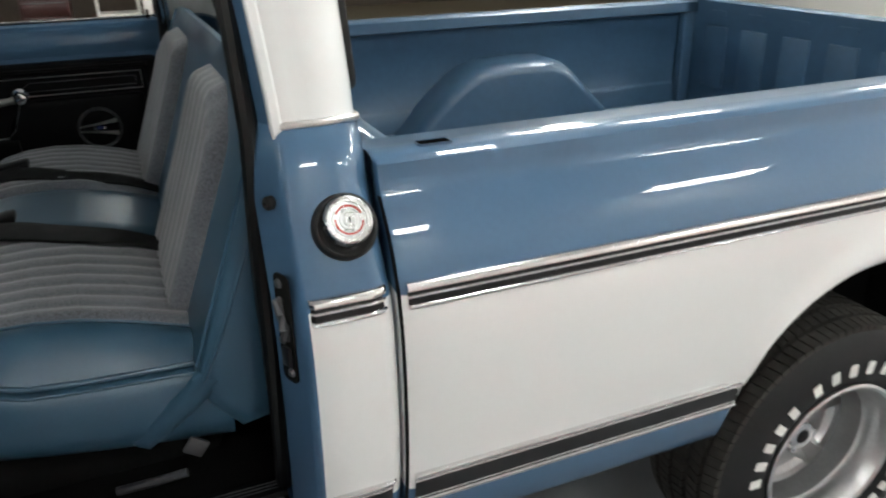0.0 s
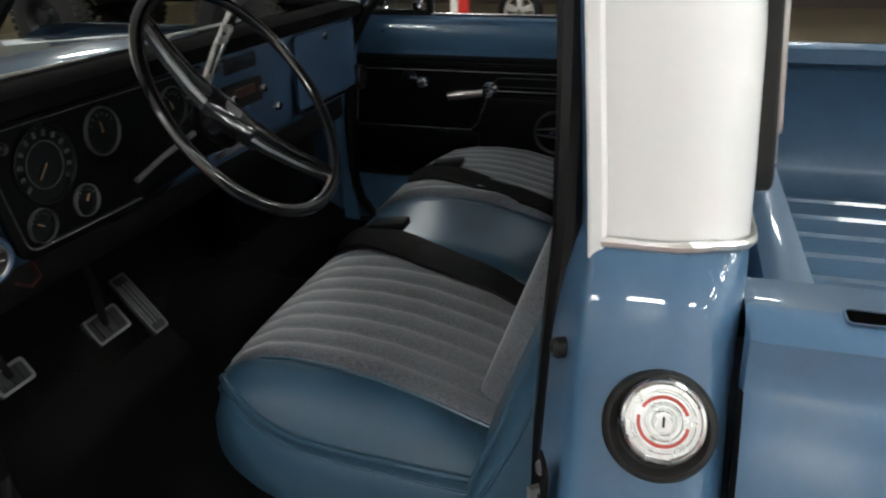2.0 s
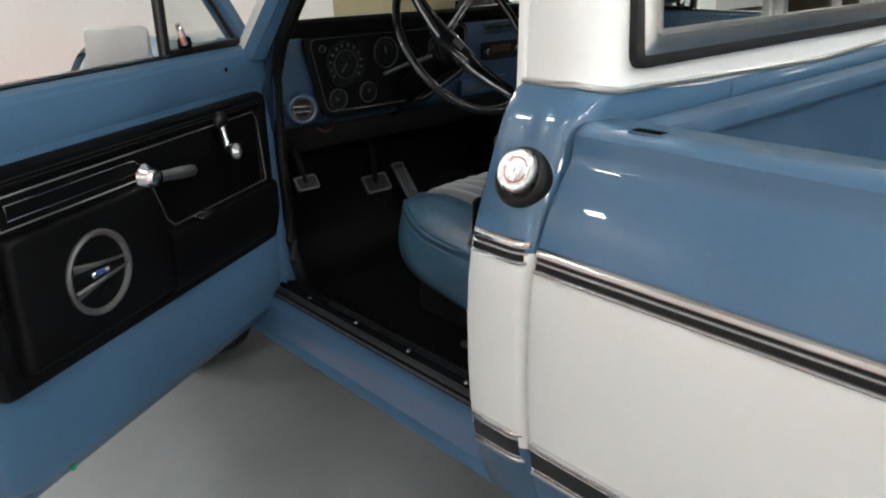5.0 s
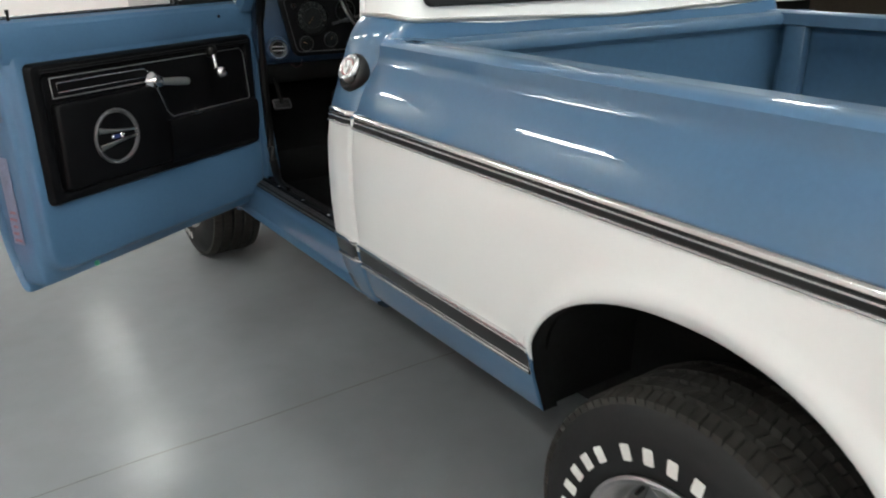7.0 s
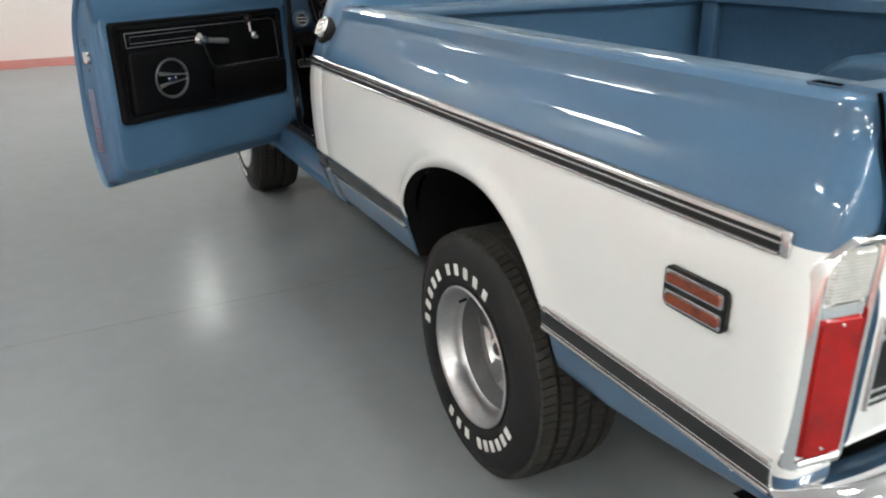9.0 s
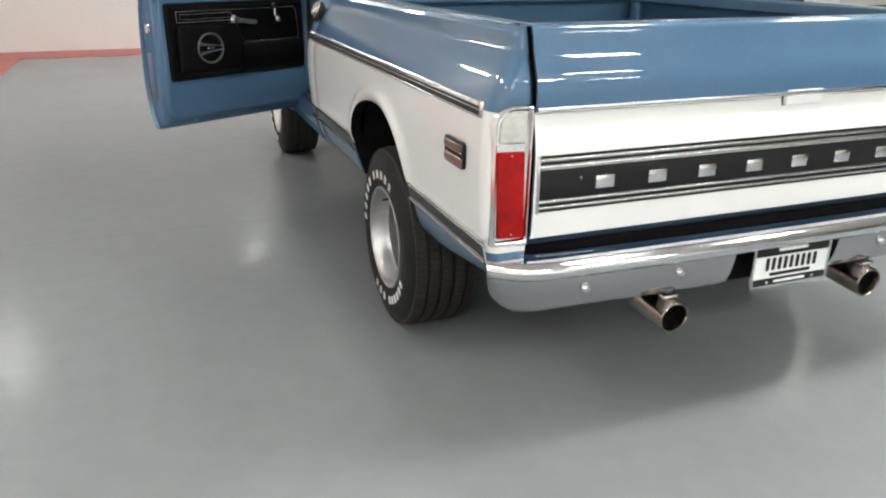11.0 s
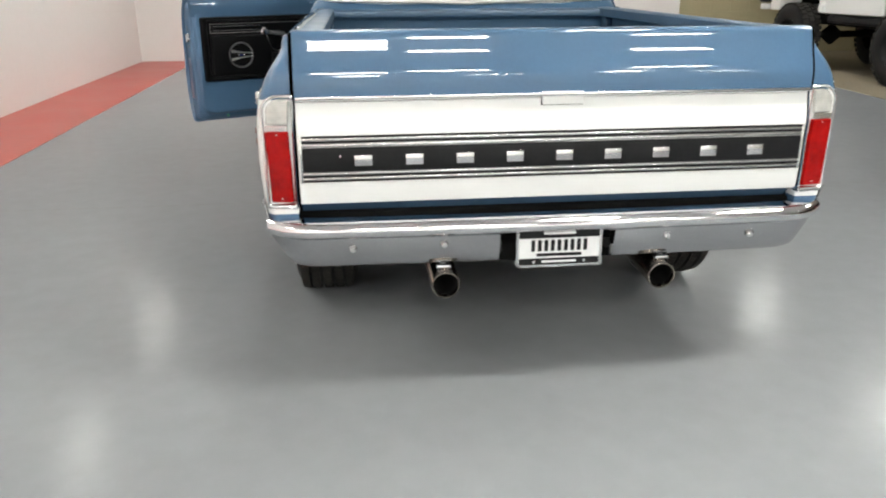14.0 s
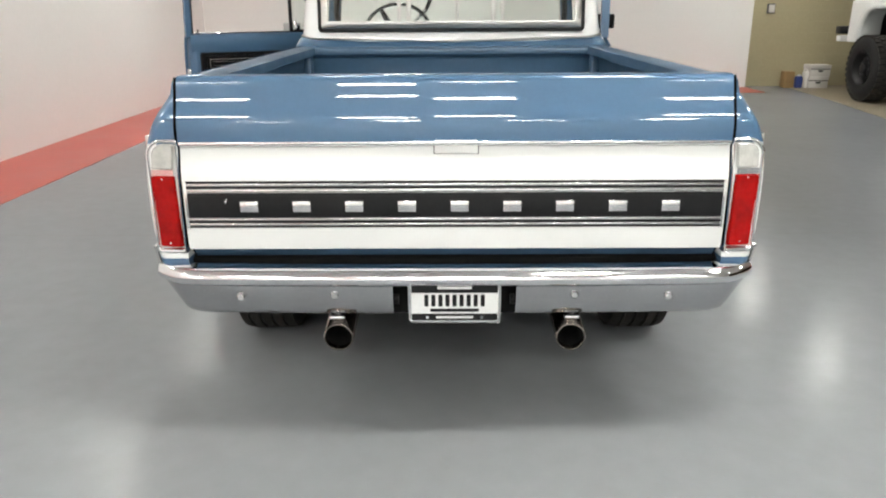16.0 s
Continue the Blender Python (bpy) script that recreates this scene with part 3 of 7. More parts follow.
for e in (-1, 1):
    part("band_end", boxm((e * 0.872, gate_y(0.86) - 0.002, 0.859), (0.009, 0.010, 0.162), 0.002), BRIGHT, tailgate)
# the maker's wordmark, as plain bars
for k in range(9):
    x = -0.668 + 1.370 * k / 8
    part("badge_bar", boxm((x, gate_y(0.855) - 0.007, 0.853), (0.060, 0.006, 0.037), 0.005), BRIGHT, tailgate, "bright raised bar")
part("badge_bar", boxm((-0.744, gate_y(0.87) - 0.006, 0.868), (0.006, 0.004, 0.010), 0.001), BRIGHT, tailgate)
hm = Matrix.Translation((0.006, gate_y(1.045) - 0.004, 1.046))
handle = part("tailgate_handle", boxm((0, -0.006, 0), (0.140, 0.016, 0.046), 0.005, hm), WHITE, tailgate, "white tailgate handle")
part("handle_shadow_gap", boxm((0, 0.004, -0.003), (0.146, 0.010, 0.046), 0.003, hm), BLACK, handle)
for e in (-1, 1):
    part("handle_pivot", boxm((e * 0.088, -0.002, 0.016), (0.026, 0.010, 0.012), 0.003, hm), BRIGHT, handle)
# pressed ribs inside the tailgate
for k in range(7):
    part("pressed_rib", boxm((-0.66 + 0.22 * k, 0.136, 1.03), (0.135, 0.014, 0.26), 0.006), BEDBLUE, tailgate)
    part("pressed_slot", slab(bmesh.new(), rounded(0.10, 0.022, 0.010, 4, -0.66 + 0.22 * k, 1.215), 0.005, Matrix.Translation((0, 0.1365, 0)) @ Matrix.Rotation(-math.pi / 2, 4, "X") @ Matrix.Scale(-1, 4, (0, 1, 0))), BEDBLUE, tailgate)
part("rear_sill", loft(bmesh.new(), [[(x, 0.10, 0.665), (x, 0.070, 0.655), (x, 0.066, 0.600), (x, 0.066, 0.50), (x, 0.2, 0.49)] for x in (-0.90, 0.90)]), DARK, truck)

# ---- bed inside ----
prof = []
for k in range(12):
    x = -0.84 + 0.14 * k
    prof += [(x, BED_FLOOR), (x + 0.10, BED_FLOOR), (x + 0.108, BED_FLOOR + 0.009), (x + 0.132, BED_FLOOR + 0.009)]
prof = [p for p in prof if p[0] <= 0.84]
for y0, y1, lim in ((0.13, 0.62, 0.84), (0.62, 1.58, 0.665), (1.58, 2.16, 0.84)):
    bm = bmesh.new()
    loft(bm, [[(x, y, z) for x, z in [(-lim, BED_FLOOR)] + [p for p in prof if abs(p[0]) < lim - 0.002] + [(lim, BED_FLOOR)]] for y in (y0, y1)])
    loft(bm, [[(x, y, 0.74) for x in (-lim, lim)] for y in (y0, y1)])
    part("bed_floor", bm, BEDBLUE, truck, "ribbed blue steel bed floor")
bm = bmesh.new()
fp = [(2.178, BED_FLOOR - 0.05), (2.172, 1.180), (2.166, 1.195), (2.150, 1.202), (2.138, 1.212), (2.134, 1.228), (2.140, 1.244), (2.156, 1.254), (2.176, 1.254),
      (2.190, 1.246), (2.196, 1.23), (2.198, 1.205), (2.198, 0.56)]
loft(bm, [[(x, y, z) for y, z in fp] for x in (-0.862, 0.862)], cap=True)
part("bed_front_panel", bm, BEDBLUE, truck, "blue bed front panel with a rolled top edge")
for s in (-1, 1):
    # wheel tub
    prof = [(1.59, BED_FLOOR), (1.55, 0.835), (1.485, 0.905), (1.40, 0.985), (1.335, 1.034), (1.28, 1.064), (1.21, 1.079), (1.08, 1.084), (0.94, 1.080),
            (0.89, 1.062), (0.84, 1.024), (0.76, 0.942), (0.66, 0.848), (0.61, BED_FLOOR)]
    rows = []
    for y, z in prof:
        cy, cz = 1.17, 0.80
        k = 0.955
        rows.append([(s * 0.85, y, z)] + [(s * (0.72 - 0.075 * math.sin(a)), cy + (y - cy) * (1 - 0.09 * (1 - math.cos(a))), cz + (z - cz) * (1 - 0.17 * (1 - math.cos(a)))) for a in np.linspace(0, math.pi / 2, 7)]
                    + [(s * 0.643, cy + (y - cy) * 0.88, cz)])
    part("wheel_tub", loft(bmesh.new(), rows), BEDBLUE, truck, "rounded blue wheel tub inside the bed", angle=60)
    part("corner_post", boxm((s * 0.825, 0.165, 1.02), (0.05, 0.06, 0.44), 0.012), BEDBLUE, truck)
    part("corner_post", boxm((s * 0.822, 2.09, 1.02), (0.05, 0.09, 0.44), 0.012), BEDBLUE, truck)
    part("wheel_house_panel", boxm((s * 0.655, 1.15, 0.57), (0.02, 1.30, 0.40), 0.004), DARK, truck)
    part("wheel_house_panel", boxm((s * 0.80, 1.70, 0.655), (0.30, 0.02, 0.27), 0.004), DARK, truck)
    # dark sheet added to hide blue behind the arch lip, and the inner fender
    lip = [(y, arch(y) + 0.014) for y in np.linspace(0.684, 1.470, 41)]
    lip = [(0.680, 0.53)] + lip + [(1.474, 0.53)]
    part("arch_dark_sheet", loft(bmesh.new(), [[(s * 0.962, y, z), (s * 0.90, y, z + 0.004), (s * 0.665, y, z + 0.004)] for y, z in lip]), DARK, truck)
    part("wheel_house", loft(bmesh.new(), [[(s * 0.93, y, z - 0.04), (s * 0.68, y, z - 0.04), (s * 0.675, y, 0.42)] for y, z in prof[1:-1]]), DARK, truck)

# ---- bumper, plate, exhaust ----
BUMP = [(0.030, 0.628), (0.036, 0.644), (0.026, 0.653), (-0.010, 0.654), (-0.040, 0.648), (-0.058, 0.638), (-0.066, 0.623), (-0.064, 0.609), (-0.054, 0.598), (-0.042, 0.592),
        (-0.034, 0.587), (-0.030, 0.565), (-0.022, 0.53), (-0.010, 0.50), (0.0, 0.482), (0.012, 0.474), (0.03, 0.474)]


def bump_rows(x0, x1, prof, n=24):
    rows = []
    for x in np.linspace(x0, x1, n):
        e = max(0.0, (abs(x) - 0.80) / 0.19)
        sweep = 0.026 * (abs(x) / 0.99) ** 2 + 0.060 * e ** 3
        rows.append([(x - (math.copysign(1, x) * 0.034 * min(1, e) * max(0, (0.60 - z) / 0.12) if z < 0.6 else 0), y + sweep, z + (0.045 * max(0.0, (e - 0.7) / 0.35) ** 2 * (0.6 - z) / 0.126 if z < 0.6 else 0.0)) for y, z in prof])
    return rows


bumper = part("rear_bumper", loft(bmesh.new(), bump_rows(-1.002, 1.002, BUMP[:11], 60)), CHROME, truck, "polished chrome rear bumper", angle=50)
for e in (-1, 1):
    part("bumper_face", loft(bmesh.new(), bump_rows(e * 1.0, e * 0.205, BUMP[10:], 36)), SATIN, bumper, "satin lower bumper face", angle=50)
    for x, z in ((0.715, 0.548), (0.40, 0.556)):
        bm = bmesh.new()
        lathe(bm, [(0.0, 0.013), (0.008, 0.012), (0.013, 0.006), (0.0145, 0.0)], Matrix.Translation((e * x, -0.029 + 0.026 * x * x, z)) @ Matrix.Rotation(math.pi / 2, 4, "X"), 14)
        part("bumper_bolt", bm, BEZEL, bumper)
part("plate_recess", boxm((0, 0.075, 0.515), (0.44, 0.05, 0.115), 0.01), DARK, bumper)
for e in (-1, 1):
    part("plate_lamp", tube(bmesh.new(), [(e * 0.19, 0.03, 0.52), (e * 0.205, 0.03, 0.52)], 0.018, 10), RUBBER, bumper)
pm = Matrix.Translation((0.0, -0.044, 0.540)) @ Matrix.Scale(0.95, 4) @ Matrix.Rotation(radians(90), 4, "X")
plate = part("licence_plate", slab(bmesh.new(), rounded(0.318, 0.150, 0.012), 0.006, pm), PLATEW, truck, "white plate in a chrome frame with black bars")
bm = bmesh.new()
o, i = rounded(0.322, 0.154, 0.013), rounded(0.302, 0.134, 0.009)
loft(bm, [[pm @ Vector((x, y, d)) for x, y in q] for q, d in ((o, 0.0), (o, 0.009), (i, 0.009), (i, 0.0065))], closed=True)
part("plate_frame", bm, BRIGHT, plate)
for x, y, w, h in ((0, 0.050, 0.300, 0.031), (0, -0.030, 0.17, 0.012), (0, -0.055, 0.300, 0.024)):
    part("dark_bar", slab(bmesh.new(), rounded(w, h, 0.003, 2, x, y), 0.0012, pm @ Matrix.Translation((0, 0, 0.0062))), BLACK, plate)
for k in range(9):
    part("dark_bar", slab(bmesh.new(), rounded(0.0145, 0.044, 0.003, 2, -0.098 + 0.0245 * k, 0.006), 0.0012, pm @ Matrix.Translation((0, 0, 0.0062))), BLACK, plate)
part("light_bar", slab(bmesh.new(), rounded(0.13, 0.008, 0.002, 2, 0, -0.056), 0.0012, pm @ Matrix.Translation((0, 0, 0.0076))), PLATEW, plate)
part("light_bar", slab(bmesh.new(), rounded(0.12, 0.009, 0.004, 2, 0, 0.053), 0.0012, pm @ Matrix.Translation((0, 0, 0.0076))), PLATEW, plate)
for e in (-1, 1):
    part("plate_screw", slab(bmesh.new(), rounded(0.012, 0.012, 0.0055, 4, e * 0.095, -0.056), 0.003, pm @ Matrix.Translation((0, 0, 0.0076))), BRIGHT, plate)
for e in (-1, 1):
    bm = bmesh.new()
    d = (Vector((e * 0.405, 0.75, 0.455)) - Vector((e * 0.395, -0.020, 0.400))).normalized()
    m = Matrix.Translation((e * 0.395, -0.020, 0.400)) @ d.to_track_quat("Z", "Y").to_matrix().to_4x4()
    lathe(bm, [(0.044, 0.30), (0.044, 0.004), (0.046, 0.0), (0.050, 0.0), (0.052, 0.004), (0.052, 0.8), (0.044, 0.8)], m, 32)
    ex = part("exhaust_pipe", bm, PIPE, truck, "round steel exhaust tip")
    part("hanger", boxm((e * 0.400, 0.02, 0.462), (0.052, 0.04, 0.014), 0.005), CHROME, ex)
    part("hanger_clamp", tube(bmesh.new(), [(e * 0.400, 0.03, 0.43), (e * 0.400, 0.03, 0.475)], 0.012, 10), STEEL, ex)
    # black lining and end wall inside the tip
    part("pipe_inside", lathe(bmesh.new(), [(0.0, 0.25), (0.0435, 0.25), (0.0435, 0.02)], m, 32), DARK, ex)
    part("frame_rail", boxm((e * 0.42, 2.2, 0.50), (0.07, 4.0, 0.14), 0.01), DARK, truck)
part("fuel_tank_shield", boxm((0, 0.75, 0.58), (0.66, 0.5, 0.16), 0.03), DARK, truck)
part("rear_axle", tube(bmesh.new(), [(-0.75, AXLE_R, HUB_Z), (-0.15, AXLE_R, HUB_Z), (0, AXLE_R, HUB_Z), (0.15, AXLE_R, HUB_Z), (0.75, AXLE_R, HUB_Z)],
                       [0.045, 0.045, 0.14, 0.045, 0.045], 14), DARK, truck)
part("spare_wheel", lathe(bmesh.new(), [(0.12, 0.0), (0.33, 0.0), (0.345, 0.03), (0.345, 0.15), (0.33, 0.18), (0.12, 0.18)], Matrix.Translation((0, 0.62, 0.36)), 36), TYRE, truck)

# ---- wheels ----
R_T, W_T, R_RIM = 0.367, 0.270, 0.204
TURN = 0.72 + math.pi / 2      # how far the rear wheel on the driver's side has rolled


def build_wheel(front=False):
    """A wheel about local z, which points outwards; the outer sidewall is at z = 0."""
    w = part("wheel", boxm((0, 0, -0.15), (0.02, 0.02, 0.02)), STEEL, truck)
    bm = bmesh.new()
    pr = [(R_RIM - 0.004, -0.012), (R_RIM + 0.004, -0.006), (R_RIM + 0.016, 0.000), (R_RIM + 0.04, 0.006), (R_RIM + 0.07, 0.008), (R_RIM + 0.098, 0.004),
          (R_RIM + 0.118, -0.006), (R_T - 0.018, -0.018), (R_T - 0.014, -0.026), (R_T - 0.014, -W_T + 0.026), (R_T - 0.02, -W_T + 0.016),
          (R_RIM + 0.08, -W_T - 0.004), (R_RIM + 0.02, -W_T + 0.004), (R_RIM, -W_T + 0.012)]
    lathe(bm, pr, None, 72)
    tyre = part("tyre", bm, TYRE, w, "black tyre with raised white bars on its sidewall", angle=50)
    # tread: blocks in five rows, joined into one mesh
    bm = bmesh.new()
    nb = 92
    for row, (z, hw, n, off) in enumerate(((-0.034, 0.018, nb, 0), (-0.083, 0.0175, nb, 0.5), (-W_T / 2, 0.0175, nb, 0.2), (-W_T + 0.083, 0.0175, nb, 0.7), (-W_T + 0.034, 0.018, nb, 0.1))):
        for k in range(n):
            a0, a1 = 2 * math.pi * (k + off) / n, 2 * math.pi * (k + off + 0.85) / n
            sk = 0.25 * 2 * math.pi / n * (1 if row % 2 else -1)
            r1, r0 = R_T, R_T - 0.016
            q = []
            for r in (r0, r1):
                for zz, sh in ((z - hw, 0.0), (z + hw, sk)):
                    rr = r - 0.008 if (row == 0 and zz > z) or (row == 4 and zz < z) else r
                    for a in (a0 + sh, a1 + sh):
                        q.append(bm.verts.new((rr * math.cos(a), rr * math.sin(a), zz)))
            for f in ((4, 5, 7, 6), (0, 1, 5, 4), (2, 3, 7, 6), (0, 2, 6, 4), (1, 3, 7, 5)):
                bm.faces.new([q[i] for i in f])
    tread = part("tread", bm, TREAD, tyre, weld=False, angle=20)
    tread["kind"] = "stuff"
    # raised white sidewall bars in two arcs
    for a0, a1, n in ((3, 47, 5), (64, 113, 5), (-153, -107, 6), (-90, -67, 3)):
        for k in range(n):
            a = math.pi / 2 - radians(a0 + (a1 - a0) * k / (n - 1)) - TURN
            m = Matrix.Rotation(a, 4, "Z") @ Matrix.Translation((0.259, 0, 0.0078))
            part("white_bar", slab(bmesh.new(), rounded(0.033, 0.023, 0.003, 2), 0.0018, m), LETTER, tyre)
    bm = bmesh.new()
    rim = [(R_RIM - 0.002, -0.012), (R_RIM + 0.005, -0.004), (R_RIM + 0.006, 0.003), (R_RIM, 0.006), (R_RIM - 0.008, 0.002), (R_RIM - 0.014, -0.012),
           (R_RIM - 0.020, -0.020), (R_RIM - 0.026, -0.05), (R_RIM - 0.031, -0.10), (R_RIM - 0.033, -0.128)]
    if front:
        rim = rim[:7] + [(R_RIM - 0.024, -0.03), (R_RIM - 0.028, -0.045), (R_RIM - 0.030, -0.055)]
    depth = rim[-1][1]
    lathe(bm, rim if front else rim[:8] + [(R_RIM - 0.0275, -0.066), (R_RIM - 0.030, -0.069)], None, 72)
    rim_ob = part("rim", bm, ALU, w, "deep-dish polished alloy rim", angle=40)
    if not front:
        part("inner_barrel", lathe(bmesh.new(), [(R_RIM - 0.030, -0.069), (R_RIM - 0.033, -0.10), (R_RIM - 0.035, -0.128), (R_RIM - 0.040, -0.131)], None, 72), BARREL, rim_ob,
             "dull grey inner barrel")
    # spoke disc with five raised spokes
    bm = bmesh.new()
    lathe(bm, [(R_RIM - 0.033, depth), (0.150, depth - 0.006), (0.140, depth - 0.022), (0.072, depth - 0.022), (0.066, depth - 0.004), (0.05, depth + 0.004), (0.0, depth + 0.004)], None, 60)
    disc = part("wheel_disc", bm, ALU, w)
    for k in range(5):
        m = Matrix.Rotation(2 * math.pi * k / 5 + math.pi / 2, 4, "Z")
        bm = bmesh.new()
        loft(bm, [[m @ Vector((x, hw * e, z)) for e, z in ((-1, depth - 0.02), (-0.62, depth + 0.002), (0.62, depth + 0.002), (1, depth - 0.02))]
                  for x, hw in ((0.055, 0.026), (0.09, 0.027), (0.13, 0.034), (0.165, 0.05))])
        part("spoke", bm, ALU, disc)
    for k in range(5):
        m = Matrix.Rotation(2 * math.pi * (k + 0.5) / 5 + math.pi / 2, 4, "Z") @ Matrix.Translation((0.062, 0, depth - 0.004))
        part("lug_nut", lathe(bmesh.new(), [(0.010, 0.0), (0.010, 0.014), (0.006, 0.02), (0.0, 0.021)], m, 6), CHROME, disc)
    cap_ob = part("center_cap", lathe(bmesh.new(), [(0.040, depth), (0.040, depth + 0.026), (0.036, depth + 0.032), (0.024, depth + 0.034), (0.0, depth + 0.035)], None, 32), CHROME, w)
    part("cap_badge", lathe(bmesh.new(), [(0.020, depth + 0.034), (0.019, depth + 0.037), (0.0, depth + 0.037)], None, 24), BLACK, cap_ob)
    part("valve", tube(bmesh.new(), [(0, -0.168, -0.05), (0, -0.164, -0.026)], 0.0045, 8), RUBBER, w)
    part("brake_drum", lathe(bmesh.new(), [(0.15, depth - 0.03), (0.155, -W_T + 0.02), (0.0, -W_T + 0.02)], None, 32), DARK, w)
    return w


def hub_pose(x, y, s, turn=0.0):
    return Matrix.Translation((s * x, y, HUB_Z)) @ Matrix.Rotation(s * math.pi / 2, 4, "Y") @ Matrix.Rotation(turn, 4, "Z")


wheel = build_wheel()
# local x must point up on the outer side so that the sidewall bars read as two arcs, above and below
wheel.matrix_basis = hub_pose(0.982, AXLE_R, -1, TURN)
other = copy_thing(wheel, hub_pose(0.982, AXLE_R, 1, 0.9))
wf = build_wheel(True)
wf.matrix_basis = hub_pose(0.905, AXLE_F, -1, 1.2)
copy_thing(wf, hub_pose(0.905, AXLE_F, 1, 0.2))

# ---- cab shell ----
CAB_Y, CAB_B = 2.354, 2.220      # door jamb edge and rear wall
TRIM_Z, ROOF_Z = 1.315, 1.765


def cab_half(z):
    if z <= 1.05:
        return half(z) - 0.004
    return smooth_interp(z, [(1.0, 1.0065), (1.05, 0.999), (1.075, 0.991), (1.11, 0.979), (1.15, 0.963), (1.20, 0.946), (1.24, 0.932), (1.265, 0.921), (1.285, 0.908), (1.30, 0.896),
                             (TRIM_Z, 0.880), (1.34, 0.876), (1.40, 0.869), (1.55, 0.848), (1.70, 0.810), (ROOF_Z, 0.78)])


def cab_back(z):
    return interp(z, [(0.5, CAB_B), (1.17, CAB_B), (1.22, 2.217), (1.26, 2.214), (TRIM_Z, 2.212), (1.5, 2.222), (1.65, 2.237), (ROOF_Z, 2.255)])


def cab_edge(z):
    return interp(z, [(0.5, CAB_Y + 0.008), (1.2, CAB_Y + 0.006), (TRIM_Z, CAB_Y), (ROOF_Z, 2.395)])


def wrap(z, s, x_end, r=None, out=0.0):
    """The cab's outline at height z: jamb, side, rounded rear corner, rear wall as far as x_end."""
    h, b, e = cab_half(z) + out, cab_back(z) - out, cab_edge(z)
    r = r or interp(z, [(0.5, 0.025), (1.05, 0.03), (1.15, 0.06), (1.22, 0.085), (1.29, 0.09), (1.75, 0.10)])
    pts = [(s * (h - 0.088), e + 0.040, z), (s * (h - 0.020), e + 0.013, z), (s * (h - 0.006), e + 0.007, z), (s * h, e, z), (s * h, (e + b + r) / 2, z)]
    for k in range(9):
        a = math.pi / 2 * k / 8
        pts.append((s * (h - r + r * math.cos(a)), b + r - r * math.sin(a), z))
    pts.append((s * x_end, b, z))
    return [dip(p) for p in pts]


def dip(p):
    """The trim line sags a little towards the middle of the rear wall."""
    x, y, z = p
    if y > 2.31:
        return p
    return (x, y, z - 0.034 * min(1.0, max(0.0, (0.865 - abs(x)) / 0.35)) ** 0.6 * max(0.0, 1 - abs(z - TRIM_Z) / 0.04))


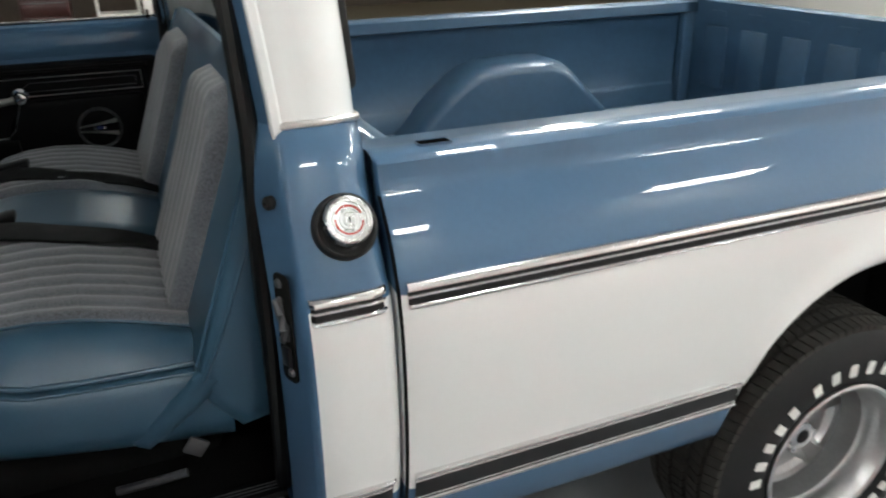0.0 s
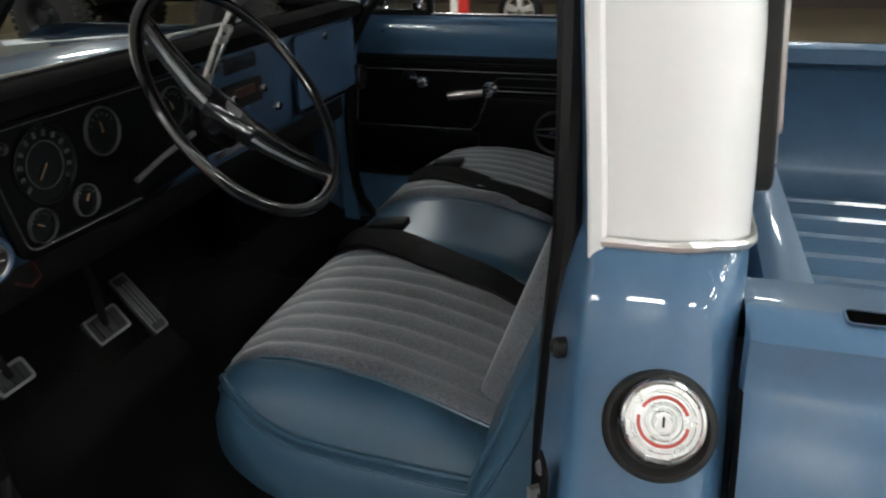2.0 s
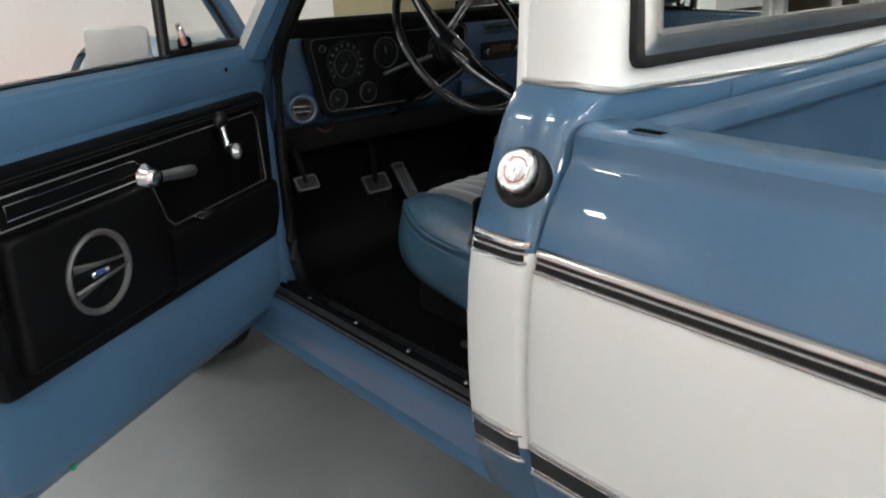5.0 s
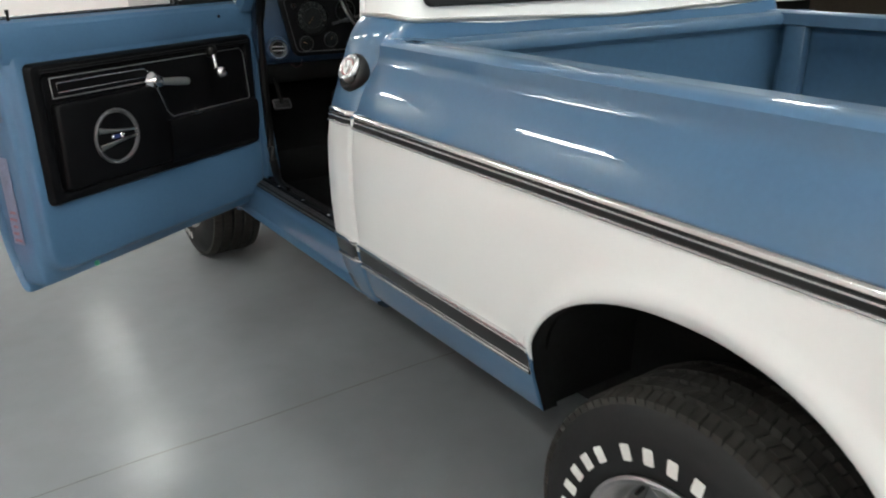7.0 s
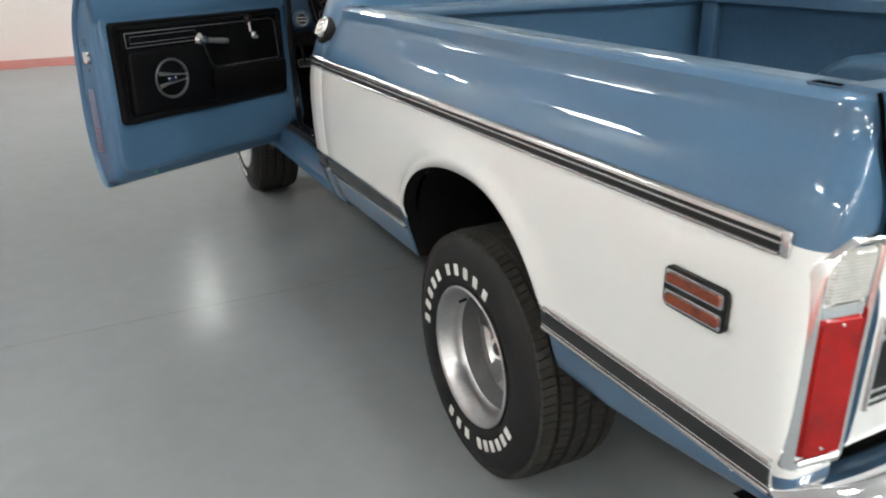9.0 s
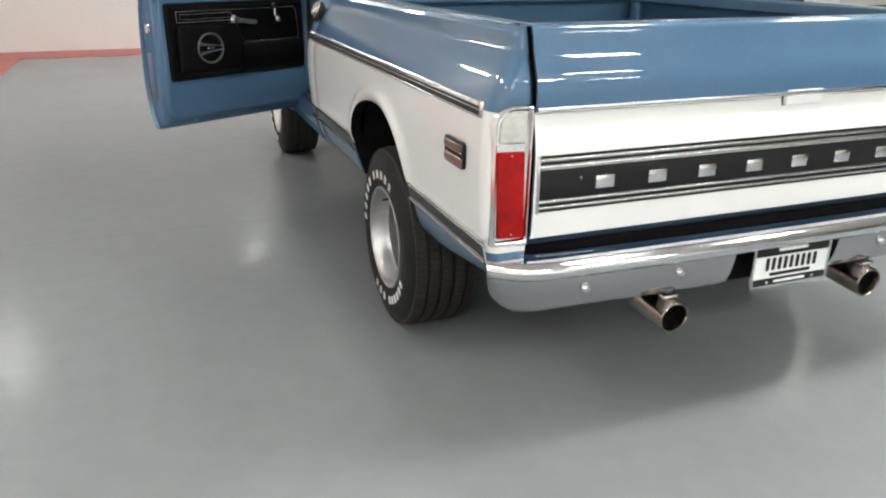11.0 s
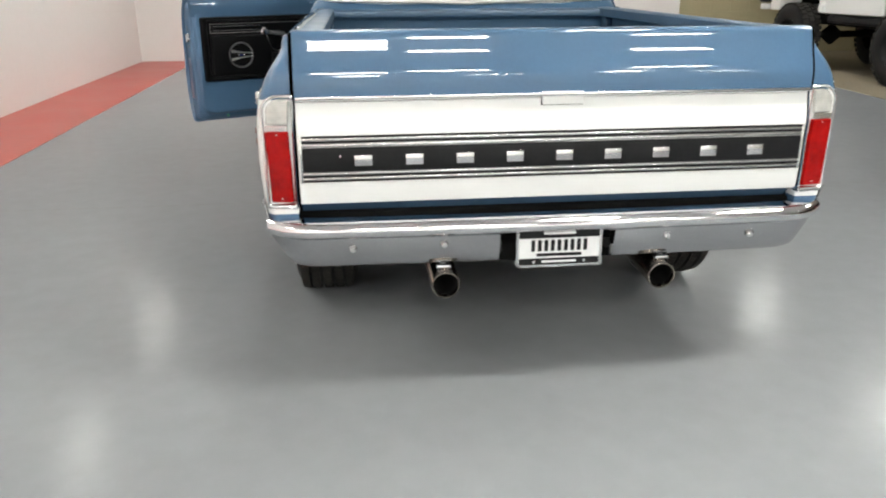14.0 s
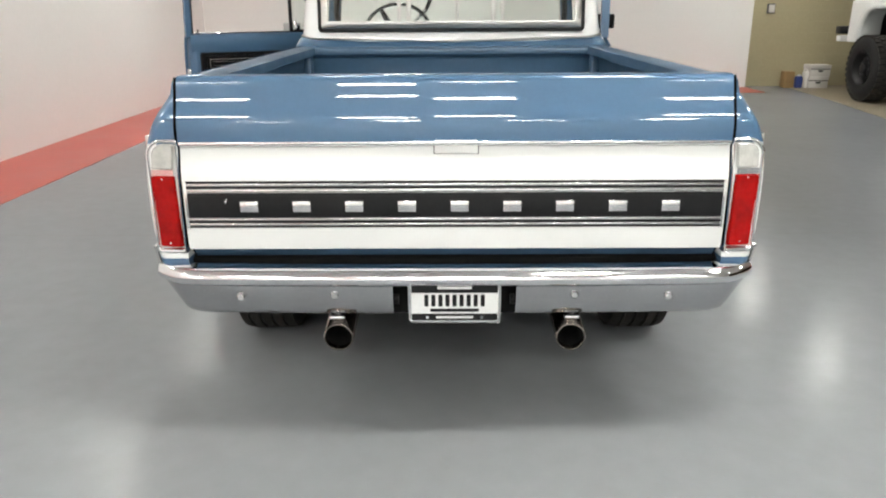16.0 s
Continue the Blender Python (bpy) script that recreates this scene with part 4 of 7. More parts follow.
zs_low = [0.50, 0.56, 0.62, 0.5 * (LOW_T + LOW_B), 0.72, 0.80, 0.90, 0.98, 0.5 * (BELT_T + BELT_B), 1.08, 1.11, 1.14, 1.17, 1.195, 1.22, 1.24, 1.255, 1.268, 1.278, 1.287, 1.295, 1.302, 1.309, TRIM_Z]
for s in (-1, 1):
    body = part("cab_corner", loft(bmesh.new(), [wrap(z, s, 0.40) for z in zs_low],
                                   mi=lambda c: two_tone(c) if c.y < CAB_Y + 0.002 and abs(c.x) > 0.93 else 0), [BLUE, WHITE], truck, "two-tone rear cab corner", angle=45)
    part("cab_pillar", loft(bmesh.new(), [wrap(z, s, 0.757) for z in (TRIM_Z, 1.33, 1.36, 1.42, 1.5, 1.58, 1.66, 1.72, ROOF_Z)], mi=lambda c: 1 if c.y > cab_edge(c.z) + 0.0015 and c.y > 2.34 else 0), [WHITE, BLUE], truck, "white painted rear cab pillar", angle=45)
    # bright bead round the pillar's foot
    rows = []
    for z, o in ((-0.0065, 0.0005), (-0.0055, 0.004), (-0.002, 0.0065), (0.002, 0.0065), (0.0055, 0.004), (0.0065, 0.0005)):
        rows.append([(x, y, w + z) for x, y, w in wrap(TRIM_Z, s, 0.0, out=o)][3:])
    part("pillar_bead", loft(bmesh.new(), rows), FRAME, truck, "bright trim bead")
    # white drip strip down the pillar's front edge
    rows = []
    for z in (TRIM_Z - 0.018, TRIM_Z - 0.016, 1.36, 1.45, 1.56, 1.66, ROOF_Z):
        h, e = cab_half(max(z, TRIM_Z)), cab_edge(max(z, TRIM_Z))
        k = 0.6 if z < TRIM_Z - 0.017 else 1.0
        rows.append([(s * (h + a * k), e + b, z) for a, b in ((-0.012, 0.012), (0.004, 0.012), (0.0075, 0.009), (0.0075, -0.002), (0.004, -0.006), (-0.004, -0.006))])
    part("drip_strip", loft(bmesh.new(), rows, closed=True, cap=True), WHITE, truck, "white drip strip on the pillar edge")
    # belt and lower moldings carried across the cab corner
    for zz0, zz1, bands, nm in ((BELT_B, BELT_T, BELT_BANDS, "belt_molding"), (LOW_B - 0.002, LOW_T - 0.004, LOW_BANDS, "lower_molding")):
        molding(nm, None, s, 0, 0, zz0, zz1, bands, body, off=-0.004,
                wrap=[(CAB_Y + 0.004, 0.006), (CAB_Y - 0.002, 0.0), (2.31, 0.0), (2.262, 0.0), (2.244, 0.004), (2.234, 0.014)])
    # fuel filler on the driver's side
    # rocker and sill
    bm = bmesh.new()
    loft(bm, [[(s * 0.80, y, 0.60), (s * 0.86, y, 0.585), (s * 0.882, y, 0.580), (s * 0.892, y, 0.572), (s * 0.899, y, 0.555), (s * 0.908, y, 0.512), (s * 0.914, y, 0.498), (s * 0.930, y, 0.490), (s * 0.934, y, 0.484), (s * 0.930, y, 0.476), (s * 0.905, y, 0.46), (s * 0.80, y, 0.45)]
              for y in (2.25, 2.352, 2.36, 2.9, 3.40, 3.47)])
    sill = part("rocker_panel", bm, BLUE, truck, "blue rocker panel under the door opening")
    part("sill_plate", loft(bmesh.new(), [[(s * 0.79, y, 0.606), (s * 0.80, y, 0.608), (s * 0.825, y, 0.601), (s * 0.829, y, 0.606), (s * 0.836, y, 0.606), (s * 0.840, y, 0.598),
                                           (s * 0.868, y, 0.590), (s * 0.874, y, 0.582)] for y in (2.40, 3.36)]), PLASTIC, sill, "black sill plate with bright screws")
    # thin steel strips added to draw the highlight lines on the plate
    part("sill_highlight", loft(bmesh.new(), [[(s * 0.8435, y, 0.5985), (s * 0.8445, y, 0.6005), (s * 0.8475, y, 0.600), (s * 0.8485, y, 0.597)] for y in (2.41, 3.35)]), STEEL, sill)
    for r in (0.803, 0.810, 0.817, 0.852, 0.858):
        zr = 0.6065 - (r - 0.803) * 0.30 if r < 0.83 else 0.5965 - (r - 0.852) * 0.28
        part("sill_ridge", loft(bmesh.new(), [[(s * (r - 0.0022), y, zr - 0.002), (s * (r - 0.001), y, zr + 0.0012), (s * (r + 0.001), y, zr + 0.001), (s * (r + 0.0022), y, zr - 0.0025)] for y in (2.41, 3.35)]), STEEL, sill)
    # second strip for a highlight line, at the plate's outer edge
    part("sill_highlight", loft(bmesh.new(), [[(s * 0.868, y, 0.590), (s * 0.8695, y, 0.592), (s * 0.8735, y, 0.590), (s * 0.875, y, 0.587)] for y in (2.41, 3.35)]), STEEL, sill)
    for y in (2.55, 2.76, 2.98, 3.2):
        part("sill_screw", lathe(bmesh.new(), [(0.0, 0.005), (0.006, 0.004), (0.010, 0.0)], Matrix.Translation((s * 0.832, y, 0.606)), 12), CHROME, sill)
    # front jamb post, curved into the sill
    bm = bmesh.new()
    rows = []
    for z in (0.46, 0.56, 0.70, 0.9, 1.1, 1.25, 1.32):
        h = interp(z, [(0.46, 0.93), (0.9, 0.96), (1.2, 0.93), (1.32, 0.885)])
        e = interp(z, [(0.46, 3.43), (0.56, 3.45), (1.0, 3.475), (1.32, 3.47)])
        rows.append([(s * (h - 0.19), e - 0.08, z), (s * (h - 0.15), e - 0.115, z), (s * (h - 0.125), e - 0.11, z), (s * (h - 0.11), e - 0.09, z), (s * (h - 0.03), e - 0.01, z), (s * h, e + 0.02, z)])
    loft(bm, rows)
    part("front_jamb", bm, BLUE, truck, "blue door jamb post")
    # windscreen pillar
    bm = bmesh.new()
    rows = []
    for z, y, h in ((1.27, 3.36, 0.892), (1.33, 3.315, 0.880), (1.5, 3.185, 0.848), (1.68, 3.05, 0.805), (ROOF_Z, 2.98, 0.78)):
        rows.append([(s * (h - 0.085), y - 0.005, z), (s * (h - 0.055), y - 0.035, z), (s * (h - 0.02), y - 0.03, z), (s * h, y, z), (s * (h - 0.005), y + 0.05, z),
                     (s * (h - 0.045), y + 0.085, z), (s * (h - 0.085), y + 0.06, z)])
    loft(bm, rows, closed=True, mi=lambda c: 1 if c.y > interp(c.z, [(1.27, 3.352), (1.33, 3.308), (1.5, 3.178), (ROOF_Z, 2.972)]) else 0)
    part("windscreen_pillar", bm, [BLUE, WHITE], truck, "white windscreen pillar, blue on its inside")
    # weather strip round the door opening
    loop = [(0.80, 2.40, 0.585), (0.845, 2.402, 0.70), (0.860, 2.402, 0.9), (0.850, 2.402, 1.08), (0.842, 2.398, 1.2), (0.830, 2.393, 1.30), (0.811, 2.398, 1.45), (0.78, 2.414, 1.65), (0.75, 2.424, 1.73)]
    bm = bmesh.new()
    tube(bm, [(s * x, y, z) for x, y, z in loop], 0.016, 10)
    part("weather_strip", bm, SEAL, truck, "black rubber door seal")
    loop = [(0.715, 2.96, 1.72), (0.765, 3.05, 1.60), (0.797, 3.17, 1.45), (0.805, 3.28, 1.32), (0.800, 3.335, 1.22), (0.796, 3.352, 1.0), (0.794, 3.348, 0.80),
            (0.796, 3.340, 0.735), (0.799, 3.322, 0.680), (0.804, 3.290, 0.640), (0.812, 3.250, 0.619), (0.818, 3.200, 0.610), (0.820, 3.14, 0.607)]
    bm = bmesh.new()
    tube(bm, [(s * x, y, z) for x, y, z in loop], [0.019] * 4 + [0.017] * 6 + [0.014, 0.011, 0.008], 10)
    part("weather_strip", bm, SEAL, truck, "black rubber door seal")
    # front fender with its wheel arch, and rocker end
    rows = []
    ys = [3.475, 3.5, 3.55, 3.6] + [AXLE_F + 0.40 * math.cos(math.pi * k / 24) for k in range(24, -1, -1)] + [4.70, 4.76, 4.81, 4.83]
    for y in ys:
        d = abs(y - AXLE_F) / 0.401
        zb = 0.47 if d >= 1 else 0.60 + 0.31 * (1 - d ** 2.5) ** 0.4
        nose = max(0.0, (y - 4.40) / 0.40) ** 2 * 0.15
        ring = [(s * (half(max(zb, 0.5)) - 0.06), y, zb)]
        for k in range(12):
            z = zb + (1.20 - zb) * k / 11
            ring.append((s * (half(max(z, 0.5)) - 0.006 - nose), y, z))
        ring += [(s * 0.90, y, 1.245 - nose), (s * 0.86, y, 1.268 - nose), (s * 0.78, y, 1.275 - nose)]
        rows.append(ring)
    part("front_fender", loft(bmesh.new(), rows, mi=two_tone), [BLUE, WHITE], truck, "two-tone front fender")
    part("inner_fender", boxm((s * 0.58, AXLE_F, 0.75), (0.03, 1.0, 0.6), 0.01), DARK, truck)

part("cab_rear_wall", boxm((0, CAB_B + 0.035, 0.90), (1.3, 0.05, 0.78), 0.01), BLUE, truck)
bm = bmesh.new()
loft(bm, [[dip((x, cab_back(z), z)) for x in (-0.41, -0.34, 0.34, 0.41)] for z in zs_low[-15:]])
part("rear_shoulder", bm, BLUE, truck)
# white band under and above the rear window
part("window_sill_band", loft(bmesh.new(), [[dip((x, cab_back(z), z)) for x in np.linspace(-0.757, 0.757, 19)] for z in (TRIM_Z, 1.328, 1.346, 1.36)]), WHITE, truck)
part("roof_header", loft(bmesh.new(), [[(x, cab_back(z), z) for x in np.linspace(-0.757, 0.757, 9)] for z in (1.70, 1.73, ROOF_Z + 0.01)]), WHITE, truck)
bm = bmesh.new()
rows = []
for y, dz in ((2.29, 0.0), (2.32, 0.03), (2.40, 0.055), (2.65, 0.07), (2.90, 0.06), (3.0, 0.035), (3.05, 0.0)):
    rows.append([(x, y, ROOF_Z + dz * (1 - abs(x / 0.775) ** 4)) for x in np.linspace(-0.765, 0.765, 17)])
loft(bm, rows)
part("roof", bm, WHITE, truck, "white painted steel cab roof")
part("headliner", boxm((0, 2.72, ROOF_Z - 0.03), (1.44, 0.72, 0.02), 0.01), PLASTIC, truck)
# rear window: rubber seal, bright frame, sliding panes
wz0, wz1 = 1.338, 1.702
tilt = math.atan2(cab_back(wz1) - cab_back(wz0), wz1 - wz0)
wm = Matrix.Translation((0, cab_back((wz0 + wz1) / 2) - 0.002, (wz0 + wz1) / 2)) @ Matrix.Rotation(math.pi / 2 - tilt, 4, "X")


def ring_part(name, w, h, r, band, depth, material, parent, m, label=""):
    bm = bmesh.new()
    o, i = rounded(w, h, r), rounded(w - 2 * band, h - 2 * band, max(0.004, r - band))
    loft(bm, [[m @ Vector((x, y, d)) for x, y in q] for q, d in ((o, -0.02), (o, depth * 0.7), ([(x * (1 - 0.3 * band / w), y * (1 - 0.3 * band / h)) for x, y in o], depth), (i, depth), (i, -0.02))], closed=True)
    return part(name, bm, material, parent, label, angle=50)


rw = ring_part("rear_window", 1.545, 0.372, 0.026, 0.021, 0.012, RUBBER, truck, wm, "sliding rear window in a black rubber seal")
ring_part("window_frame", 1.506, 0.333, 0.014, 0.037, 0.016, FRAME, rw, wm, "dull grey metal window frame")
ring_part("frame_lip", 1.446, 0.272, 0.008, 0.010, 0.022, FRAME, rw, wm)
for x, w in ((-0.300, 0.020), (-0.245, 0.026), (0.036, 0.016), (0.300, 0.020), (0.245, 0.026)):
    part("slider_bar", boxm((x, 0, 0.004), (w, 0.27, 0.020), 0.003, wm), FRAME, rw)
pane = part("pane", boxm((0, 0, 0.0), (1.50, 0.29, 0.004), 0, wm), GLASS, rw)
pane.visible_shadow = False
# cowl, hood and grille panel
part("cowl", loft(bmesh.new(), [[(x, y, z - 0.02 * (x / 0.8) ** 2) for x in np.linspace(-0.86, 0.86, 13)] for y, z in ((3.40, 1.300), (3.46, 1.296), (3.56, 1.282), (3.68, 1.274), (3.70, 1.255))]), BLUE, truck)
part("hood", loft(bmesh.new(), [[(x, y, z - 0.035 * abs(x / 0.79) ** 2.5) for x in np.linspace(-k, k, 17)]
                               for y, z, k in ((3.70, 1.275, 0.79), (3.72, 1.286, 0.79), (4.0, 1.288, 0.79), (4.4, 1.272, 0.79), (4.6, 1.248, 0.76), (4.72, 1.21, 0.72), (4.79, 1.16, 0.66), (4.80, 1.10, 0.64))]), BLUE, truck, "long blue hood")
part("nose_panel", boxm((0, 4.78, 0.86), (1.52, 0.06, 0.60), 0.02), WHITE, truck)
part("front_bumper", boxm((0, 4.88, 0.60), (1.66, 0.08, 0.18), 0.03), CHROME, truck)
ws = part("windscreen", loft(bmesh.new(), [[(x, y + 0.03 - 0.075 * (x / 0.75) ** 2, z) for x in np.linspace(-0.79 + k, 0.79 - k, 13)] for y, z, k in ((3.42, 1.326, 0.0), (3.02, 1.762, 0.05))]), GLASS, truck, "clear curved windscreen")
ws.visible_shadow = False
part("cab_floor", boxm((0, 2.82, 0.56), (1.62, 1.24, 0.05), 0.01), CARPET, truck, "black floor mat")
part("toe_board", loft(bmesh.new(), [[(x, y, z) for x in (-0.82, -0.2, 0, 0.2, 0.82)] for y, z in ((3.30, 0.585), (3.46, 0.68), (3.54, 0.86), (3.55, 1.33))]), CARPET, truck)
part("transmission_hump", loft(bmesh.new(), [[(0.20 * math.cos(a) + 0.0, y, 0.57 + hz * math.sin(a)) for a in np.linspace(0, math.pi, 13)] for y, hz in ((2.5, 0.06), (3.0, 0.12), (3.5, 0.20))]), CARPET, truck)
for s in (-1, 1):
    # the right panel takes the darkened blue to look shaded
    part("kick_panel", boxm((s * 0.80, 3.48, 0.85), (0.02, 0.16, 0.55), 0.005), PLASTIC if s < 0 else SHADEBLUE, truck)
part("cab_inner_rear", boxm((0, 2.31, 0.95), (1.56, 0.02, 0.74), 0.005), PLASTIC, truck)

# ---- fuel filler, striker and jamb details ----
m = Matrix.Translation((-(cab_half(1.160) - 0.004), 2.284, 1.168)) @ Vector((-math.cos(radians(25)), 0, math.sin(radians(25)))).to_track_quat("Z", "Y").to_matrix().to_4x4()
filler = part("filler_gasket", lathe(bmesh.new(), [(0.0, -0.012), (0.049, -0.020), (0.0525, 0.000), (0.052, 0.008), (0.049, 0.014), (0.045, 0.016), (0.041, 0.013), (0.038, 0.010), (0.0, 0.010)], m, 40), RUBBER, truck, "black rubber fuel filler gasket")
axis = Vector((-math.cos(radians(30)), -0.06, math.sin(radians(30)))).normalized()
m2 = Matrix.Translation(Vector((-0.979, 2.281, 1.188)) - axis * 0.033) @ axis.to_track_quat("Z", "Y").to_matrix().to_4x4() @ Matrix.Scale(1.01, 4)
capo = part("fuel_cap", lathe(bmesh.new(), [(0.0, -0.014), (0.030, -0.014), (0.034, 0.0), (0.0375, 0.004), (0.0385, 0.010), (0.0385, 0.024), (0.0365, 0.030), (0.034, 0.0315), (0.0325, 0.0295), (0.0285, 0.0295), (0.0278, 0.0275), (0.0262, 0.0275), (0.0255, 0.0295), (0.0175, 0.0295), (0.0165, 0.0280), (0.0155, 0.0280), (0.0148, 0.0315), (0.0120, 0.0315), (0.0113, 0.0295),
                                           (0.0100, 0.0295), (0.0092, 0.033), (0.0, 0.033)], m2, 44), CAPMETAL, truck, "locking satin chrome fuel cap")
bm = bmesh.new()
for a0, a1 in ((0.35, 2.6), (2.95, 6.1)):
    n = 24
    rows = [[m2 @ Vector((r * math.cos(a0 + (a1 - a0) * k / n), r * math.sin(a0 + (a1 - a0) * k / n), 0.0303)) for k in range(n + 1)] for r in (0.0200, 0.0232)]
    loft(bm, rows)
tagged(part("red_ring", bm, REDMARK, capo, "red printed ring"), kind="")
part("key_slot", boxm((0, 0, 0.0335), (0.002, 0.009, 0.001), 0, m2), BLACK, capo)
jb = Vector((-0.903, CAB_Y + 0.026, 1.206))
part("jamb_bumper", lathe(bmesh.new(), [(0.011, 0.0), (0.011, 0.010), (0.008, 0.014), (0.004, 0.014), (0.003, 0.010), (0.0, 0.010)], Matrix.Translation(jb) @ Vector((-0.4, 0.92, 0)).to_track_quat("Z", "Y").to_matrix().to_4x4(), 20), RUBBER, truck)
jm = Matrix.Translation((-(cab_half(1.02) - 0.047), CAB_Y + 0.034, 1.015)) @ Vector((-0.37, 0.93, 0)).to_track_quat("Z", "Y").to_matrix().to_4x4()
plate = part("striker_plate", slab(bmesh.new(), rounded(0.040, 0.190, 0.012, 4), 0.003, jm), DARK, truck, "dark latch striker plate on the jamb")
part("striker_claw", tube(bmesh.new(), [jm @ Vector(p) for p in ((-0.006, 0.050, 0.0), (-0.008, 0.048, 0.008), (0.002, 0.030, 0.011), (0.008, 0.008, 0.010), (0.004, -0.012, 0.007), (0.004, -0.016, 0.0))],
                          [0.007, 0.008, 0.007, 0.009, 0.007, 0.006], 8), STEEL, plate)
part("striker_block", boxm((0.004, -0.045, 0.008), (0.022, 0.034, 0.008), 0.003, jm), BLACK, plate)
for x, y in ((-0.006, 0.078), (0.006, -0.076), (-0.010, -0.022)):
    part("striker_bolt", lathe(bmesh.new(), [(0.0, 0.008), (0.005, 0.0075), (0.0075, 0.004), (0.0085, 0.003)], jm @ Matrix.Translation((x, y, 0)), 12), STEEL, plate)
for y0, x in ((3.43, -0.62), (3.44, 0.02)):
    arm = part("wiper_arm", tube(bmesh.new(), [(x - 0.02, y0 + 0.09, 1.318), (x + 0.06, y0 + 0.055, 1.345), (x + 0.25, y0 + 0.02, 1.352), (x + 0.34, y0 + 0.01, 1.352)], [0.012, 0.008, 0.005, 0.004], 8), FRAME, truck, "grey wiper arm lying on the screen")
    part("wiper_blade", tube(bmesh.new(), [(x + 0.13, y0 + 0.022, 1.346), (x + 0.34, y0 + 0.008, 1.350), (x + 0.54, y0 - 0.006, 1.352)], 0.005, 6), RUBBER, arm)

# ---- bench seat ----
seat = part("bench_seat", boxm((0, 2.72, 0.64), (1.28, 0.46, 0.10), 0.02), DARK, truck, "blue vinyl bench seat with grey velour inserts")
BOUNDS = [-0.635, -0.150, 0.190, 0.650]


def soft_panel(x0, x1, sec, bulge, ribs=0, edge=0.03):
    """An upholstered stretch of the seat: sec is a section (y, z, ny, nz), swelled between its edges."""
    n = 73 if ribs else 13
    rows = []
    for k in range(n):
        t = k / (n - 1)
        x = x0 + (x1 - x0) * t
        e = min(t, 1 - t) * (x1 - x0)
        q = bulge * (1 - max(0.0, 1 - e / edge) ** 2)
        if ribs:
            q += 0.0055 * abs(math.sin(math.pi * ribs * t)) ** 0.7 - 0.004
        rows.append([(x, y + ny * q, z + nz * q) for y, z, ny, nz in sec])
    return loft(bmesh.new(), rows)


def seat_warp(ob):
    """Rounds the front corners of the cushion in plan."""
    for v in ob.data.vertices:
        t = min(1.0, max(0.0, (v.co.y - 2.50) / 0.50))
        e = min(1.0, abs(v.co.x) / 0.745)
        v.co.x *= 1 - 0.15 * t ** 2.2 * e ** 6
        v.co.y -= 0.055 * e ** 6 * t
    return ob


def section(pts):
    out = []
    for i, (y, z) in enumerate(pts):
        a, b = pts[max(i - 1, 0)], pts[min(i + 1, len(pts) - 1)]
        d = Vector((b[0] - a[0], b[1] - a[1])).normalized()
        out.append((y, z, d.y, -d.x))
    return out


CUSH = [(2.46, 0.872), (2.52, 0.888), (2.60, 0.913), (2.70, 0.936), (2.78, 0.943), (2.86, 0.940), (2.92, 0.929), (2.97, 0.903), (3.005, 0.866), (3.024, 0.82), (3.024, 0.775), (3.016, 0.722), (2.995, 0.678), (2.95, 0.648), (2.86, 0.638)]
CUSH = [(y + 0.012, z) for y, z in CUSH][::-1]
BACK = [(2.455, 0.712), (2.500, 0.765), (2.530, 0.815), (2.522, 0.86), (2.497, 0.93), (2.471, 1.0), (2.446, 1.07), (2.421, 1.14), (2.397, 1.21), (2.377, 1.27), (2.361, 1.315), (2.348, 1.342), (2.338, 1.352), (2.328, 1.350), (2.324, 1.32), (2.335, 1.0), (2.36, 0.73)]
cs, bs = section(CUSH), section([p for p in BACK])
sgn = -1 if cs[7][3] < 0 else 1
cs = [(y, z, sgn * a, sgn * b) for y, z, a, b in cs]
sgn = -1 if bs[3][2] < 0 else 1
bs = [(y, z, sgn * a, sgn * b) for y, z, a, b in bs]
top_c = [q for q in cs if q[1] > 0.84]
low_c = [q for q in cs if q[1] < 0.869]
for k, (a, b) in enumerate(zip(BOUNDS, BOUNDS[1:])):
    grey = k in (0, 2)
    seat_warp(part("cushion_panel", soft_panel(a, b, top_c, (0.013 if k == 0 else 0.021) if grey else 0.014, 9 if grey else 0), VELOUR if grey else VINYL, seat,
         "ribbed grey velour cushion insert" if grey else "blue vinyl cushion panel", angle=60))
    seat_warp(part("front_roll", soft_panel(a, b, low_c, 0.006), VINYL, seat, angle=60))
part("backrest_panel", soft_panel(-0.745, 0.745, bs, 0.008), VINYL, seat, "blue vinyl backrest", angle=60)


def insert_panel(x0, x1, z0, z1, taper=0.02):
    """A ribbed insert that swells out of the backrest, its upper corners cut."""
    ys, zs = [q[0] for q in bs[:11]], [q[1] for q in bs[:11]]
    rows = []
    for k in range(37):
        t = k / 36
        x = x0 + (x1 - x0) * t
        e = min(t, 1 - t) * (x1 - x0)
        top = z1 - 0.085 * max(0.0, 1 - min((x1 - x) if x0 > 0 else (x - x0), e + 0.09) / 0.16) ** 1.3
        ring = []
        for j in range(22):
            z = z0 + (top - z0) * j / 21
            d = min(e, top - z, (z - z0) + 0.05)
            q = 0.001 + 0.032 * (1 - max(0.0, 1 - d / 0.035) ** 2) + 0.005 * abs(math.sin(math.pi * 8 * t)) * min(1.0, d / 0.03)
            xt = x + taper * (z1 - z) / (z1 - z0) * (x1 - x) / (x1 - x0)
            ring.append((xt, float(np.interp(z, zs, ys)) + q + (0.006 if d > 0.001 else 0.002), z + 0.2 * q))
        rows.append(ring)
    return loft(bmesh.new(), rows)


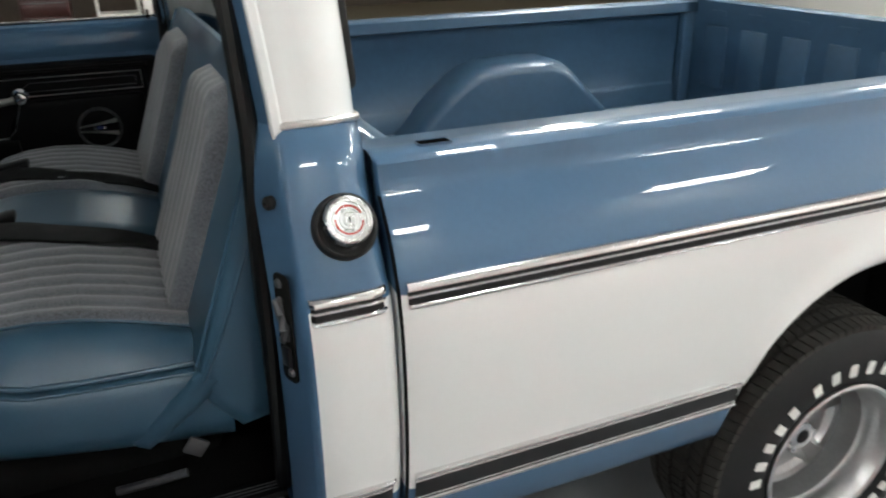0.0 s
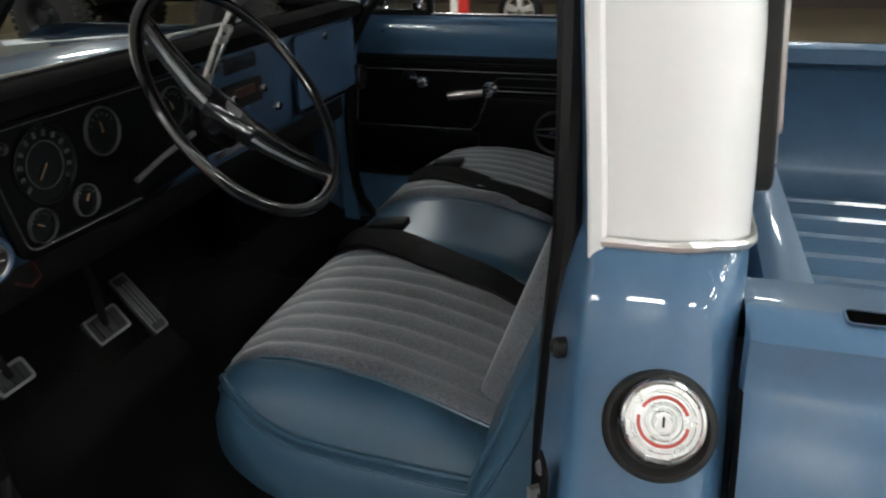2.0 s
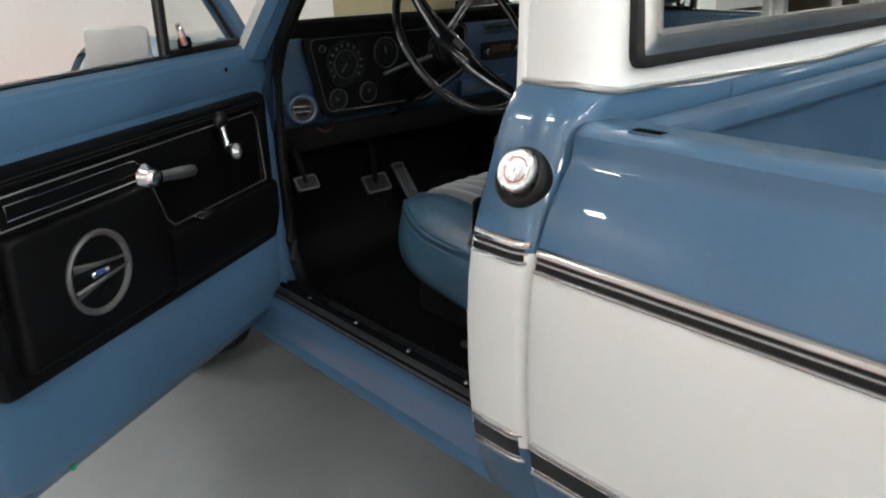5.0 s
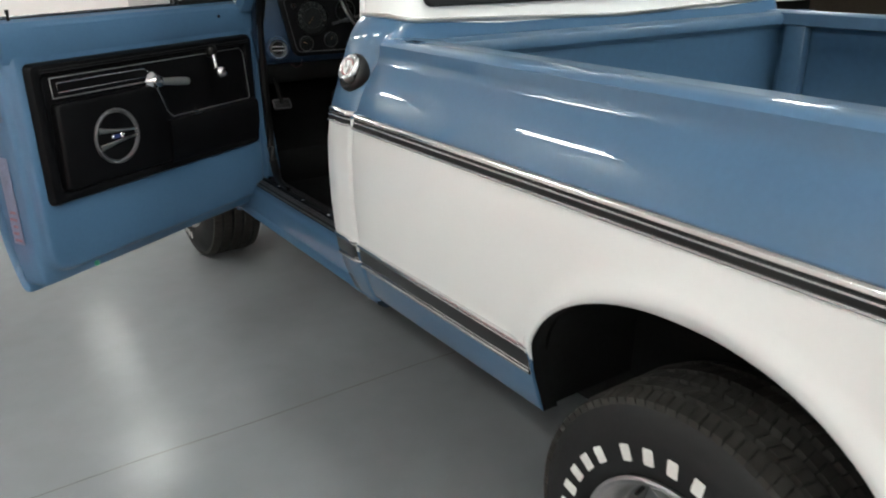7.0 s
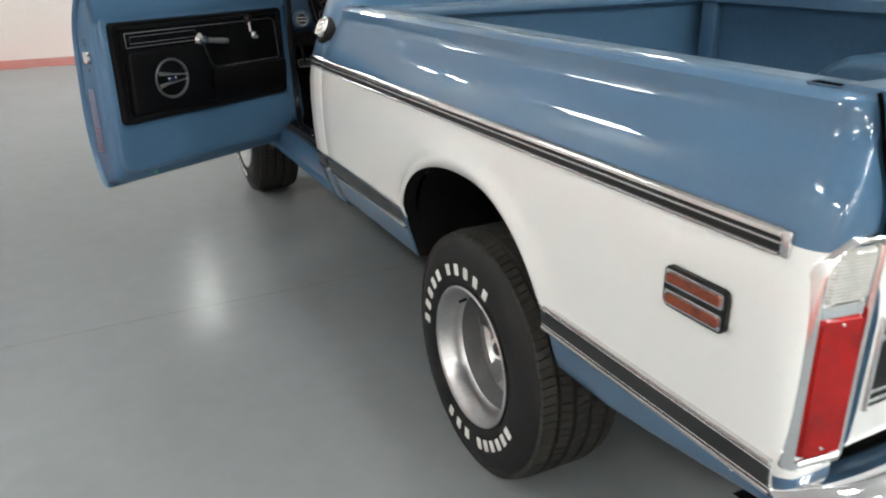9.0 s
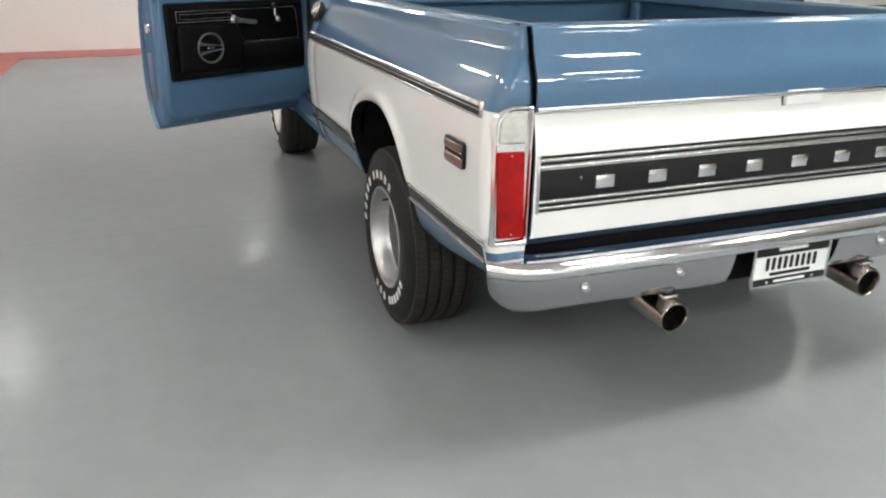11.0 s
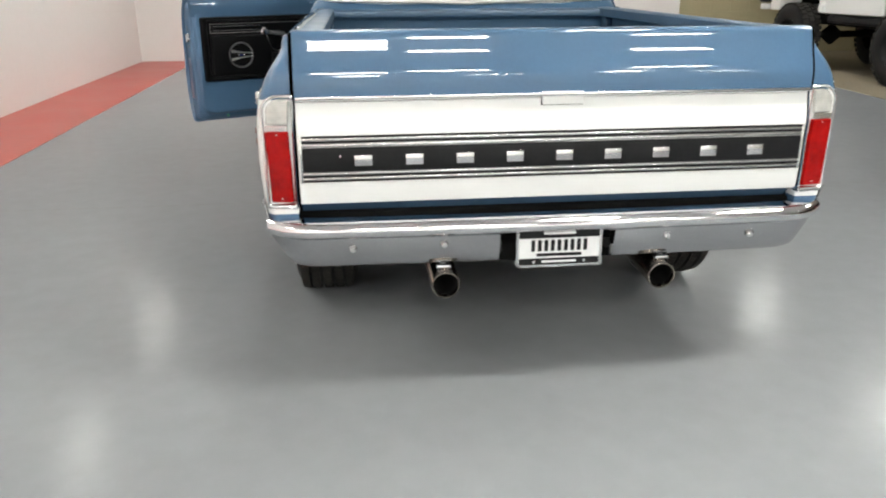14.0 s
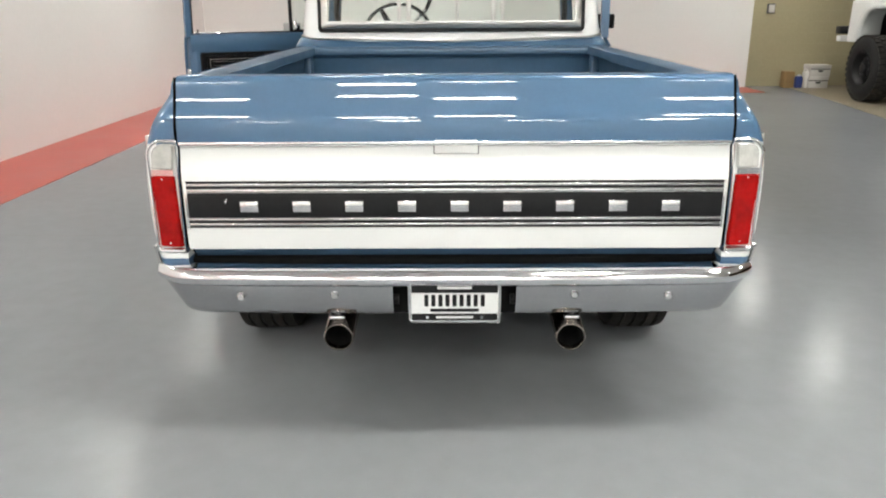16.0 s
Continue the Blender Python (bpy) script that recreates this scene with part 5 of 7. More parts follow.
for a, b in ((BOUNDS[0] + 0.02, BOUNDS[1]), (BOUNDS[2], BOUNDS[3] + 0.03)):
    ins = part("backrest_insert", insert_panel(a, b, 0.90, 1.315), VELOUR, seat, "ribbed grey velour backrest insert", angle=60)
for s in (-1, 1):
    # vinyl bolster that rounds off the cushion's end: a crowned top, a welted seam and a rolled side
    xb = abs(BOUNDS[0] if s < 0 else BOUNDS[-1])
    crest = sorted(p for p in CUSH if p[1] > 0.8655)
    edge, welt, wide = [], [], []
    for k in range(33):
        t = k / 32
        a = max(0.0, (t - 0.5) / 0.5) * math.pi / 2
        y = 2.47 + 0.33 * min(1.0, t / 0.5) + 0.207 * math.sin(a)
        x, nx, ny = 0.745 - 0.155 * (1 - math.cos(a)), math.cos(a) * 0.21, math.sin(a) * 0.155
        d = math.hypot(nx, ny)
        wide.append((x, y, nx / d, ny / d, a))
        zw = interp(math.degrees(a), [(0, 0.869), (20, 0.888), (38, 0.910), (55, 0.912), (75, 0.892), (90, 0.868)]) if a > 0 else interp(y, [(2.47, 0.853), (2.60, 0.856), (2.70, 0.860), (2.80, 0.869)])
        welt.append(Vector((x - nx / d * 0.026, y - ny / d * 0.014, zw)))
        ye = min(crest[-1][0], 2.47 + (crest[-1][0] - 2.47) * t)
        e, q = xb / 0.745, max(0.0, (ye - 2.50) / 0.50)
        edge.append(Vector((xb * (1 - 0.15 * min(1.0, q) ** 2.2 * e ** 6), ye - 0.055 * e ** 6 * min(1.0, q), interp(ye, crest))))
    rows = []
    for k in range(7):
        u = k / 6
        rows.append([(s * (p.x + (w.x - p.x) * u), p.y + (w.y - p.y) * u, p.z + (w.z - p.z) * u ** 1.5 + 0.012 * math.sin(math.pi * u) * min(1.0, (p - w).length / 0.05)) for p, w in zip(edge, welt)])
    part("end_bolster", loft(bmesh.new(), rows), VINYL, seat, "rounded blue vinyl seat end", angle=75)
    front = sorted((z, y) for y, z in CUSH if z < 0.87 and y > 2.8)
    rows = []
    for k, f in enumerate((0.0, 0.035, 0.07, 0.10, 0.2, 0.3, 0.4, 0.5, 0.6, 0.7, 0.8, 0.88, 0.95, 1.0)):
        ins = interp(f, [(0, 0.026), (0.035, 0.034), (0.07, 0.016), (0.1, 0.010), (0.25, 0.001), (0.4, 0.0), (0.6, 0.003), (0.75, 0.012), (0.88, 0.032), (1.0, 0.075)])
        ring = []
        for (x, y, nx, ny, a), w in zip(wide, welt):
            z = w.z + (interp(y, [(2.47, 0.655), (2.57, 0.668), (2.69, 0.685), (2.82, 0.708), (3.0, 0.712)]) - w.z) * f
            if k == 0:
                ring.append((s * w.x, w.y, w.z))
                continue
            q = 3.007 - (interp(z, front) - 0.021)
            d = ins + (q - ins) * math.sin(a) ** 4
            ring.append((s * (x - nx * d), y - ny * d, z))
        rows.append(ring)
    part("end_bolster", loft(bmesh.new(), rows), VINYL, seat, "rolled blue vinyl seat side", angle=75)
    for r, row, dz in ((0.0055, rows[0], 0.001), (0.0036, rows[2], 0.0)):
        part("piping", tube(bmesh.new(), [(x + s * 0.0015, y, z + dz) for x, y, z in row], r, 8), VINYL, seat)
    bm = bmesh.new()
    loft(bm, [[(s * (0.745 + o), 2.40 + (y - 2.40) * f, 1.05 + (z - 1.05) * f) for y, z in BACK] for f, o in ((1.0, 0.0), (0.97, 0.012), (0.88, 0.022), (0.6, 0.028), (0.0, 0.030))], closed=True)
    part("backrest_side", bm, VINYL, seat, angle=60)
    part("piping", tube(bmesh.new(), [(s * 0.750, y, z + 0.003) for y, z in BACK[3:12]], 0.0042, 8), VINYL, seat)
    part("piping", tube(bmesh.new(), [(s * 0.772, y, z) for y, z in ((2.345, 1.24), (2.385, 1.14), (2.424, 1.05), (2.455, 0.97), (2.486, 0.90), (2.516, 0.84))], 0.0036, 8), VINYL, seat)
    part("seat_flap", loft(bmesh.new(), [[(s * (x - 0.006), y - 0.022, z - 0.016), (s * (x + 0.004), y - 0.018, z - 0.013), (s * (x + 0.008), y, z), (s * (x + 0.004), y + 0.014, z + 0.012), (s * (x - 0.006), y + 0.018, z + 0.015)]
                                          for x, y, z in ((0.764, 2.505, 0.845), (0.757, 2.530, 0.812), (0.748, 2.57, 0.775), (0.738, 2.61, 0.740), (0.722, 2.645, 0.708))]), VINYL, seat, "folded blue vinyl flap between back and cushion", angle=60)
for x0 in BOUNDS:
    seat_warp(part("piping", tube(bmesh.new(), [(x0, y, z + 0.004) for y, z in CUSH[5:]], 0.003, 6), VINYL, seat))
for x, y in ((-0.60, 2.88), (-0.60, 2.60), (0.60, 2.60), (0.60, 2.88)):
    part("seat_track", boxm((x, y, 0.615), (0.03, 0.05, 0.09), 0.006), DARK, seat)


def cushion_z(y):
    return interp(y, sorted(CUSH[5:])) + 0.019


# lap belts lying across the cushion
for (xa, xb) in ((-0.10, -0.27), (0.375, 0.21)):
    bm = bmesh.new()
    rows = []
    for t in np.linspace(0, 1, 16):
        y = 2.985 + (2.50 - 2.985) * t
        x = xa + (xb - xa) * t
        z = cushion_z(y) + 0.010 + 0.006 * math.sin(9 * t)
        rows.append([(x - 0.054 - 0.012 * math.sin(5 * t), y, z), (x - 0.05 - 0.012 * math.sin(5 * t), y + 0.002, z + 0.006), (x + 0.0, y + 0.006, z + 0.013), (x + 0.05, y + 0.012, z + 0.008), (x + 0.054, y + 0.012, z)])
    loft(bm, rows)
    belt = tagged(part("seat_belt", bm, WEBBING, None), "black webbing lap belt lying across the bench seat", "seat belt", "seat belts")
    part("belt_buckle", boxm((xa + 0.022, 2.88, cushion_z(2.88) + 0.024), (0.052, 0.085, 0.020), 0.006, Matrix.Translation((xa, 2.88, cushion_z(2.88))) @ Matrix.Rotation(radians(-9), 4, "X") @ Matrix.Translation((-xa, -2.88, -cushion_z(2.88)))), PLASTIC, belt)
bm = bmesh.new()
box(bm, (-0.772, 2.547, 0.708), (0.010, 0.040, 0.036), 0.006, Matrix.Translation((-0.772, 2.547, 0.708)) @ Matrix.Rotation(radians(35), 4, "X") @ Matrix.Translation((0.772, -2.547, -0.708)))
part("side_buckle", bm, STEEL, seat, "dull steel belt anchor")
bm = bmesh.new()
tube(bm, [(-0.70, 2.70, 0.60), (-0.72, 2.63, 0.615), (-0.73, 2.57, 0.625)], 0.009, 8)
part("seat_lever", bm, STEEL, seat, "dull steel seat slide lever")

# ---- dashboard ----
DY = 3.300
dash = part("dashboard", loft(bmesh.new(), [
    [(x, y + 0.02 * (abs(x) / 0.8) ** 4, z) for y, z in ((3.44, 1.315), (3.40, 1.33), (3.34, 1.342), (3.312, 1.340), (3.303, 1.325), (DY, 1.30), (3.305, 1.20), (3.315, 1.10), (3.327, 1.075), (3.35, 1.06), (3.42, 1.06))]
    for x in np.linspace(-0.815, 0.86, 31)], cap=True), SHADEBLUE, truck, "blue steel dashboard with a black gauge cluster", angle=50)
part("dash_pad", loft(bmesh.new(), [
    [(x, y, z) for y, z in ((3.425, 1.348), (3.38, 1.360), (3.33, 1.364), (3.30, 1.361), (3.286, 1.354), (3.282, 1.338), (3.285, 1.324), (3.300, 1.319), (3.315, 1.322))] for x in np.linspace(-0.80, 0.85, 21)], cap=True), DASHPAD, dash, "black padded dash top")
dm = Matrix.Translation((0, DY - 0.002, 0)) @ Matrix.Rotation(math.pi / 2, 4, "X")


def blob(pts, r=0.02, n=4):
    """Rounds the corners of an outline."""
    out = []
    for i, p in enumerate(pts):
        a, b, c = Vector(pts[i - 1]), Vector(p), Vector(pts[(i + 1) % len(pts)])
        u, v = (a - b).normalized() * r, (c - b).normalized() * r
        for k in range(n + 1):
            t = k / n
            out.append(tuple((1 - t) ** 2 * (b + u) + 2 * t * (1 - t) * b + t * t * (b + v)))
    return out


shape = blob([(-0.738, 1.320), (-0.684, 1.093), (-0.30, 1.090), (-0.12, 1.165), (-0.110, 1.320)], 0.028)
small = blob([(-0.716, 1.312), (-0.670, 1.110), (-0.302, 1.106), (-0.132, 1.180), (-0.126, 1.312)], 0.024)
line = blob([(-0.719, 1.3145), (-0.6725, 1.107), (-0.3015, 1.103), (-0.129, 1.178), (-0.123, 1.3145)], 0.025)
bm = bmesh.new()
loft(bm, [[dm @ Vector((x, z, d)) for x, z in q] for q, d in ((shape, 0.0), (shape, 0.010), (line, 0.014), (small, 0.010), (small, 0.004))], closed=True)
clus = part("instrument_panel", bm, PLASTIC, truck, "black gauge cluster with a thin bright line")
bm = bmesh.new()
loft(bm, [[dm @ Vector((x, z, d)) for x, z in q] for q, d in ((line, 0.0135), (line, 0.0155), (small, 0.0145), (small, 0.012))], closed=True)
part("cluster_line", bm, STEEL, clus, "thin bright edging")
part("cluster_face", slab(bmesh.new(), small, 0.003, dm @ Matrix.Translation((0, 0, 0.002))), PLASTIC, clus)


def gauge(x, z, r, needle):
    m = dm @ Matrix.Translation((x, z, 0.005))
    part("gauge_ring", lathe(bmesh.new(), [(r, 0.0), (r, 0.006), (r * 0.97, 0.008), (r * 0.93, 0.003)], m, 32), STEEL if r < 0.05 else PLASTIC, clus)
    part("gauge_dial", lathe(bmesh.new(), [(r * 0.92, 0.001), (0.0, 0.0015)], m, 28), GAUGE, clus)
    bm = bmesh.new()
    big = r > 0.05
    k = 12 if big else 6
    for i in range(k):
        a = radians((-125 if big else -60) + (250 if big else 120) * i / (k - 1) + 90)
        mm = m @ Matrix.Rotation(a, 4, "Z") @ Matrix.Translation((r * (0.78 if big else 0.70), 0, 0.003))
        box(bm, (0, 0, 0), (r * 0.15, r * (0.10 if big else 0.05), 0.001), 0, mm)
    if big:
        lathe(bm, [(r * 0.60, 0.0022), (r * 0.60, 0.0034), (r * 0.57, 0.0034), (r * 0.57, 0.0022)], m, 36)
    tick = part("dial_print", bm, DIALMARK, clus)
    tick["kind"] = "stuff"
    part("needle", boxm((r * 0.18, 0, 0), (r * 0.46, 0.0026, 0.0014), 0, m @ Matrix.Rotation(radians(needle), 4, "Z") @ Matrix.Translation((0, 0, 0.0045))), NEEDLE, clus)


gauge(-0.594, 1.236, 0.068, 230)
gauge(-0.448, 1.256, 0.045, 100)
gauge(-0.628, 1.140, 0.030, 150)
gauge(-0.520, 1.148, 0.030, 60)
gauge(-0.235, 1.250, 0.045, 120)
gauge(-0.200, 1.195, 0.026, 80)
gauge(-0.672, 1.285, 0.010, 80)
# round air vent
m = Matrix.Translation((-0.747, DY - 0.004, 1.127)) @ Matrix.Rotation(math.pi / 2, 4, "X") @ Matrix.Rotation(radians(-20), 4, "Y")
vent = part("air_vent", lathe(bmesh.new(), [(0.044, -0.03), (0.044, 0.004), (0.040, 0.010), (0.037, 0.011), (0.033, 0.009)], m, 32), SHADEBLUE, truck, "round blue air vent with a silver barrel and slats")
part("vent_barrel", lathe(bmesh.new(), [(0.033, 0.010), (0.031, 0.008), (0.029, -0.006), (0.024, -0.014)], m, 32), ALU, vent, "silver inner ring")
for dz in (-0.007, 0.008):
    part("vent_slat", boxm((0, dz, 0.001), (0.056, 0.003, 0.010), 0.001, m), ALU, vent)
part("vent_throat", lathe(bmesh.new(), [(0.031, -0.012), (0.0, -0.012)], m, 24), BLACK, vent)
m = Matrix.Translation((0.80, DY, 1.12)) @ Matrix.Rotation(math.pi / 2, 4, "X")
part("air_vent", lathe(bmesh.new(), [(0.040, -0.03), (0.040, 0.004), (0.034, 0.008), (0.031, 0.0), (0.0, -0.004)], m, 28), BLACK, dash)
# radio, heater controls, ashtray, glove box
part("radio", slab(bmesh.new(), rounded(0.17, 0.060, 0.012, 4, 0.045, 1.222), 0.010, dm), BLACK, dash, "black radio with a lit dial")
part("radio_dial", slab(bmesh.new(), rounded(0.095, 0.022, 0.004, 3, 0.045, 1.227), 0.003, dm @ Matrix.Translation((0, 0, 0.0098))), RADIODIAL, dash)
for e in (-1, 1):
    part("radio_knob", lathe(bmesh.new(), [(0.011, 0.0), (0.011, 0.016), (0.009, 0.019), (0.0, 0.019)], dm @ Matrix.Translation((0.045 + e * 0.070, 1.222, 0.009)), 18), CHROME, dash)
part("heater_panel", slab(bmesh.new(), rounded(0.15, 0.036, 0.006, 3, 0.04, 1.295), 0.008, dm), BRIGHT, dash, "bright heater control panel")
for k in range(3):
    part("heater_slot", slab(bmesh.new(), rounded(0.036, 0.010, 0.003, 3, -0.008 + 0.047 * k, 1.297), 0.002, dm @ Matrix.Translation((0, 0, 0.0078))), BLACK, dash)
part("ashtray", slab(bmesh.new(), rounded(0.22, 0.050, 0.006, 3, -0.03, 1.112), 0.010, dm), SHADEBLUE, dash)
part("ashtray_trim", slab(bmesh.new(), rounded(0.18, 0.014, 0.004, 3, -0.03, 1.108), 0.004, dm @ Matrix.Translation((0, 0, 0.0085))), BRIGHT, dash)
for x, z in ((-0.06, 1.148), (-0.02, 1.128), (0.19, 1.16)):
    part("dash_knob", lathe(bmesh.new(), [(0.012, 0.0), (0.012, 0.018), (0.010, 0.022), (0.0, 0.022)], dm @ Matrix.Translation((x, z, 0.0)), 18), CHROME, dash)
gb = part("glove_box_door", slab(bmesh.new(), rounded(0.40, 0.20, 0.018, 4, 0.52, 1.215), 0.010, dm), SHADEBLUE, dash, "blue glove box door")
part("glove_box_lock", lathe(bmesh.new(), [(0.011, 0.0), (0.011, 0.008), (0.008, 0.010), (0.0, 0.010)], dm @ Matrix.Translation((0.50, 1.295, 0.010)), 18), CHROME, gb)
part("glove_box_trim", slab(bmesh.new(), rounded(0.40, 0.008, 0.003, 3, 0.52, 1.108), 0.013, dm), BRIGHT, gb)
part("under_dash", boxm((0.0, 3.47, 1.03), (1.6, 0.2, 0.10), 0.02), DARK, truck)
part("heater_box", boxm((0.35, 3.46, 0.90), (0.5, 0.16, 0.24), 0.03), PLASTIC, truck)
part("wire", tube(bmesh.new(), [(-0.70, 3.30, 1.065), (-0.68, 3.29, 1.052), (-0.655, 3.295, 1.058), (-0.64, 3.32, 1.075)], 0.003, 6), DARKRED, truck, "loose red wire")

# ---- steering wheel and column ----
HUB = Vector((-0.364, 3.035, 1.308))
UPV = Vector((0, math.sin(radians(34)), math.cos(radians(34))))
NRM = Vector((0, -math.cos(radians(34)), math.sin(radians(34))))
sm = Matrix(((1, UPV.x, NRM.x, HUB.x), (0, UPV.y, NRM.y, HUB.y), (0, UPV.z, NRM.z, HUB.z), (0, 0, 0, 1)))
bm = bmesh.new()
rim = [(0.224 + 0.0125 * math.cos(a), 0.0105 * math.sin(a)) for a in np.linspace(0, 2 * math.pi, 13)]
lathe(bm, rim, sm, 72)
swheel = part("steering_wheel", bm, mat("wheel_black", (0.008, 0.008, 0.009), 0.14, coat=0.5, vary=0.1, scale=20), truck, "glossy black two-spoke steering wheel")
WB = swheel.data.materials[0]
for a, g in ((-64, -1), (123, 1)):
    m = sm @ Matrix.Rotation(radians(a), 4, "Z")
    bm = bmesh.new()
    loft(bm, [[m @ Vector((x, w * e, z + d)) for e, d in ((-1, -0.010), (-0.9, 0.002), (-0.35, 0.009), (0.35, 0.009), (0.9, 0.002), (1, -0.010))] for x, w, z in ((0.045, 0.030, -0.047), (0.09, 0.025, -0.042), (0.15, 0.019, -0.026), (0.218, 0.014, -0.002))], closed=True)
    sp = part("spoke", bm, WB, swheel)
    for e0, wide in ((g * 0.80, 0.0052), (-g * 0.86, 0.0012)):
        part("spoke_trim", loft(bmesh.new(), [[m @ Vector((x, e0 * w + e, z + h)) for e, h in ((-wide, 0.002), (-wide * 0.6, 0.0085), (wide * 0.6, 0.0085), (wide, 0.002))]
                                              for x, w, z in ((0.055, 0.029, -0.046), (0.09, 0.025, -0.042), (0.15, 0.019, -0.026), (0.212, 0.014, -0.003))]), BRIGHT, sp, "bright spoke edge")
part("hub", lathe(bmesh.new(), [(0.040, -0.10), (0.046, -0.070), (0.046, -0.058), (0.0, -0.056)], sm, 36), WB, swheel)
m = sm @ Matrix.Rotation(radians(-61), 4, "Z")
bm = bmesh.new()
loft(bm, [[m @ Vector((x, w * e, z + d)) for e, d in ((-1, -0.018), (-0.95, -0.002), (-0.6, 0.006), (0.6, 0.006), (0.95, -0.002), (1, -0.018))]
          for x, w, z in ((-0.078, 0.020, -0.052), (-0.070, 0.027, -0.046), (-0.045, 0.034, -0.043), (0.045, 0.034, -0.043), (0.070, 0.027, -0.046), (0.078, 0.020, -0.052))], closed=True, cap=True)
pad = part("horn_pad", bm, WB, swheel, "angular black horn pad")
part("horn_badge", slab(bmesh.new(), rounded(0.034, 0.020, 0.004, 3), 0.002, sm @ Matrix.Translation((0, 0, -0.0372)) @ Matrix.Rotation(radians(-61), 4, "Z")), STEEL, pad)
col_end = HUB - NRM * 0.62
part("steering_column", tube(bmesh.new(), [HUB - NRM * 0.085, HUB - NRM * 0.13, HUB - NRM * 0.2, col_end], [0.052, 0.040, 0.036, 0.034], 20), PLASTIC, truck, "black steering column")
root = Vector((-0.400, 3.118, 1.255))
lever = part("shift_lever", tube(bmesh.new(), [root + Vector((0.0, 0, 0.0)), root + Vector((0.07, 0.03, 0.055)), root + Vector((0.14, 0.035, 0.115)), root + Vector((0.235, 0.03, 0.205))], [0.009, 0.009, 0.0115, 0.0125], 12), CAPMETAL, truck, "bent chrome column shift lever")
part("shift_knob", tube(bmesh.new(), [root + Vector((0.232, 0.03, 0.20)), root + Vector((0.262, 0.028, 0.27))], [0.012, 0.015], 12), PLASTIC, lever)
part("turn_lever", tube(bmesh.new(), [root + Vector((-0.02, 0, 0.0)), root + Vector((-0.12, -0.005, -0.014)), root + Vector((-0.20, -0.01, -0.030))], [0.006, 0.005, 0.005], 8), STEEL, truck)

# ---- pedals ----
def pedal(name, c, size, tiltx, arm_to, label):
    m = Matrix.Translation(c) @ Matrix.Rotation(radians(tiltx), 4, "X")
    p = part(name, boxm((0, 0, 0), size, 0.006, m), RUBBER, truck, label)
    o, i = rounded(size[0], size[2], 0.008), rounded(size[0] - 0.012, size[2] - 0.012, 0.004)
    bm = bmesh.new()
    mm = m @ Matrix.Translation((0, -size[1] / 2, 0)) @ Matrix.Rotation(math.pi / 2, 4, "X")
    loft(bm, [[mm @ Vector((x, y, d)) for x, y in q] for q, d in ((o, -0.004), (o, 0.003), (i, 0.003), (i, 0.0))], closed=True)
    part("pedal_trim", bm, STEEL, p)
    for k in range(3):
        part("tread_rib", boxm((-size[0] * 0.25 + k * size[0] * 0.25, -size[1] / 2 - 0.001, 0), (0.006, 0.003, size[2] * 0.7), 0.001, m), STEEL if name == "accelerator" else RUBBER, p)
    if arm_to:
        part("pedal_arm", tube(bmesh.new(), [c, tuple((Vector(c) + Vector(arm_to)) / 2 + Vector((0, -0.02, 0))), arm_to], 0.009, 8), DARK, p)


pedal("parking_brake_pedal", (-0.742, 3.32, 0.905), (0.075, 0.012, 0.045), -35, (-0.745, 3.42, 1.05), "small black parking brake pedal")
pedal("brake_pedal", (-0.428, 3.40, 0.824), (0.098, 0.014, 0.062), -38, (-0.43, 3.45, 1.04), "black brake pedal with a bright edge")
pedal("accelerator", (-0.248, 3.465, 0.775), (0.052, 0.012, 0.165), -40, None, "black accelerator pedal with bright ribs")

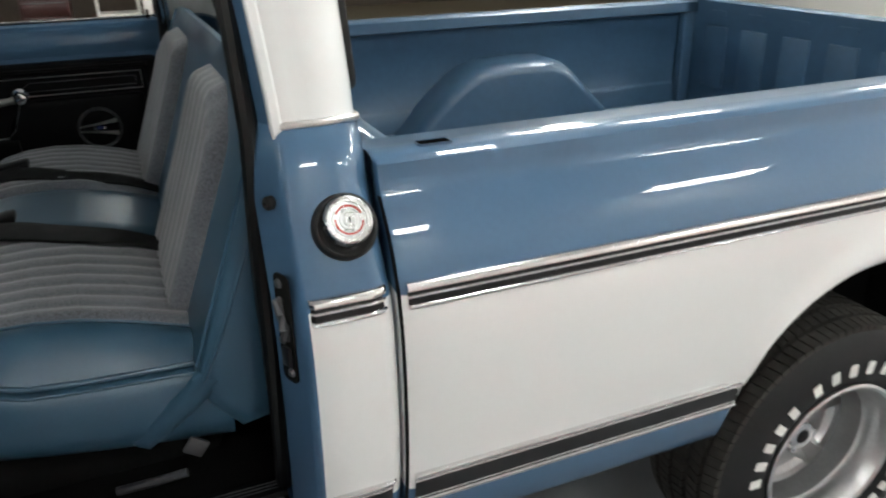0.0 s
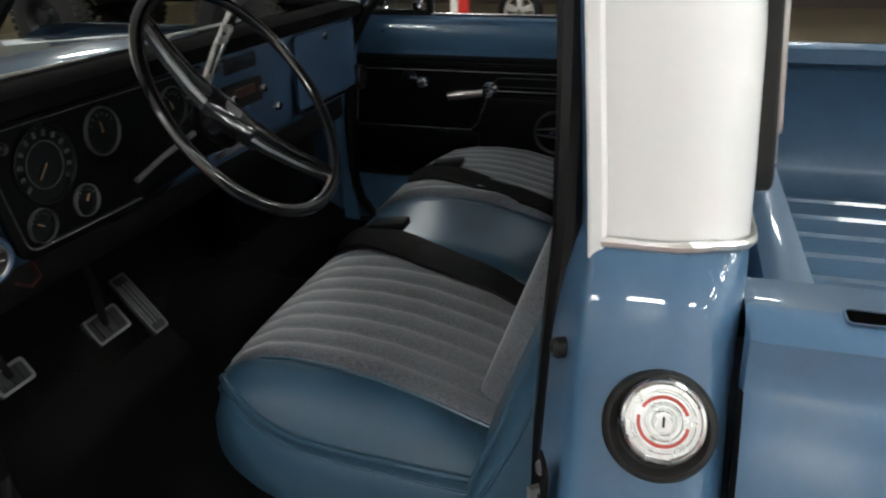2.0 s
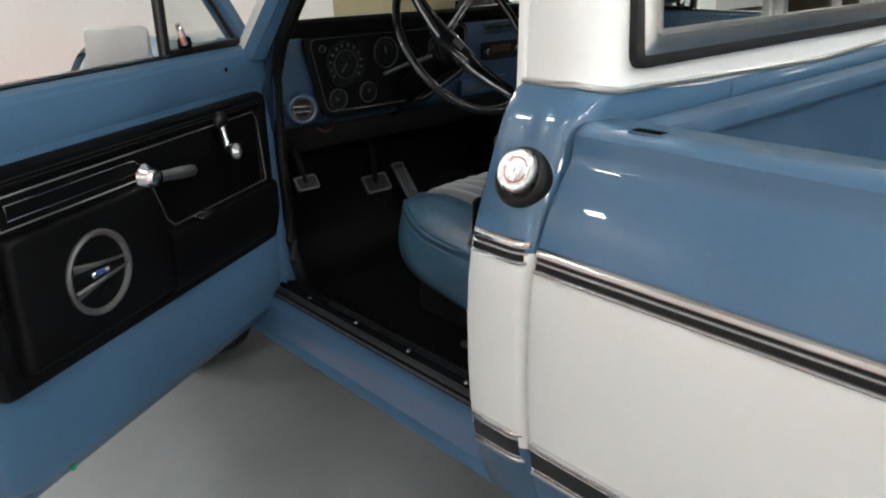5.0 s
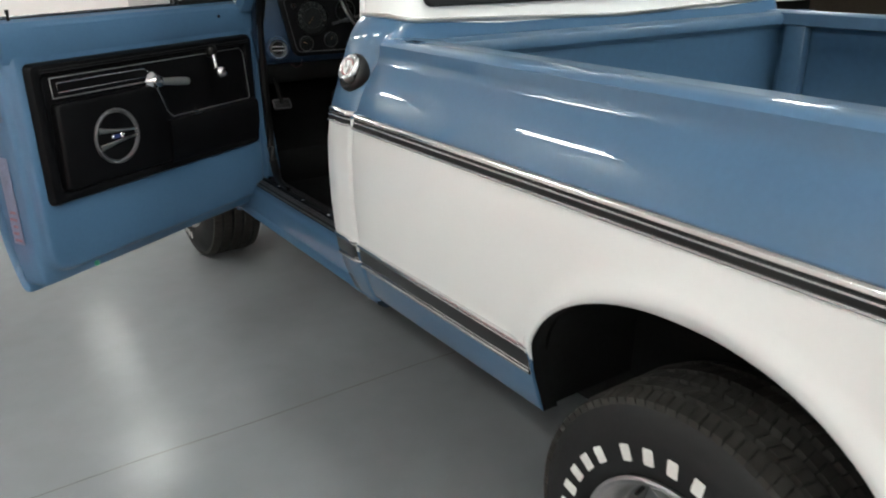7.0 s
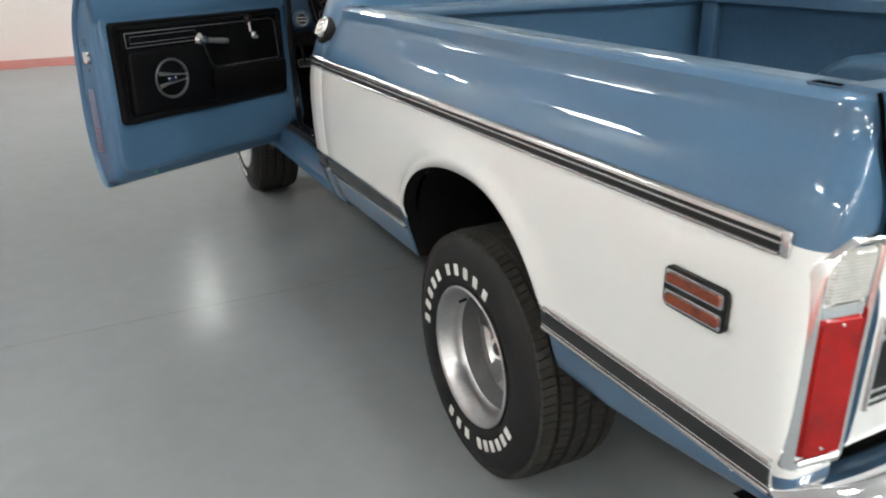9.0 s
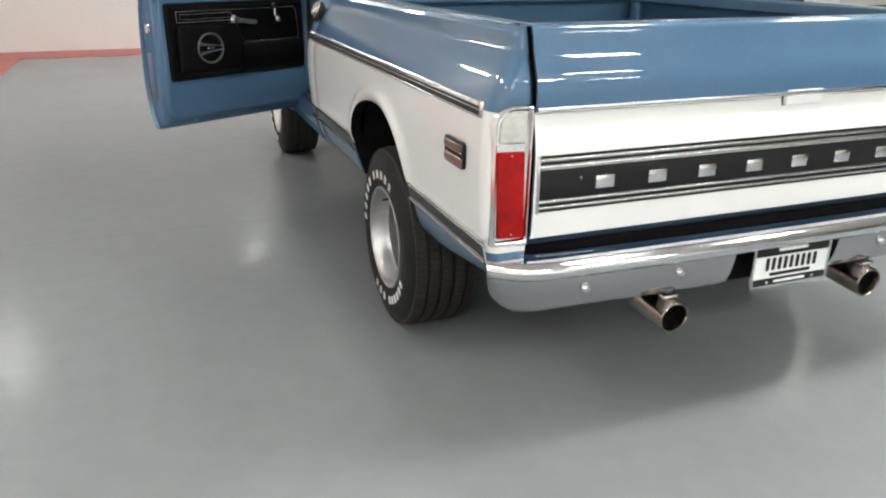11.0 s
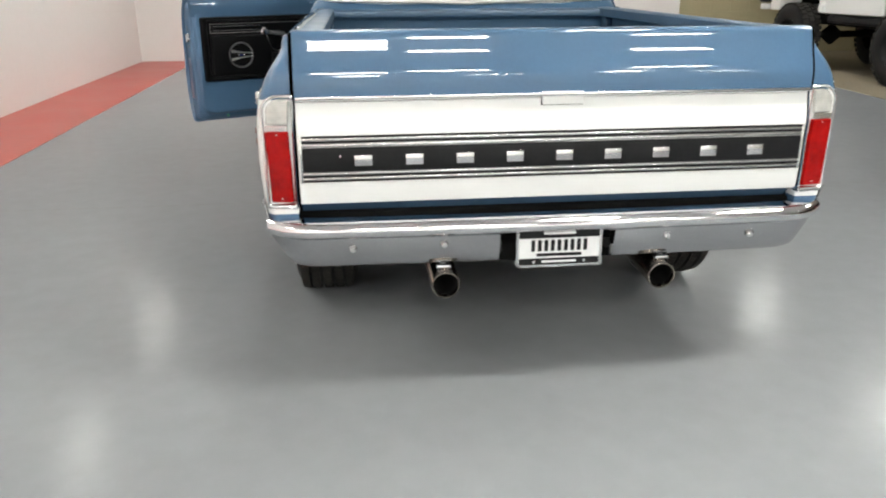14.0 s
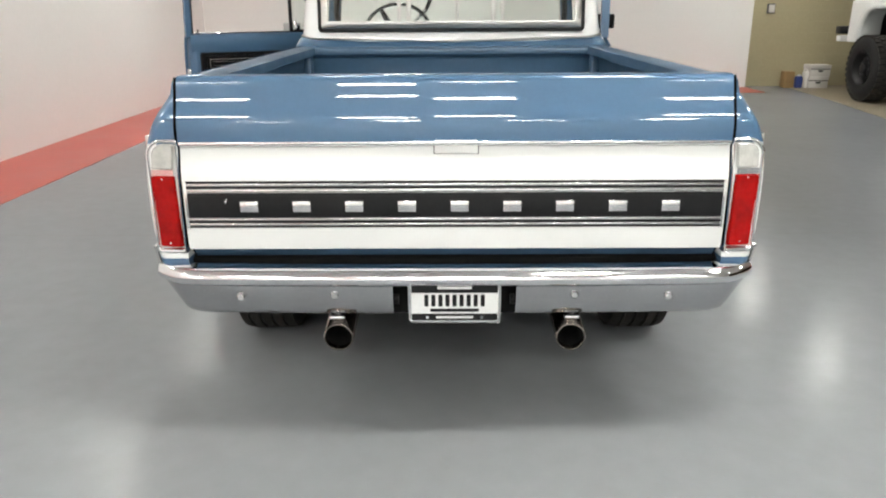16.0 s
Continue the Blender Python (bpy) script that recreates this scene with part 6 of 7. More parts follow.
# ---- doors ----
def build_door(M, name, label, opened, speaker_at=(0.779, 0.935), speaker_size=1.0):
    """A door in its own frame: u back from the hinge, w outwards, z up. M turns it into the world."""
    def P(u, w, z):
        return M @ Vector((u, w, z))

    def dense(q, n=14):
        """The corner arcs of seven points each, with steps along the straight edges between them."""
        pts = []
        for i in range(4):
            a, b = q[7 * i + 6], q[(7 * i + 7) % 28]
            pts += q[7 * i:7 * i + 7] + [(a[0] + (b[0] - a[0]) * k / n, a[1] + (b[1] - a[1]) * k / n) for k in range(1, n)]
        return pts

    out = dense(blob([(0.0, 0.50), (1.105, 0.50), (1.105, 1.30), (0.0, 1.30)], 0.032, 6))
    inn = dense(blob([(0.045, 0.552), (1.062, 0.552), (1.062, 1.292), (0.045, 1.292)], 0.085, 6))

    def grow(q, d):
        return [(0.5525 + (u - 0.5525) * (1 + d / 0.5525), 0.90 + (z - 0.90) * (1 + d / 0.40)) for u, z in q]

    def skin(z):
        return smooth_interp(z, [(0.48, 0.020), (0.56, 0.052), (0.64, 0.074), (0.72, 0.084), (0.85, 0.084), (1.0, 0.076), (1.10, 0.068), (1.16, 0.058), (1.21, 0.044), (1.26, 0.020), (1.31, -0.008)])
    seq = [(grow(inn, -0.05), -0.063, 0), (grow(inn, -0.012), -0.066, 0), (grow(inn, -0.003), -0.063, 0), (grow(inn, 0.003), -0.054, 0), (grow(inn, 0.007), -0.044, 0), (grow(inn, 0.015), -0.039, 0),
           (grow(out, -0.020), -0.037, 0), (grow(out, -0.014), -0.031, 0), (grow(out, -0.010), -0.014, 1), (grow(out, 0.004), -0.011, 1), (grow(out, 0.008), -0.005, 1), (grow(out, 0.003), 0.0, 1)]
    bm = bmesh.new()
    loft(bm, [[P(u, (max(-0.028, w + skin(z))) if k else w, z) for u, z in q] for q, w, k in seq], closed=True)
    bm.faces.new([bm.verts.new(P(u, -0.063, z)) for u, z in seq[0][0]])
    door = part(name, bm, BLUE, truck, label, angle=50)
    zs = [0.50, 0.53, 0.58, 0.63, 0.669, 0.72, 0.80, 0.90, 1.0, 1.054, 1.10, 1.15, 1.19, 1.23, 1.26, 1.29, 1.302]
    part("outer_skin", loft(bmesh.new(), [[P(u, skin(z) + 0.002, z) for u in (0.0, 0.03, 0.55, 1.075, 1.105)] for z in zs], mi=two_tone), [BLUE, WHITE], door, "blue and white outer door skin")
    # top roll of the inner skin, under the window
    bm = bmesh.new()
    loft(bm, [[P(u, w, z) for w, z in ((-0.058, 1.19), (-0.068, 1.215), (-0.070, 1.25), (-0.066, 1.28), (-0.055, 1.30), (-0.035, 1.308), (-0.02, 1.304))] for u in (0.012, 0.03, 1.07, 1.085)])
    part("belt_rail", bm, BLUE, door)
    part("window_seal", boxm((0.56, -0.012, 1.309), (0.96, 0.02, 0.012), 0.003, M), RUBBER, door)
    part("window_wiper_strip", boxm((0.72, -0.028, 1.314), (0.68, 0.008, 0.006), 0.002, M), BRIGHT, door)
    # window frame
    fr = [(1.085, 1.29), (1.083, 1.40), (1.075, 1.60), (1.06, 1.68), (1.02, 1.715), (0.55, 1.725), (0.42, 1.71), (0.36, 1.67), (0.20, 1.49), (0.045, 1.31)]
    bm = bmesh.new()
    rows = []
    for i, (u, z) in enumerate(fr):
        a, b = fr[max(i - 1, 0)], fr[min(i + 1, len(fr) - 1)]
        d = Vector((b[0] - a[0], b[1] - a[1])).normalized()
        nu, nz = -d.y, d.x
        rows.append([P(u + nu * k, w, z + nz * k) for k, w in ((-0.022, -0.030), (-0.020, -0.036), (0.012, -0.036), (0.020, -0.028), (0.020, 0.012), (-0.022, 0.012))])
    loft(bm, rows, closed=True, cap=True)
    part("window_frame", bm, BLUE, door, "blue window frame")
    bm = bmesh.new()
    tube(bm, [P(u - 0.022 if u > 0.9 else u + (0.02 if u < 0.36 else 0), -0.012, z - (0.016 if z > 1.66 else 0)) for u, z in fr], 0.009, 8)
    part("frame_seal", bm, RUBBER, door)
    part("vent_post", boxm((0.372, -0.012, 1.50), (0.022, 0.022, 0.40), 0.004, M), RUBBER, door)
    part("vent_post_trim", boxm((0.386, -0.022, 1.50), (0.006, 0.008, 0.39), 0.002, M), STEEL, door)
    bm = bmesh.new()
    slab(bm, [(0.06, 1.315), (0.362, 1.315), (0.362, 1.66)], 0.004, M @ Matrix(((1, 0, 0, 0), (0, 0, 1, -0.012), (0, 1, 0, 0), (0, 0, 0, 1))))
    vg = part("vent_pane", bm, GLASS, door, "small triangular vent pane")
    vg.visible_shadow = False
    part("vent_sill", boxm((0.20, -0.020, 1.318), (0.32, 0.03, 0.014), 0.004, M), RUBBER, door)
    lk = part("vent_latch", boxm((0.335, -0.044, 1.338), (0.030, 0.026, 0.030), 0.008, M), PLASTIC, door)
    part("latch_lever", tube(bmesh.new(), [P(0.345, -0.052, 1.335), P(0.352, -0.05, 1.365), P(0.356, -0.045, 1.385)], [0.009, 0.008, 0.006], 8), CHROME, lk)
    # trim panel: padded border, recessed upper field, thicker lower pod
    po = blob([(0.075, 0.765), (1.035, 0.765), (1.035, 1.188), (0.075, 1.188)], 0.022, 4)
    pc = Vector((0.555, 0.977))

    def pin(du, dz):
        return [(pc.x + (u - pc.x) * (1 - du / 0.48), pc.y + (z - pc.y) * (1 - dz / 0.212)) for u, z in po]
    bm = bmesh.new()
    seq = [(pin(0, 0), -0.058), (pin(0.002, 0.002), -0.078), (pin(0.008, 0.008), -0.088), (pin(0.030, 0.028), -0.090), (pin(0.040, 0.036), -0.084), (pin(0.045, 0.040), -0.074)]
    loft(bm, [[P(u, w, z) for u, z in q] for q, w in seq], closed=True)
    bm.faces.new([bm.verts.new(P(u, -0.074, z)) for u, z in seq[-1][0]])
    panel = part("trim_panel", bm, PLASTIC, door, "black moulded door trim panel", angle=45)
    for z in (1.168, 1.160):
        part("groove_line", boxm((0.55, -0.090, z), (0.90, 0.003, 0.003), 0.001, M), BLACK, panel)

    # bright lines framing the upper field and the narrow strip over the pod
    def frame_line(name, pts, r, material=BRIGHT):
        return part(name, tube(bmesh.new(), [P(u, w, z) for u, w, z in pts], r, 6), material, panel)
    frame_line("inlay_rim", [(0.975, -0.091, 1.142), (0.15, -0.088, 1.142), (0.135, -0.090, 1.12), (0.122, -0.092, 0.965), (0.132, -0.098, 0.953), (0.53, -0.100, 0.953), (0.555, -0.099, 0.975),
                             (0.585, -0.098, 1.06), (0.605, -0.096, 1.084), (0.975, -0.094, 1.084), (0.975, -0.091, 1.142)], 0.0017, FRAME)
    # dark steel on the closed door: the cab's dimness is put into the colour
    frame_line("inlay_rim", [(0.955, -0.092, 1.126), (0.625, -0.092, 1.126), (0.605, -0.092, 1.112), (0.605, -0.092, 1.098), (0.955, -0.092, 1.098), (0.955, -0.092, 1.126)], 0.0016, BRIGHT if opened else STEEL)
    # speaker pod and armrest
    bm = bmesh.new()
    pod = [(0.540, 0.80), (0.985, 0.80), (0.975, 1.068), (0.585, 1.068), (0.545, 1.00), (0.525, 0.94)]
    pr = blob(pod, 0.02, 4)
    c = Vector((0.76, 0.935))
    sh = lambda f: [(c.x + (u - c.x) * f, c.y + (z - c.y) * f) for u, z in pr]
    seq = [(sh(1.0), -0.07), (sh(0.99), -0.092), (sh(0.965), -0.098), (sh(0.93), -0.100)]
    loft(bm, [[P(u, w, z) for u, z in q] for q, w in seq], closed=True)
    bm.faces.new([bm.verts.new(P(u, -0.100, z)) for u, z in seq[-1][0]])
    part("speaker_pod", bm, PLASTIC, panel, angle=50)
    bm = bmesh.new()
    loft(bm, [[P(u, w, z) for w, z in ((-0.07, 0.945), (-0.095, 0.948), (-0.110, 0.942), (-0.115, 0.925), (-0.113, 0.86), (-0.103, 0.81), (-0.09, 0.79), (-0.07, 0.785))]
              for u in (0.10, 0.115, 0.53, 0.56)], cap=True)
    part("armrest", bm, PLASTIC, panel, "black moulded armrest")
    # speaker: bright ring, cone, two bars
    m = M @ Matrix.Translation((speaker_at[0], -0.099, speaker_at[1])) @ Matrix.Rotation(math.pi / 2, 4, "X") @ Matrix.Scale(speaker_size, 4)
    sp = part("speaker", lathe(bmesh.new(), [(0.088, -0.01), (0.088, 0.006), (0.084, 0.010), (0.079, 0.009), (0.075, 0.002), (0.072, -0.004)], m, 44), STEEL, panel, "round door speaker with two bright bars")
    part("speaker_cone", lathe(bmesh.new(), [(0.076, -0.002), (0.045, -0.014), (0.022, -0.006), (0.0, -0.002)], m, 36), BLACK, sp)
    for e in (-1, 1):
        part("speaker_bar", loft(bmesh.new(), [[m @ Vector((x, e * o + v, h)) for v, h in ((-w, 0.004), (-w * 0.6, 0.008), (w * 0.6, 0.008), (w, 0.004))] for x, o, w in ((-0.076, 0.010, 0.003), (0.0, 0.018, 0.005), (0.070, 0.028, 0.010))]), FRAME, sp)
    for x in (-0.018, 0.018):
        part("tweeter", lathe(bmesh.new(), [(0.007, 0.0), (0.007, 0.005), (0.004, 0.008), (0.0, 0.009)], m @ Matrix.Translation((x, 0, 0.001)), 14), CHROME, sp)
    part("speaker_badge", slab(bmesh.new(), rounded(0.030, 0.012, 0.004, 3), 0.002, m @ Matrix.Translation((0, 0, 0.002))), BLUEPLASTIC, sp)
    # window crank, door handle, switch
    pu, pz = (0.302, 1.148) if opened else (0.315, 1.118)
    m = M @ Matrix.Translation((pu, -0.078, pz)) @ Matrix.Rotation(math.pi / 2, 4, "X")
    du, dz = (0.010, -0.068) if opened else (0.062, -0.006)
    cr = part("window_crank", lathe(bmesh.new(), [(0.023, 0.0), (0.024, 0.010), (0.022, 0.020), (0.015, 0.027), (0.0, 0.030)], m, 24), SEAL, panel, "chrome window crank")
    part("crank_arm", tube(bmesh.new(), [P(pu, -0.094, pz), P(pu + du / 2, -0.104, pz + dz / 2), P(pu + du, -0.112, pz + dz)], [0.010, 0.0075, 0.009], 10), BRIGHT, cr)
    part("crank_knob", lathe(bmesh.new(), [(0.008, 0.0), (0.016, 0.008), (0.0215, 0.02), (0.0215, 0.032), (0.014, 0.044), (0.0, 0.046)], M @ Matrix.Translation((pu + 0.002 + du, -0.110, pz - 0.003 + dz)) @ Matrix.Rotation(math.pi / 2, 4, "X"), 24), CHROME, cr)
    m = M @ Matrix.Translation((0.592, -0.080, 1.082)) @ Matrix.Rotation(math.pi / 2, 4, "X")
    dh = part("door_handle", lathe(bmesh.new(), [(0.027, 0.0), (0.029, 0.010), (0.022, 0.018), (0.016, 0.024), (0.022, 0.032), (0.018, 0.042), (0.0, 0.045)], m, 28), CHROME, panel, "chrome inside door handle")
    part("handle_lever", tube(bmesh.new(), [P(0.585, -0.106, 1.080), P(0.555, -0.110, 1.076), P(0.50, -0.114, 1.070), P(0.458, -0.112, 1.064)], [0.014, 0.012, 0.0145, 0.013], 10), FRAME, dh)
    part("handle_inlay", tube(bmesh.new(), [P(0.53, -0.121, 1.073), P(0.480, -0.122, 1.067)], 0.0028, 8), PLASTIC, dh)
    sw = part("switch_plate", boxm((0.435, -0.112, 0.949), (0.058, 0.028, 0.004), 0.001, M), BRIGHT, panel, "bright door switch plate")
    part("switch_inset", boxm((0.435, -0.112, 0.9515), (0.046, 0.018, 0.003), 0.001, M), BLACK, sw)
    part("switch_rocker", boxm((0.435, -0.112, 0.955), (0.014, 0.010, 0.008), 0.002, M), CHROME, sw)
    # lock knob, screw on the rail, latch on the rear edge
    part("lock_knob", tube(bmesh.new(), [P(1.03, -0.045, 1.305), P(1.03, -0.045, 1.335)], [0.004, 0.006], 8), PLASTIC, door)
    part("rail_screw", tube(bmesh.new(), [P(0.225, -0.062, 1.262), P(0.225, -0.075, 1.262)], 0.006, 8), BRIGHT, door)
    la = part("door_latch", boxm((1.098, -0.004, 1.055), (0.030, 0.030, 0.050), 0.005, M), CHROME, door, "bright door latch")
    part("latch_block", boxm((1.093, 0.018, 1.055), (0.018, 0.020, 0.030), 0.003, M), BLACK, la)
    for dz in (0.07, 0.05, -0.055):
        part("latch_screw", tube(bmesh.new(), [P(1.088, 0.012, 1.055 + dz), P(1.097, 0.012, 1.055 + dz)], 0.006, 8), STEEL, la)
    # worn label on the rear edge, and a drain plug in the bottom flange
    if opened:
        part("drain_plug", lathe(bmesh.new(), [(0.009, -0.004), (0.009, 0.003), (0.006, 0.006), (0.0, 0.007)], M @ Matrix.Translation((0.89, -0.040, 0.527)) @ Matrix.Rotation(math.pi / 2, 4, "X"), 16), GREENPLUG, door, "small green drain plug")
        tag = part("edge_label", boxm((1.0975, 0.018, 0.79), (0.002, 0.046, 0.27), 0.0006, M), LILAC, door, "worn lilac label on the door edge")
        for k in range(5):
            part("label_bar", boxm((1.0988, 0.018 + 0.004 * (k % 2), 0.668 + 0.022 * k), (0.0014, 0.030 - 0.005 * (k % 3), 0.008), 0.0003, M), REDWORN, tag)
    # outside mirror on its arm
    if opened:
        mr = part("door_mirror", boxm((0, 0, 0), (0.035, 0.158, 0.112), 0.020, M @ Matrix.Translation((0.304, 0.178, 1.315)) @ Matrix.Rotation(radians(-28), 4, "Z")), MIRRORGREY, door, "light grey square outside mirror")
        part("mirror_arm", tube(bmesh.new(), [P(0.20, 0.05, 1.24), P(0.24, 0.12, 1.25), P(0.285, 0.17, 1.28)], 0.008, 8), CHROME, mr)
    else:
        mr = part("door_mirror", boxm((0.16, 0.16, 1.37), (0.03, 0.16, 0.10), 0.012, M), PLASTIC, door, "square outside mirror")
        part("mirror_arm", tube(bmesh.new(), [P(0.17, 0.05, 1.25), P(0.165, 0.10, 1.28), P(0.16, 0.14, 1.34)], 0.008, 8), CHROME, mr)
    return door


TH = radians(61)
DRV = Matrix(((-math.sin(TH), -math.cos(TH), 0, -0.818), (-math.cos(TH), math.sin(TH), 0, 3.442), (0, 0, 1, 0.0), (0, 0, 0, 1)))
build_door(DRV, "driver_door", "blue driver's door standing open, black inner trim", True)
PAS = Matrix(((0, 1, 0, 0.935), (-1, 0, 0, 3.465), (0, 0, 1, 0.0), (0, 0, 0, 1)))
build_door(PAS, "passenger_door", "blue passenger door, closed, black inner trim", False, (0.815, 0.958), 0.82)

# ---- things round the room ----
def carton(name, c, size, material, label, category, lid=True):
    ob = thing(name, label, category, at=c)
    part("carton_body", boxm((0, 0, size[2] / 2), size, 0.006), material, ob)
    if lid:
        part("carton_lid", boxm((0, 0, size[2] - 0.03), (size[0] + 0.012, size[1] + 0.012, 0.07), 0.005), material, ob)
        part("dark_edge", boxm((0, -size[1] / 2 - 0.004, size[2] - 0.068), (size[0], 0.006, 0.014), 0.001), BLACK, ob)
        part("hand_hole", boxm((0, -size[1] / 2 - 0.003, size[2] * 0.5), (0.09, 0.006, 0.03), 0.001), BLACK, ob)
    return ob


carton("storage_box", (6.90, 12.30, 0.0), (0.37, 0.30, 0.21), CARD, "white cardboard storage box on the concrete floor", "box")
carton("storage_box", (6.92, 12.30, 0.21), (0.37, 0.30, 0.21), CARD, "white cardboard storage box stacked on another box", "box")
carton("carton", (6.40, 12.33, 0.0), (0.18, 0.20, 0.30), BROWN, "tall brown cardboard carton beside white boxes", "box", False)
jug = thing("fluid_jug", "blue plastic fluid jug standing by the boxes", "jug", at=(6.56, 12.22, 0.0))
part("jug_body", boxm((0, 0, 0.11), (0.13, 0.11, 0.22), 0.03), BLUEPLASTIC, jug)
part("jug_cap", lathe(bmesh.new(), [(0.03, 0.21), (0.03, 0.25), (0.0, 0.255)], None, 16), CARD, jug)
bag = thing("white_jug", "white plastic jug standing by the boxes", "jug", at=(6.70, 12.25, 0.0))
part("jug_body", boxm((0, 0, 0.15), (0.11, 0.12, 0.30), 0.03), CARD, bag)
part("jug_cap", lathe(bmesh.new(), [(0.025, 0.29), (0.025, 0.34), (0.0, 0.345)], None, 16), CARD, bag)
sb = thing("switch_box", "small grey electrical switch box on the tan wall", "switch box", at=(6.05, 12.62, 1.43))
part("box_body", boxm((0, 0, 0), (0.14, 0.06, 0.18), 0.008), STEEL, sb)
part("box_cover", boxm((0, -0.034, 0), (0.11, 0.01, 0.14), 0.004), CARD, sb)

# white off-road vehicle in the workshop bay, on tall tyres
def off_road_wheel(x, y, side, parent):
    m = Matrix.Translation((x, y, 0.515)) @ Matrix.Rotation(side * math.pi / 2, 4, "Y")
    w = part("vehicle_wheel", lathe(bmesh.new(), [(0.25, -0.03), (0.27, -0.005), (0.33, 0.012), (0.40, 0.010), (0.455, -0.008), (0.485, -0.035), (0.490, -0.06), (0.490, -0.27), (0.475, -0.30), (0.40, -0.335),
                                                  (0.27, -0.33)], m, 48), TYRE, parent, "tall black off-road tyre")
    bm = bmesh.new()
    for k in range(34):
        for z0, z1, sh in ((-0.10, -0.018, 0.0), (-0.20, -0.12, 0.5), (-0.31, -0.22, 0.0)):
            q = m @ Matrix.Rotation(2 * math.pi * (k + sh) / 34, 4, "Z")
            box(bm, (0.497, 0, (z0 + z1) / 2), (0.030, 0.062, z1 - z0), 0, q)
    lugs = part("tread", bm, TREAD, w, weld=False, angle=20)
    lugs["kind"] = "stuff"
    rim_part = part("vehicle_rim", lathe(bmesh.new(), [(0.262, -0.005), (0.255, 0.002), (0.245, -0.01), (0.235, -0.06), (0.20, -0.10), (0.12, -0.085), (0.085, -0.05), (0.08, -0.02), (0.05, -0.005), (0.0, -0.005)], m, 40), BLACK, w)
    for k in range(8):
        part("lug_nut", lathe(bmesh.new(), [(0.013, -0.09), (0.013, -0.055), (0.0, -0.05)], m @ Matrix.Rotation(2 * math.pi * k / 8, 4, "Z") @ Matrix.Translation((0.135, 0, 0)), 6), STEEL, rim_part)


jeep = thing("off_road_vehicle", "white off-road vehicle on tall black tyres in the bay", "vehicle", at=(0, 0, 0.012))
SX, WY, WN = 6.74, 10.0, 7.3       # body side, far and near wheel centres
body_side = []
ys = sorted({6.2, 6.5, 8.1, 8.8, 9.2, 10.9, 11.0} | {c + 0.56 * math.cos(math.pi * k / 16) for c in (WY, WN) for k in range(17)})
for y in ys:
    zb = 0.88
    for c in (WY, WN):
        d = abs(y - c) / 0.56
        if d < 1:
            zb = 0.88 + 0.53 * (1 - d ** 5) ** 0.2
    body_side.append([(SX + 0.30, y, zb), (SX + 0.02, y, zb), (SX, y, zb + 0.02), (SX + 0.01, y, 1.52), (SX + 0.05, y, 1.56), (SX + 1.40, y, 1.58), (SX + 1.44, y, 1.52), (SX + 1.45, y, 0.88)])
part("vehicle_body", loft(bmesh.new(), body_side, cap=True), WHITE, jeep, "white painted vehicle body")
for c in (WY, WN):
    fl = [(c + 0.60 * math.cos(a) * (1 + 0.10 * abs(math.sin(2 * a))), 0.90 + 0.56 * math.sin(a) * (1 + 0.10 * abs(math.sin(2 * a)))) for a in np.linspace(0, math.pi, 19)]
    part("fender_flare", tube(bmesh.new(), [(SX - 0.02, y, z) for y, z in fl], 0.055, 10), WHITE, jeep, "rounded white wheel arch flare")
part("vehicle_cab", boxm((SX + 0.73, 8.5, 1.86), (1.36, 3.6, 0.60), 0.08), BLACK, jeep, "black cab top")
part("grille_panel", boxm((SX + 0.75, 11.03, 1.26), (1.30, 0.08, 0.60), 0.02), BLACK, jeep)
bump = part("front_bumper", boxm((SX + 0.72, 11.18, 1.07), (1.60, 0.20, 0.13), 0.02), BLACK, jeep, "black steel bumper")
part("bumper_strip", boxm((SX + 0.72, 11.17, 0.93), (1.58, 0.16, 0.10), 0.02), WHITE, bump)
part("chassis", boxm((SX + 0.72, 8.6, 0.78), (1.0, 4.6, 0.18), 0.03), DARK, jeep)
part("side_step", boxm((SX + 0.10, 8.65, 0.80), (0.16, 1.30, 0.12), 0.03), BLACK, jeep)
for c in (WY, WN):
    part("axle", tube(bmesh.new(), [(SX, c, 0.515), (SX + 0.42, c, 0.515), (SX + 0.58, c, 0.515), (SX + 0.74, c, 0.515), (SX + 1.45, c, 0.515)], [0.055, 0.055, 0.17, 0.055, 0.055], 14), DARK, jeep)
    off_road_wheel(SX - 0.22, c, -1, jeep)
    off_road_wheel(SX + 1.66, c, 1, jeep)

# workshop behind the truck
def lift_post(x, y, z1, label):
    post = thing("lift_post", label, "vehicle lift", "lift posts", at=(x, y, 0.006))
    part("column", boxm((0, 0.05, z1 / 2), (0.22, 0.10, z1), 0.01), CARD, post, "white painted column face")
    part("carriage", boxm((-0.02, -0.06, z1 / 2), (0.20, 0.11, z1 * 0.96), 0.01), REDPAINT, post, "red lift carriage")
    part("base_plate", boxm((0, 0, 0.012), (0.45, 0.45, 0.024), 0.004), STEEL, post)


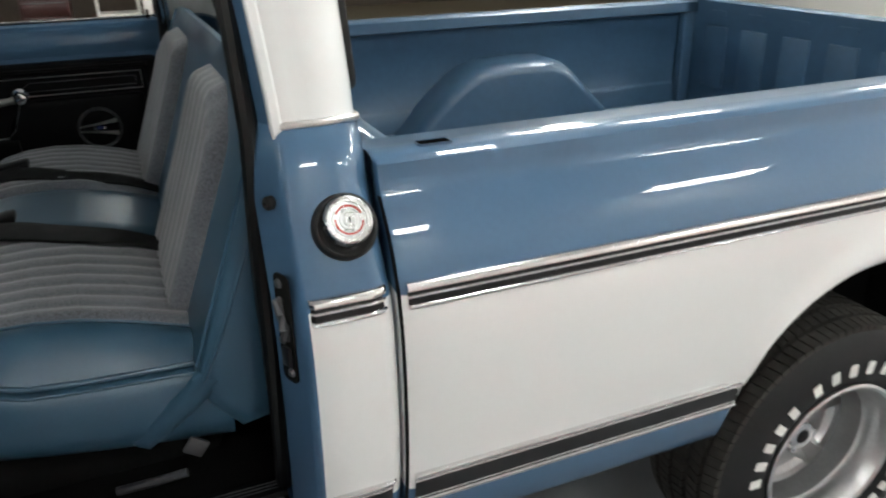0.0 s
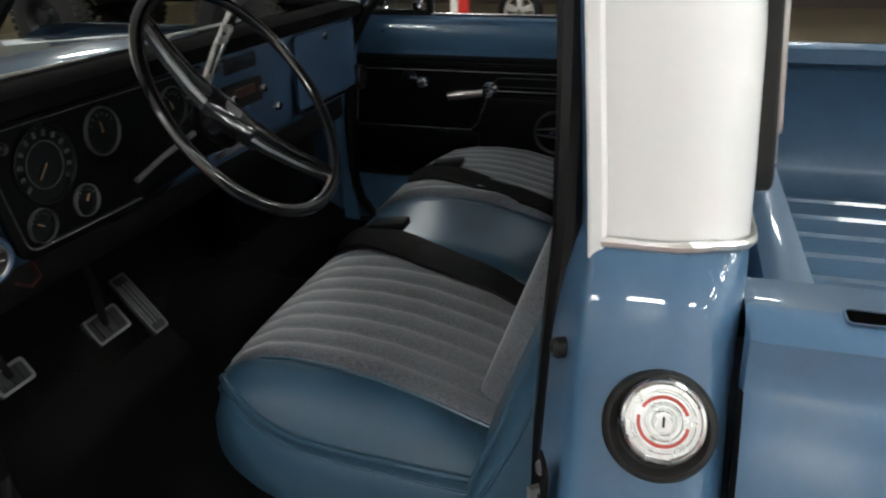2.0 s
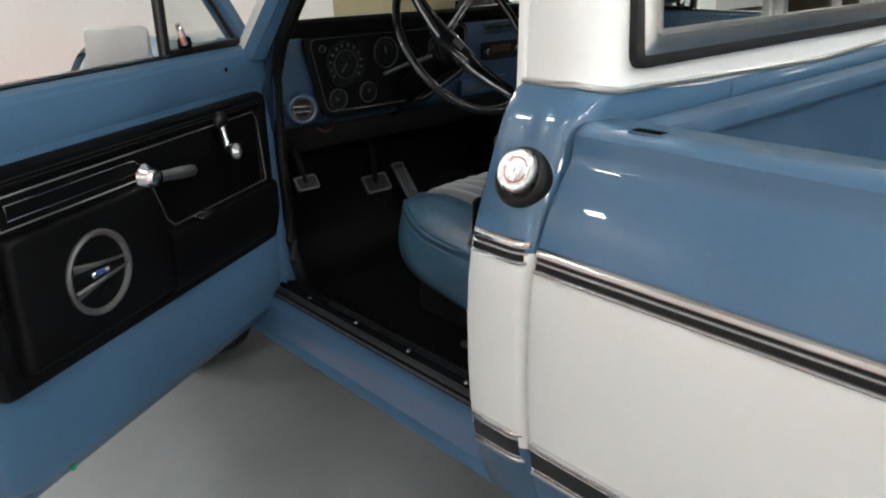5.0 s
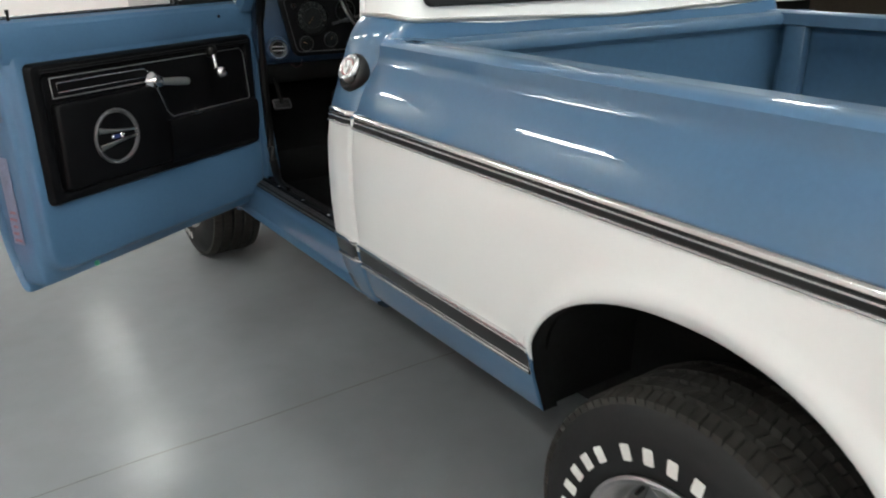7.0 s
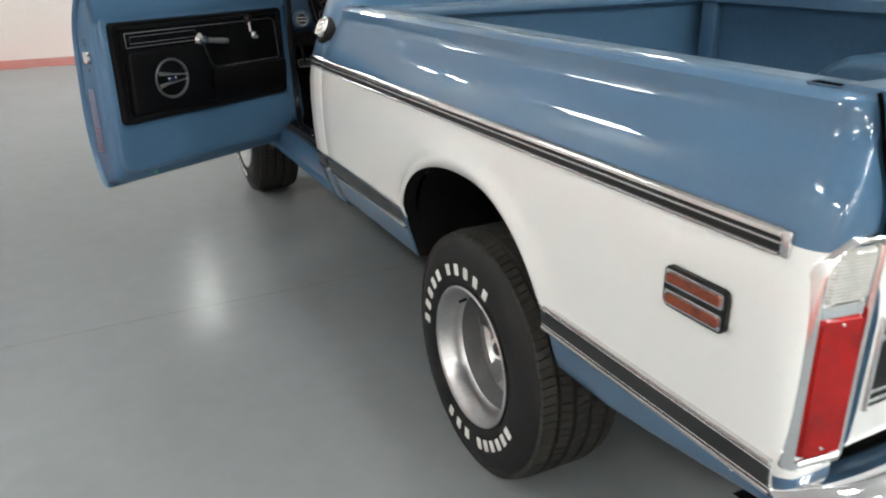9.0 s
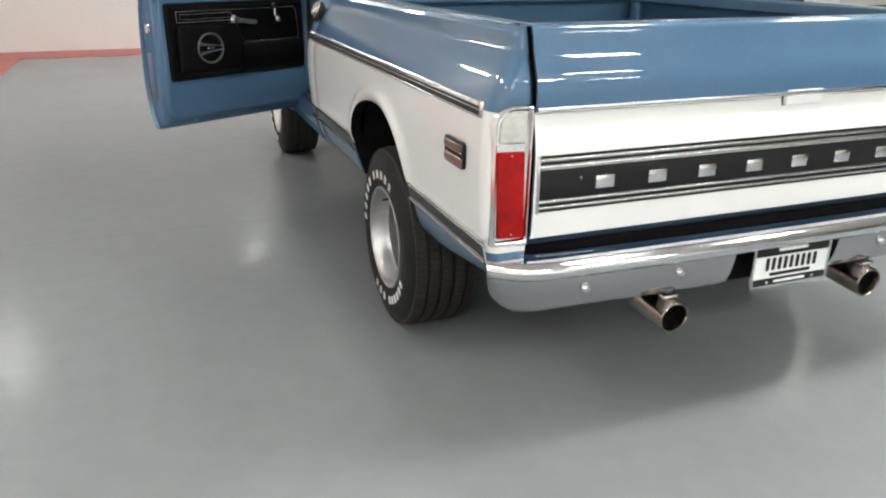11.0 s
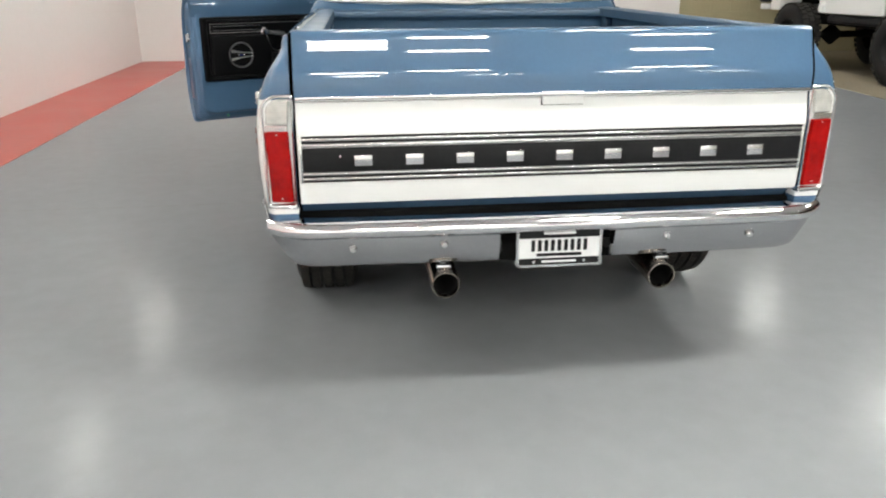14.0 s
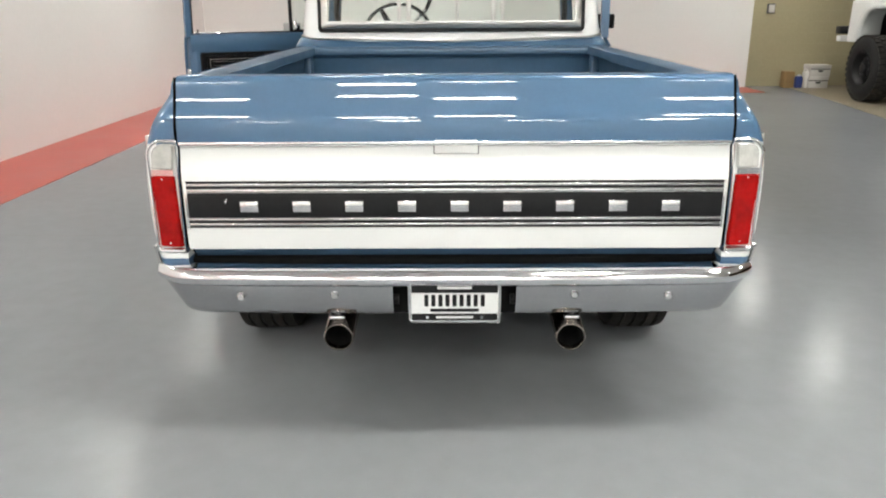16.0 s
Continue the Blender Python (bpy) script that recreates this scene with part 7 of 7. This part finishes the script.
lift_post(8.0, 4.95, 2.6, "red and white vehicle lift post on the workshop floor")
lift_post(8.0, 2.05, 2.6, "red and white vehicle lift post beside a shelf")
rack = thing("wire_shelf", "white metal shelf unit in the workshop", "shelf", at=(8.3, 2.42, 0.006))
for k in range(5):
    part("shelf_board", boxm((0, 0, 0.12 + 0.26 * k), (0.40, 0.48, 0.03), 0.004), CARD, rack)
for sx in (-1, 1):
    for sy in (-1, 1):
        part("upright", boxm((sx * 0.19, sy * 0.23, 0.62), (0.03, 0.03, 1.24), 0.003), CARD, rack)
chest = thing("tool_cabinet", "dark red enamel tool cabinet in the workshop", "cabinet", at=(10.0, 3.30, 0.006))
part("cabinet_body", boxm((0, 0, 0.65), (0.5, 0.62, 1.20), 0.02), DARKRED, chest)
for k in range(5):
    dr = part("drawer", boxm((-0.255, 0, 0.20 + 0.21 * k), (0.02, 0.56, 0.19), 0.006), DARKRED, chest)
    part("drawer_pull", boxm((-0.272, 0, 0.27 + 0.21 * k), (0.014, 0.5, 0.014), 0.003), STEEL, dr)
spare = thing("alloy_wheel", "white five-spoke wheel with a black tyre standing in the workshop", "wheel", at=(10.0, 4.58, 0.326))
m = Matrix.Rotation(-math.pi / 2, 4, "Y")
part("tyre", lathe(bmesh.new(), [(0.215, 0.09), (0.25, 0.11), (0.30, 0.10), (0.32, 0.07), (0.32, -0.07), (0.30, -0.10), (0.215, -0.09)], m, 40), TYRE, spare)
part("rim", lathe(bmesh.new(), [(0.222, 0.10), (0.215, 0.105), (0.205, 0.09), (0.19, 0.05)], m, 40), CARD, spare)
for k in range(5):
    q = m @ Matrix.Rotation(2 * math.pi * k / 5, 4, "Z")
    part("spoke", loft(bmesh.new(), [[q @ Vector((x, w * e, z)) for e, z in ((-1, 0.06), (-0.7, 0.09), (0.7, 0.09), (1, 0.06))] for x, w in ((0.0, 0.045), (0.10, 0.04), (0.205, 0.055))]), CARD, spare)
hose = thing("air_hose", "yellow air hose lying in coils on the workshop floor", "hose", at=(9.4, 5.2, 0.02))
part("hose_coil", tube(bmesh.new(), [((0.25 + 0.01 * k / 8) * math.cos(k * 0.5), (0.25 + 0.01 * k / 8) * math.sin(k * 0.5), 0.002 * k + 0.01) for k in range(60)], 0.012, 6), YELLOW, hose)
